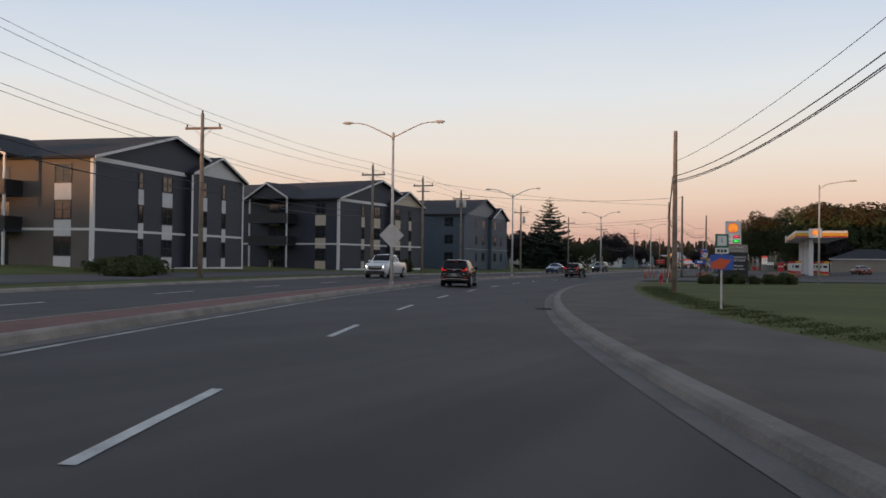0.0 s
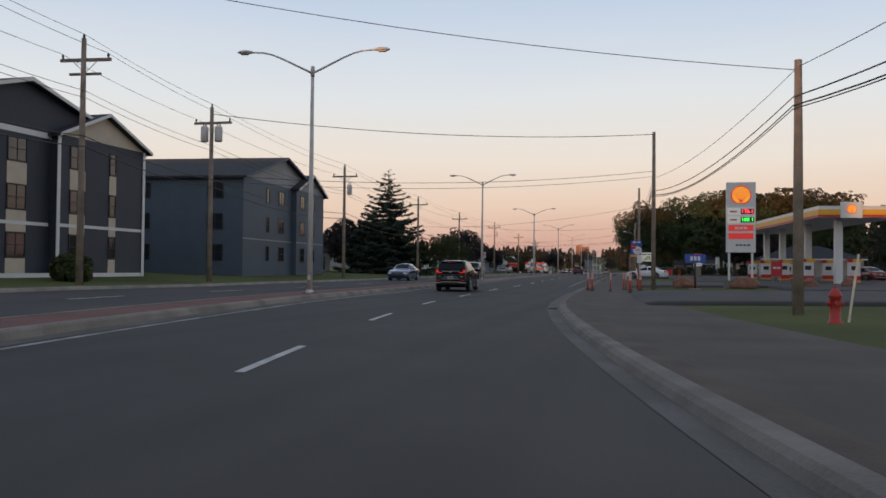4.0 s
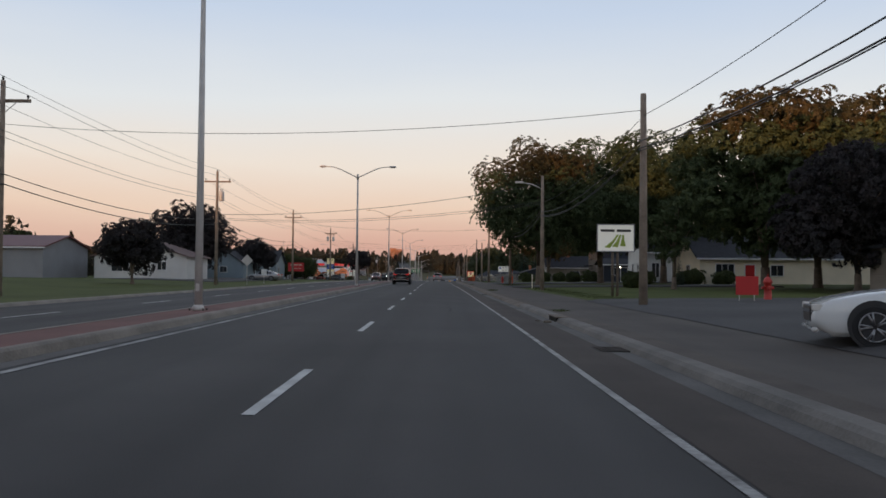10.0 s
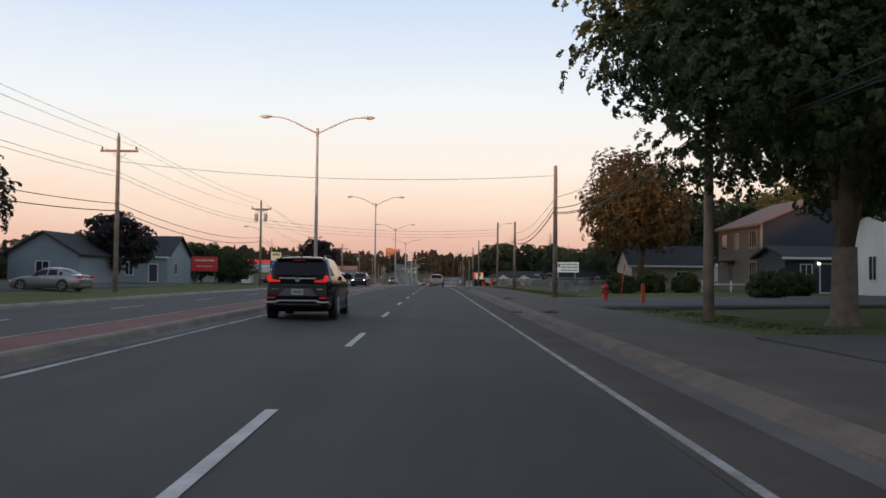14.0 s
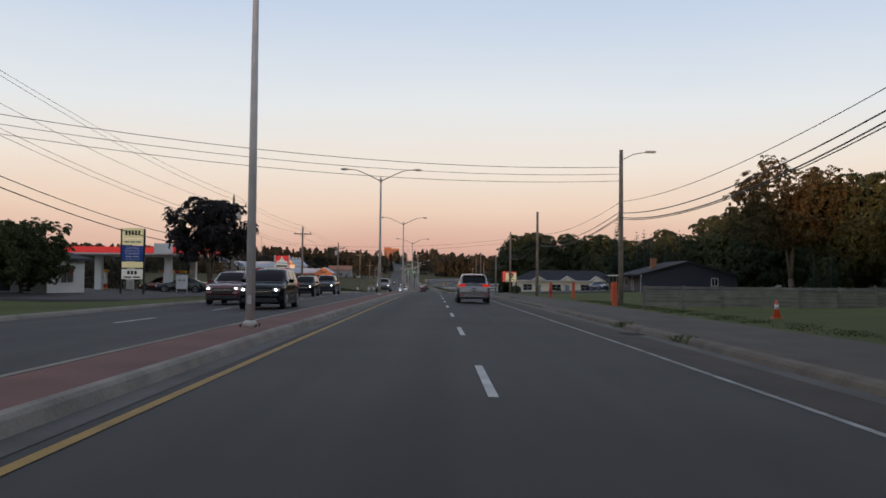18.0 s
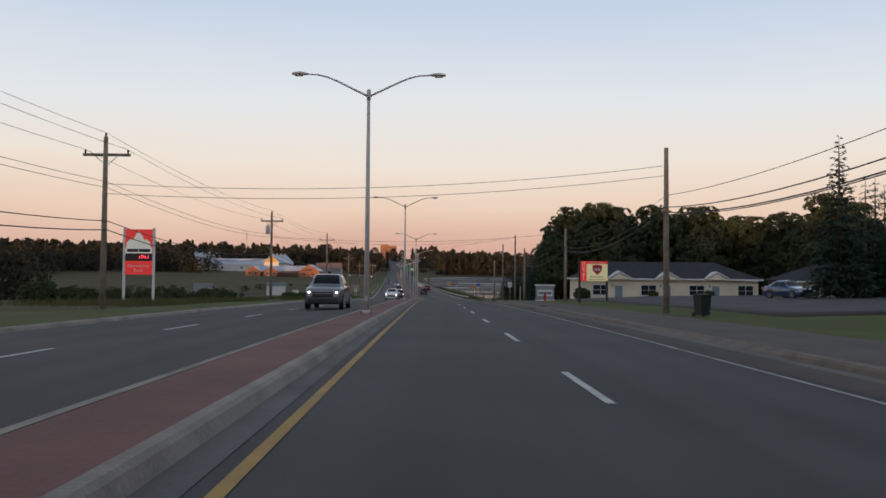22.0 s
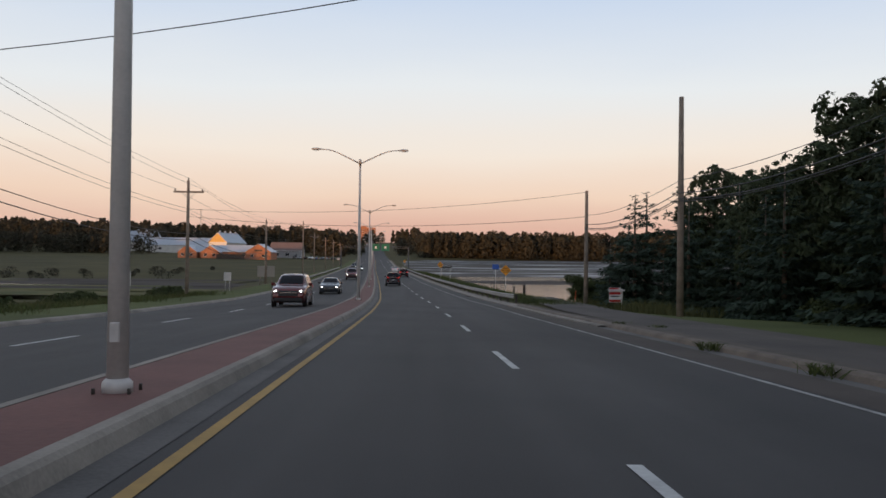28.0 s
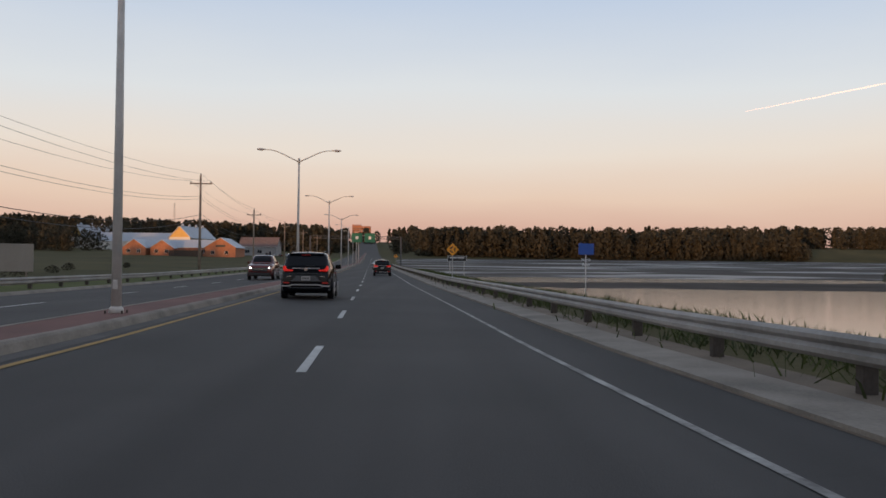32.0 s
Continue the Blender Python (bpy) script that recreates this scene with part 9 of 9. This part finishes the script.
park(vehicle("dark grey sedan with a lit headlamp", "sedan", 4.6, 1.8, 1.42, "car_grey", "head", 0.325, 0.16), 686.6, -3.25, 180)
park(vehicle("dark pickup truck with bright headlamps", "pickup", 5.6, 1.98, 1.88, "car_red", "head", 0.39, 0.28, "pickup truck"), 752.0, -3.2, 180)
park(vehicle("black compact sport utility car with lit red tail lamps", "suv", 4.6, 1.855, 1.69, "car_black", "tail", 0.35, rear="hook"), 718.0, 2.9)
park(vehicle("black sport utility car far ahead with red lamps", "suv", 4.6, 1.85, 1.68, "car_black", "tail", 0.35), 775.0, 6.3)
park(vehicle("white sedan far ahead", "sedan", 4.6, 1.8, 1.45, "car_white", "tail", 0.33, 0.16), 838.0, 6.3)
park(vehicle("pale car far off with bright headlamps", "sedan", 4.6, 1.8, 1.45, "car_silver", "head", 0.33, 0.16), 842.0, -3.2, 180)
park(vehicle("dark car far off with bright headlamps", "suv", 4.6, 1.85, 1.68, "car_grey", "head", 0.35), 905.0, -6.4, 180)
# parked cars
park(vehicle("silver sedan parked on a grass lot", "sedan", 4.7, 1.82, 1.45, "car_silver", "off", 0.33, 0.17), 419.0, -18.0, 82)
park(vehicle("blue hatchback parked by the motel office", "sedan", 4.2, 1.8, 1.5, "car_blue", "off", 0.33, 0.17), 571.0, 31.5, 200)
park(vehicle("red car parked behind the fuel station", "sedan", 4.4, 1.8, 1.45, "car_red", "off", 0.33, 0.17), 302.0, 36.0, 20)
park(vehicle("dark sedan parked beside the gas station", "sedan", 4.6, 1.8, 1.45, "car_green", "off", 0.33, 0.17), 510.0, -19.5, 100)
park(vehicle("red hatchback parked beside the gas station", "sedan", 4.2, 1.75, 1.45, "car_red", "off", 0.32, 0.17), 518.0, -24.0, 80)
for k in range(9):
    cr = ("car_grey", "car_silver", "car_black", "car_white", "car_blue")[k % 5]
    c_ = vehicle("parked car in the shop lot", "sedan" if k % 3 else "suv", 4.5, 1.8, 1.45 if k % 3 else 1.68, cr, "off", 0.33, 0.17)
    c_.matrix_world = stand(-76 + 3.1 * k, 724 + 1.5 * (k % 2), 10 + 160 * (k % 2))
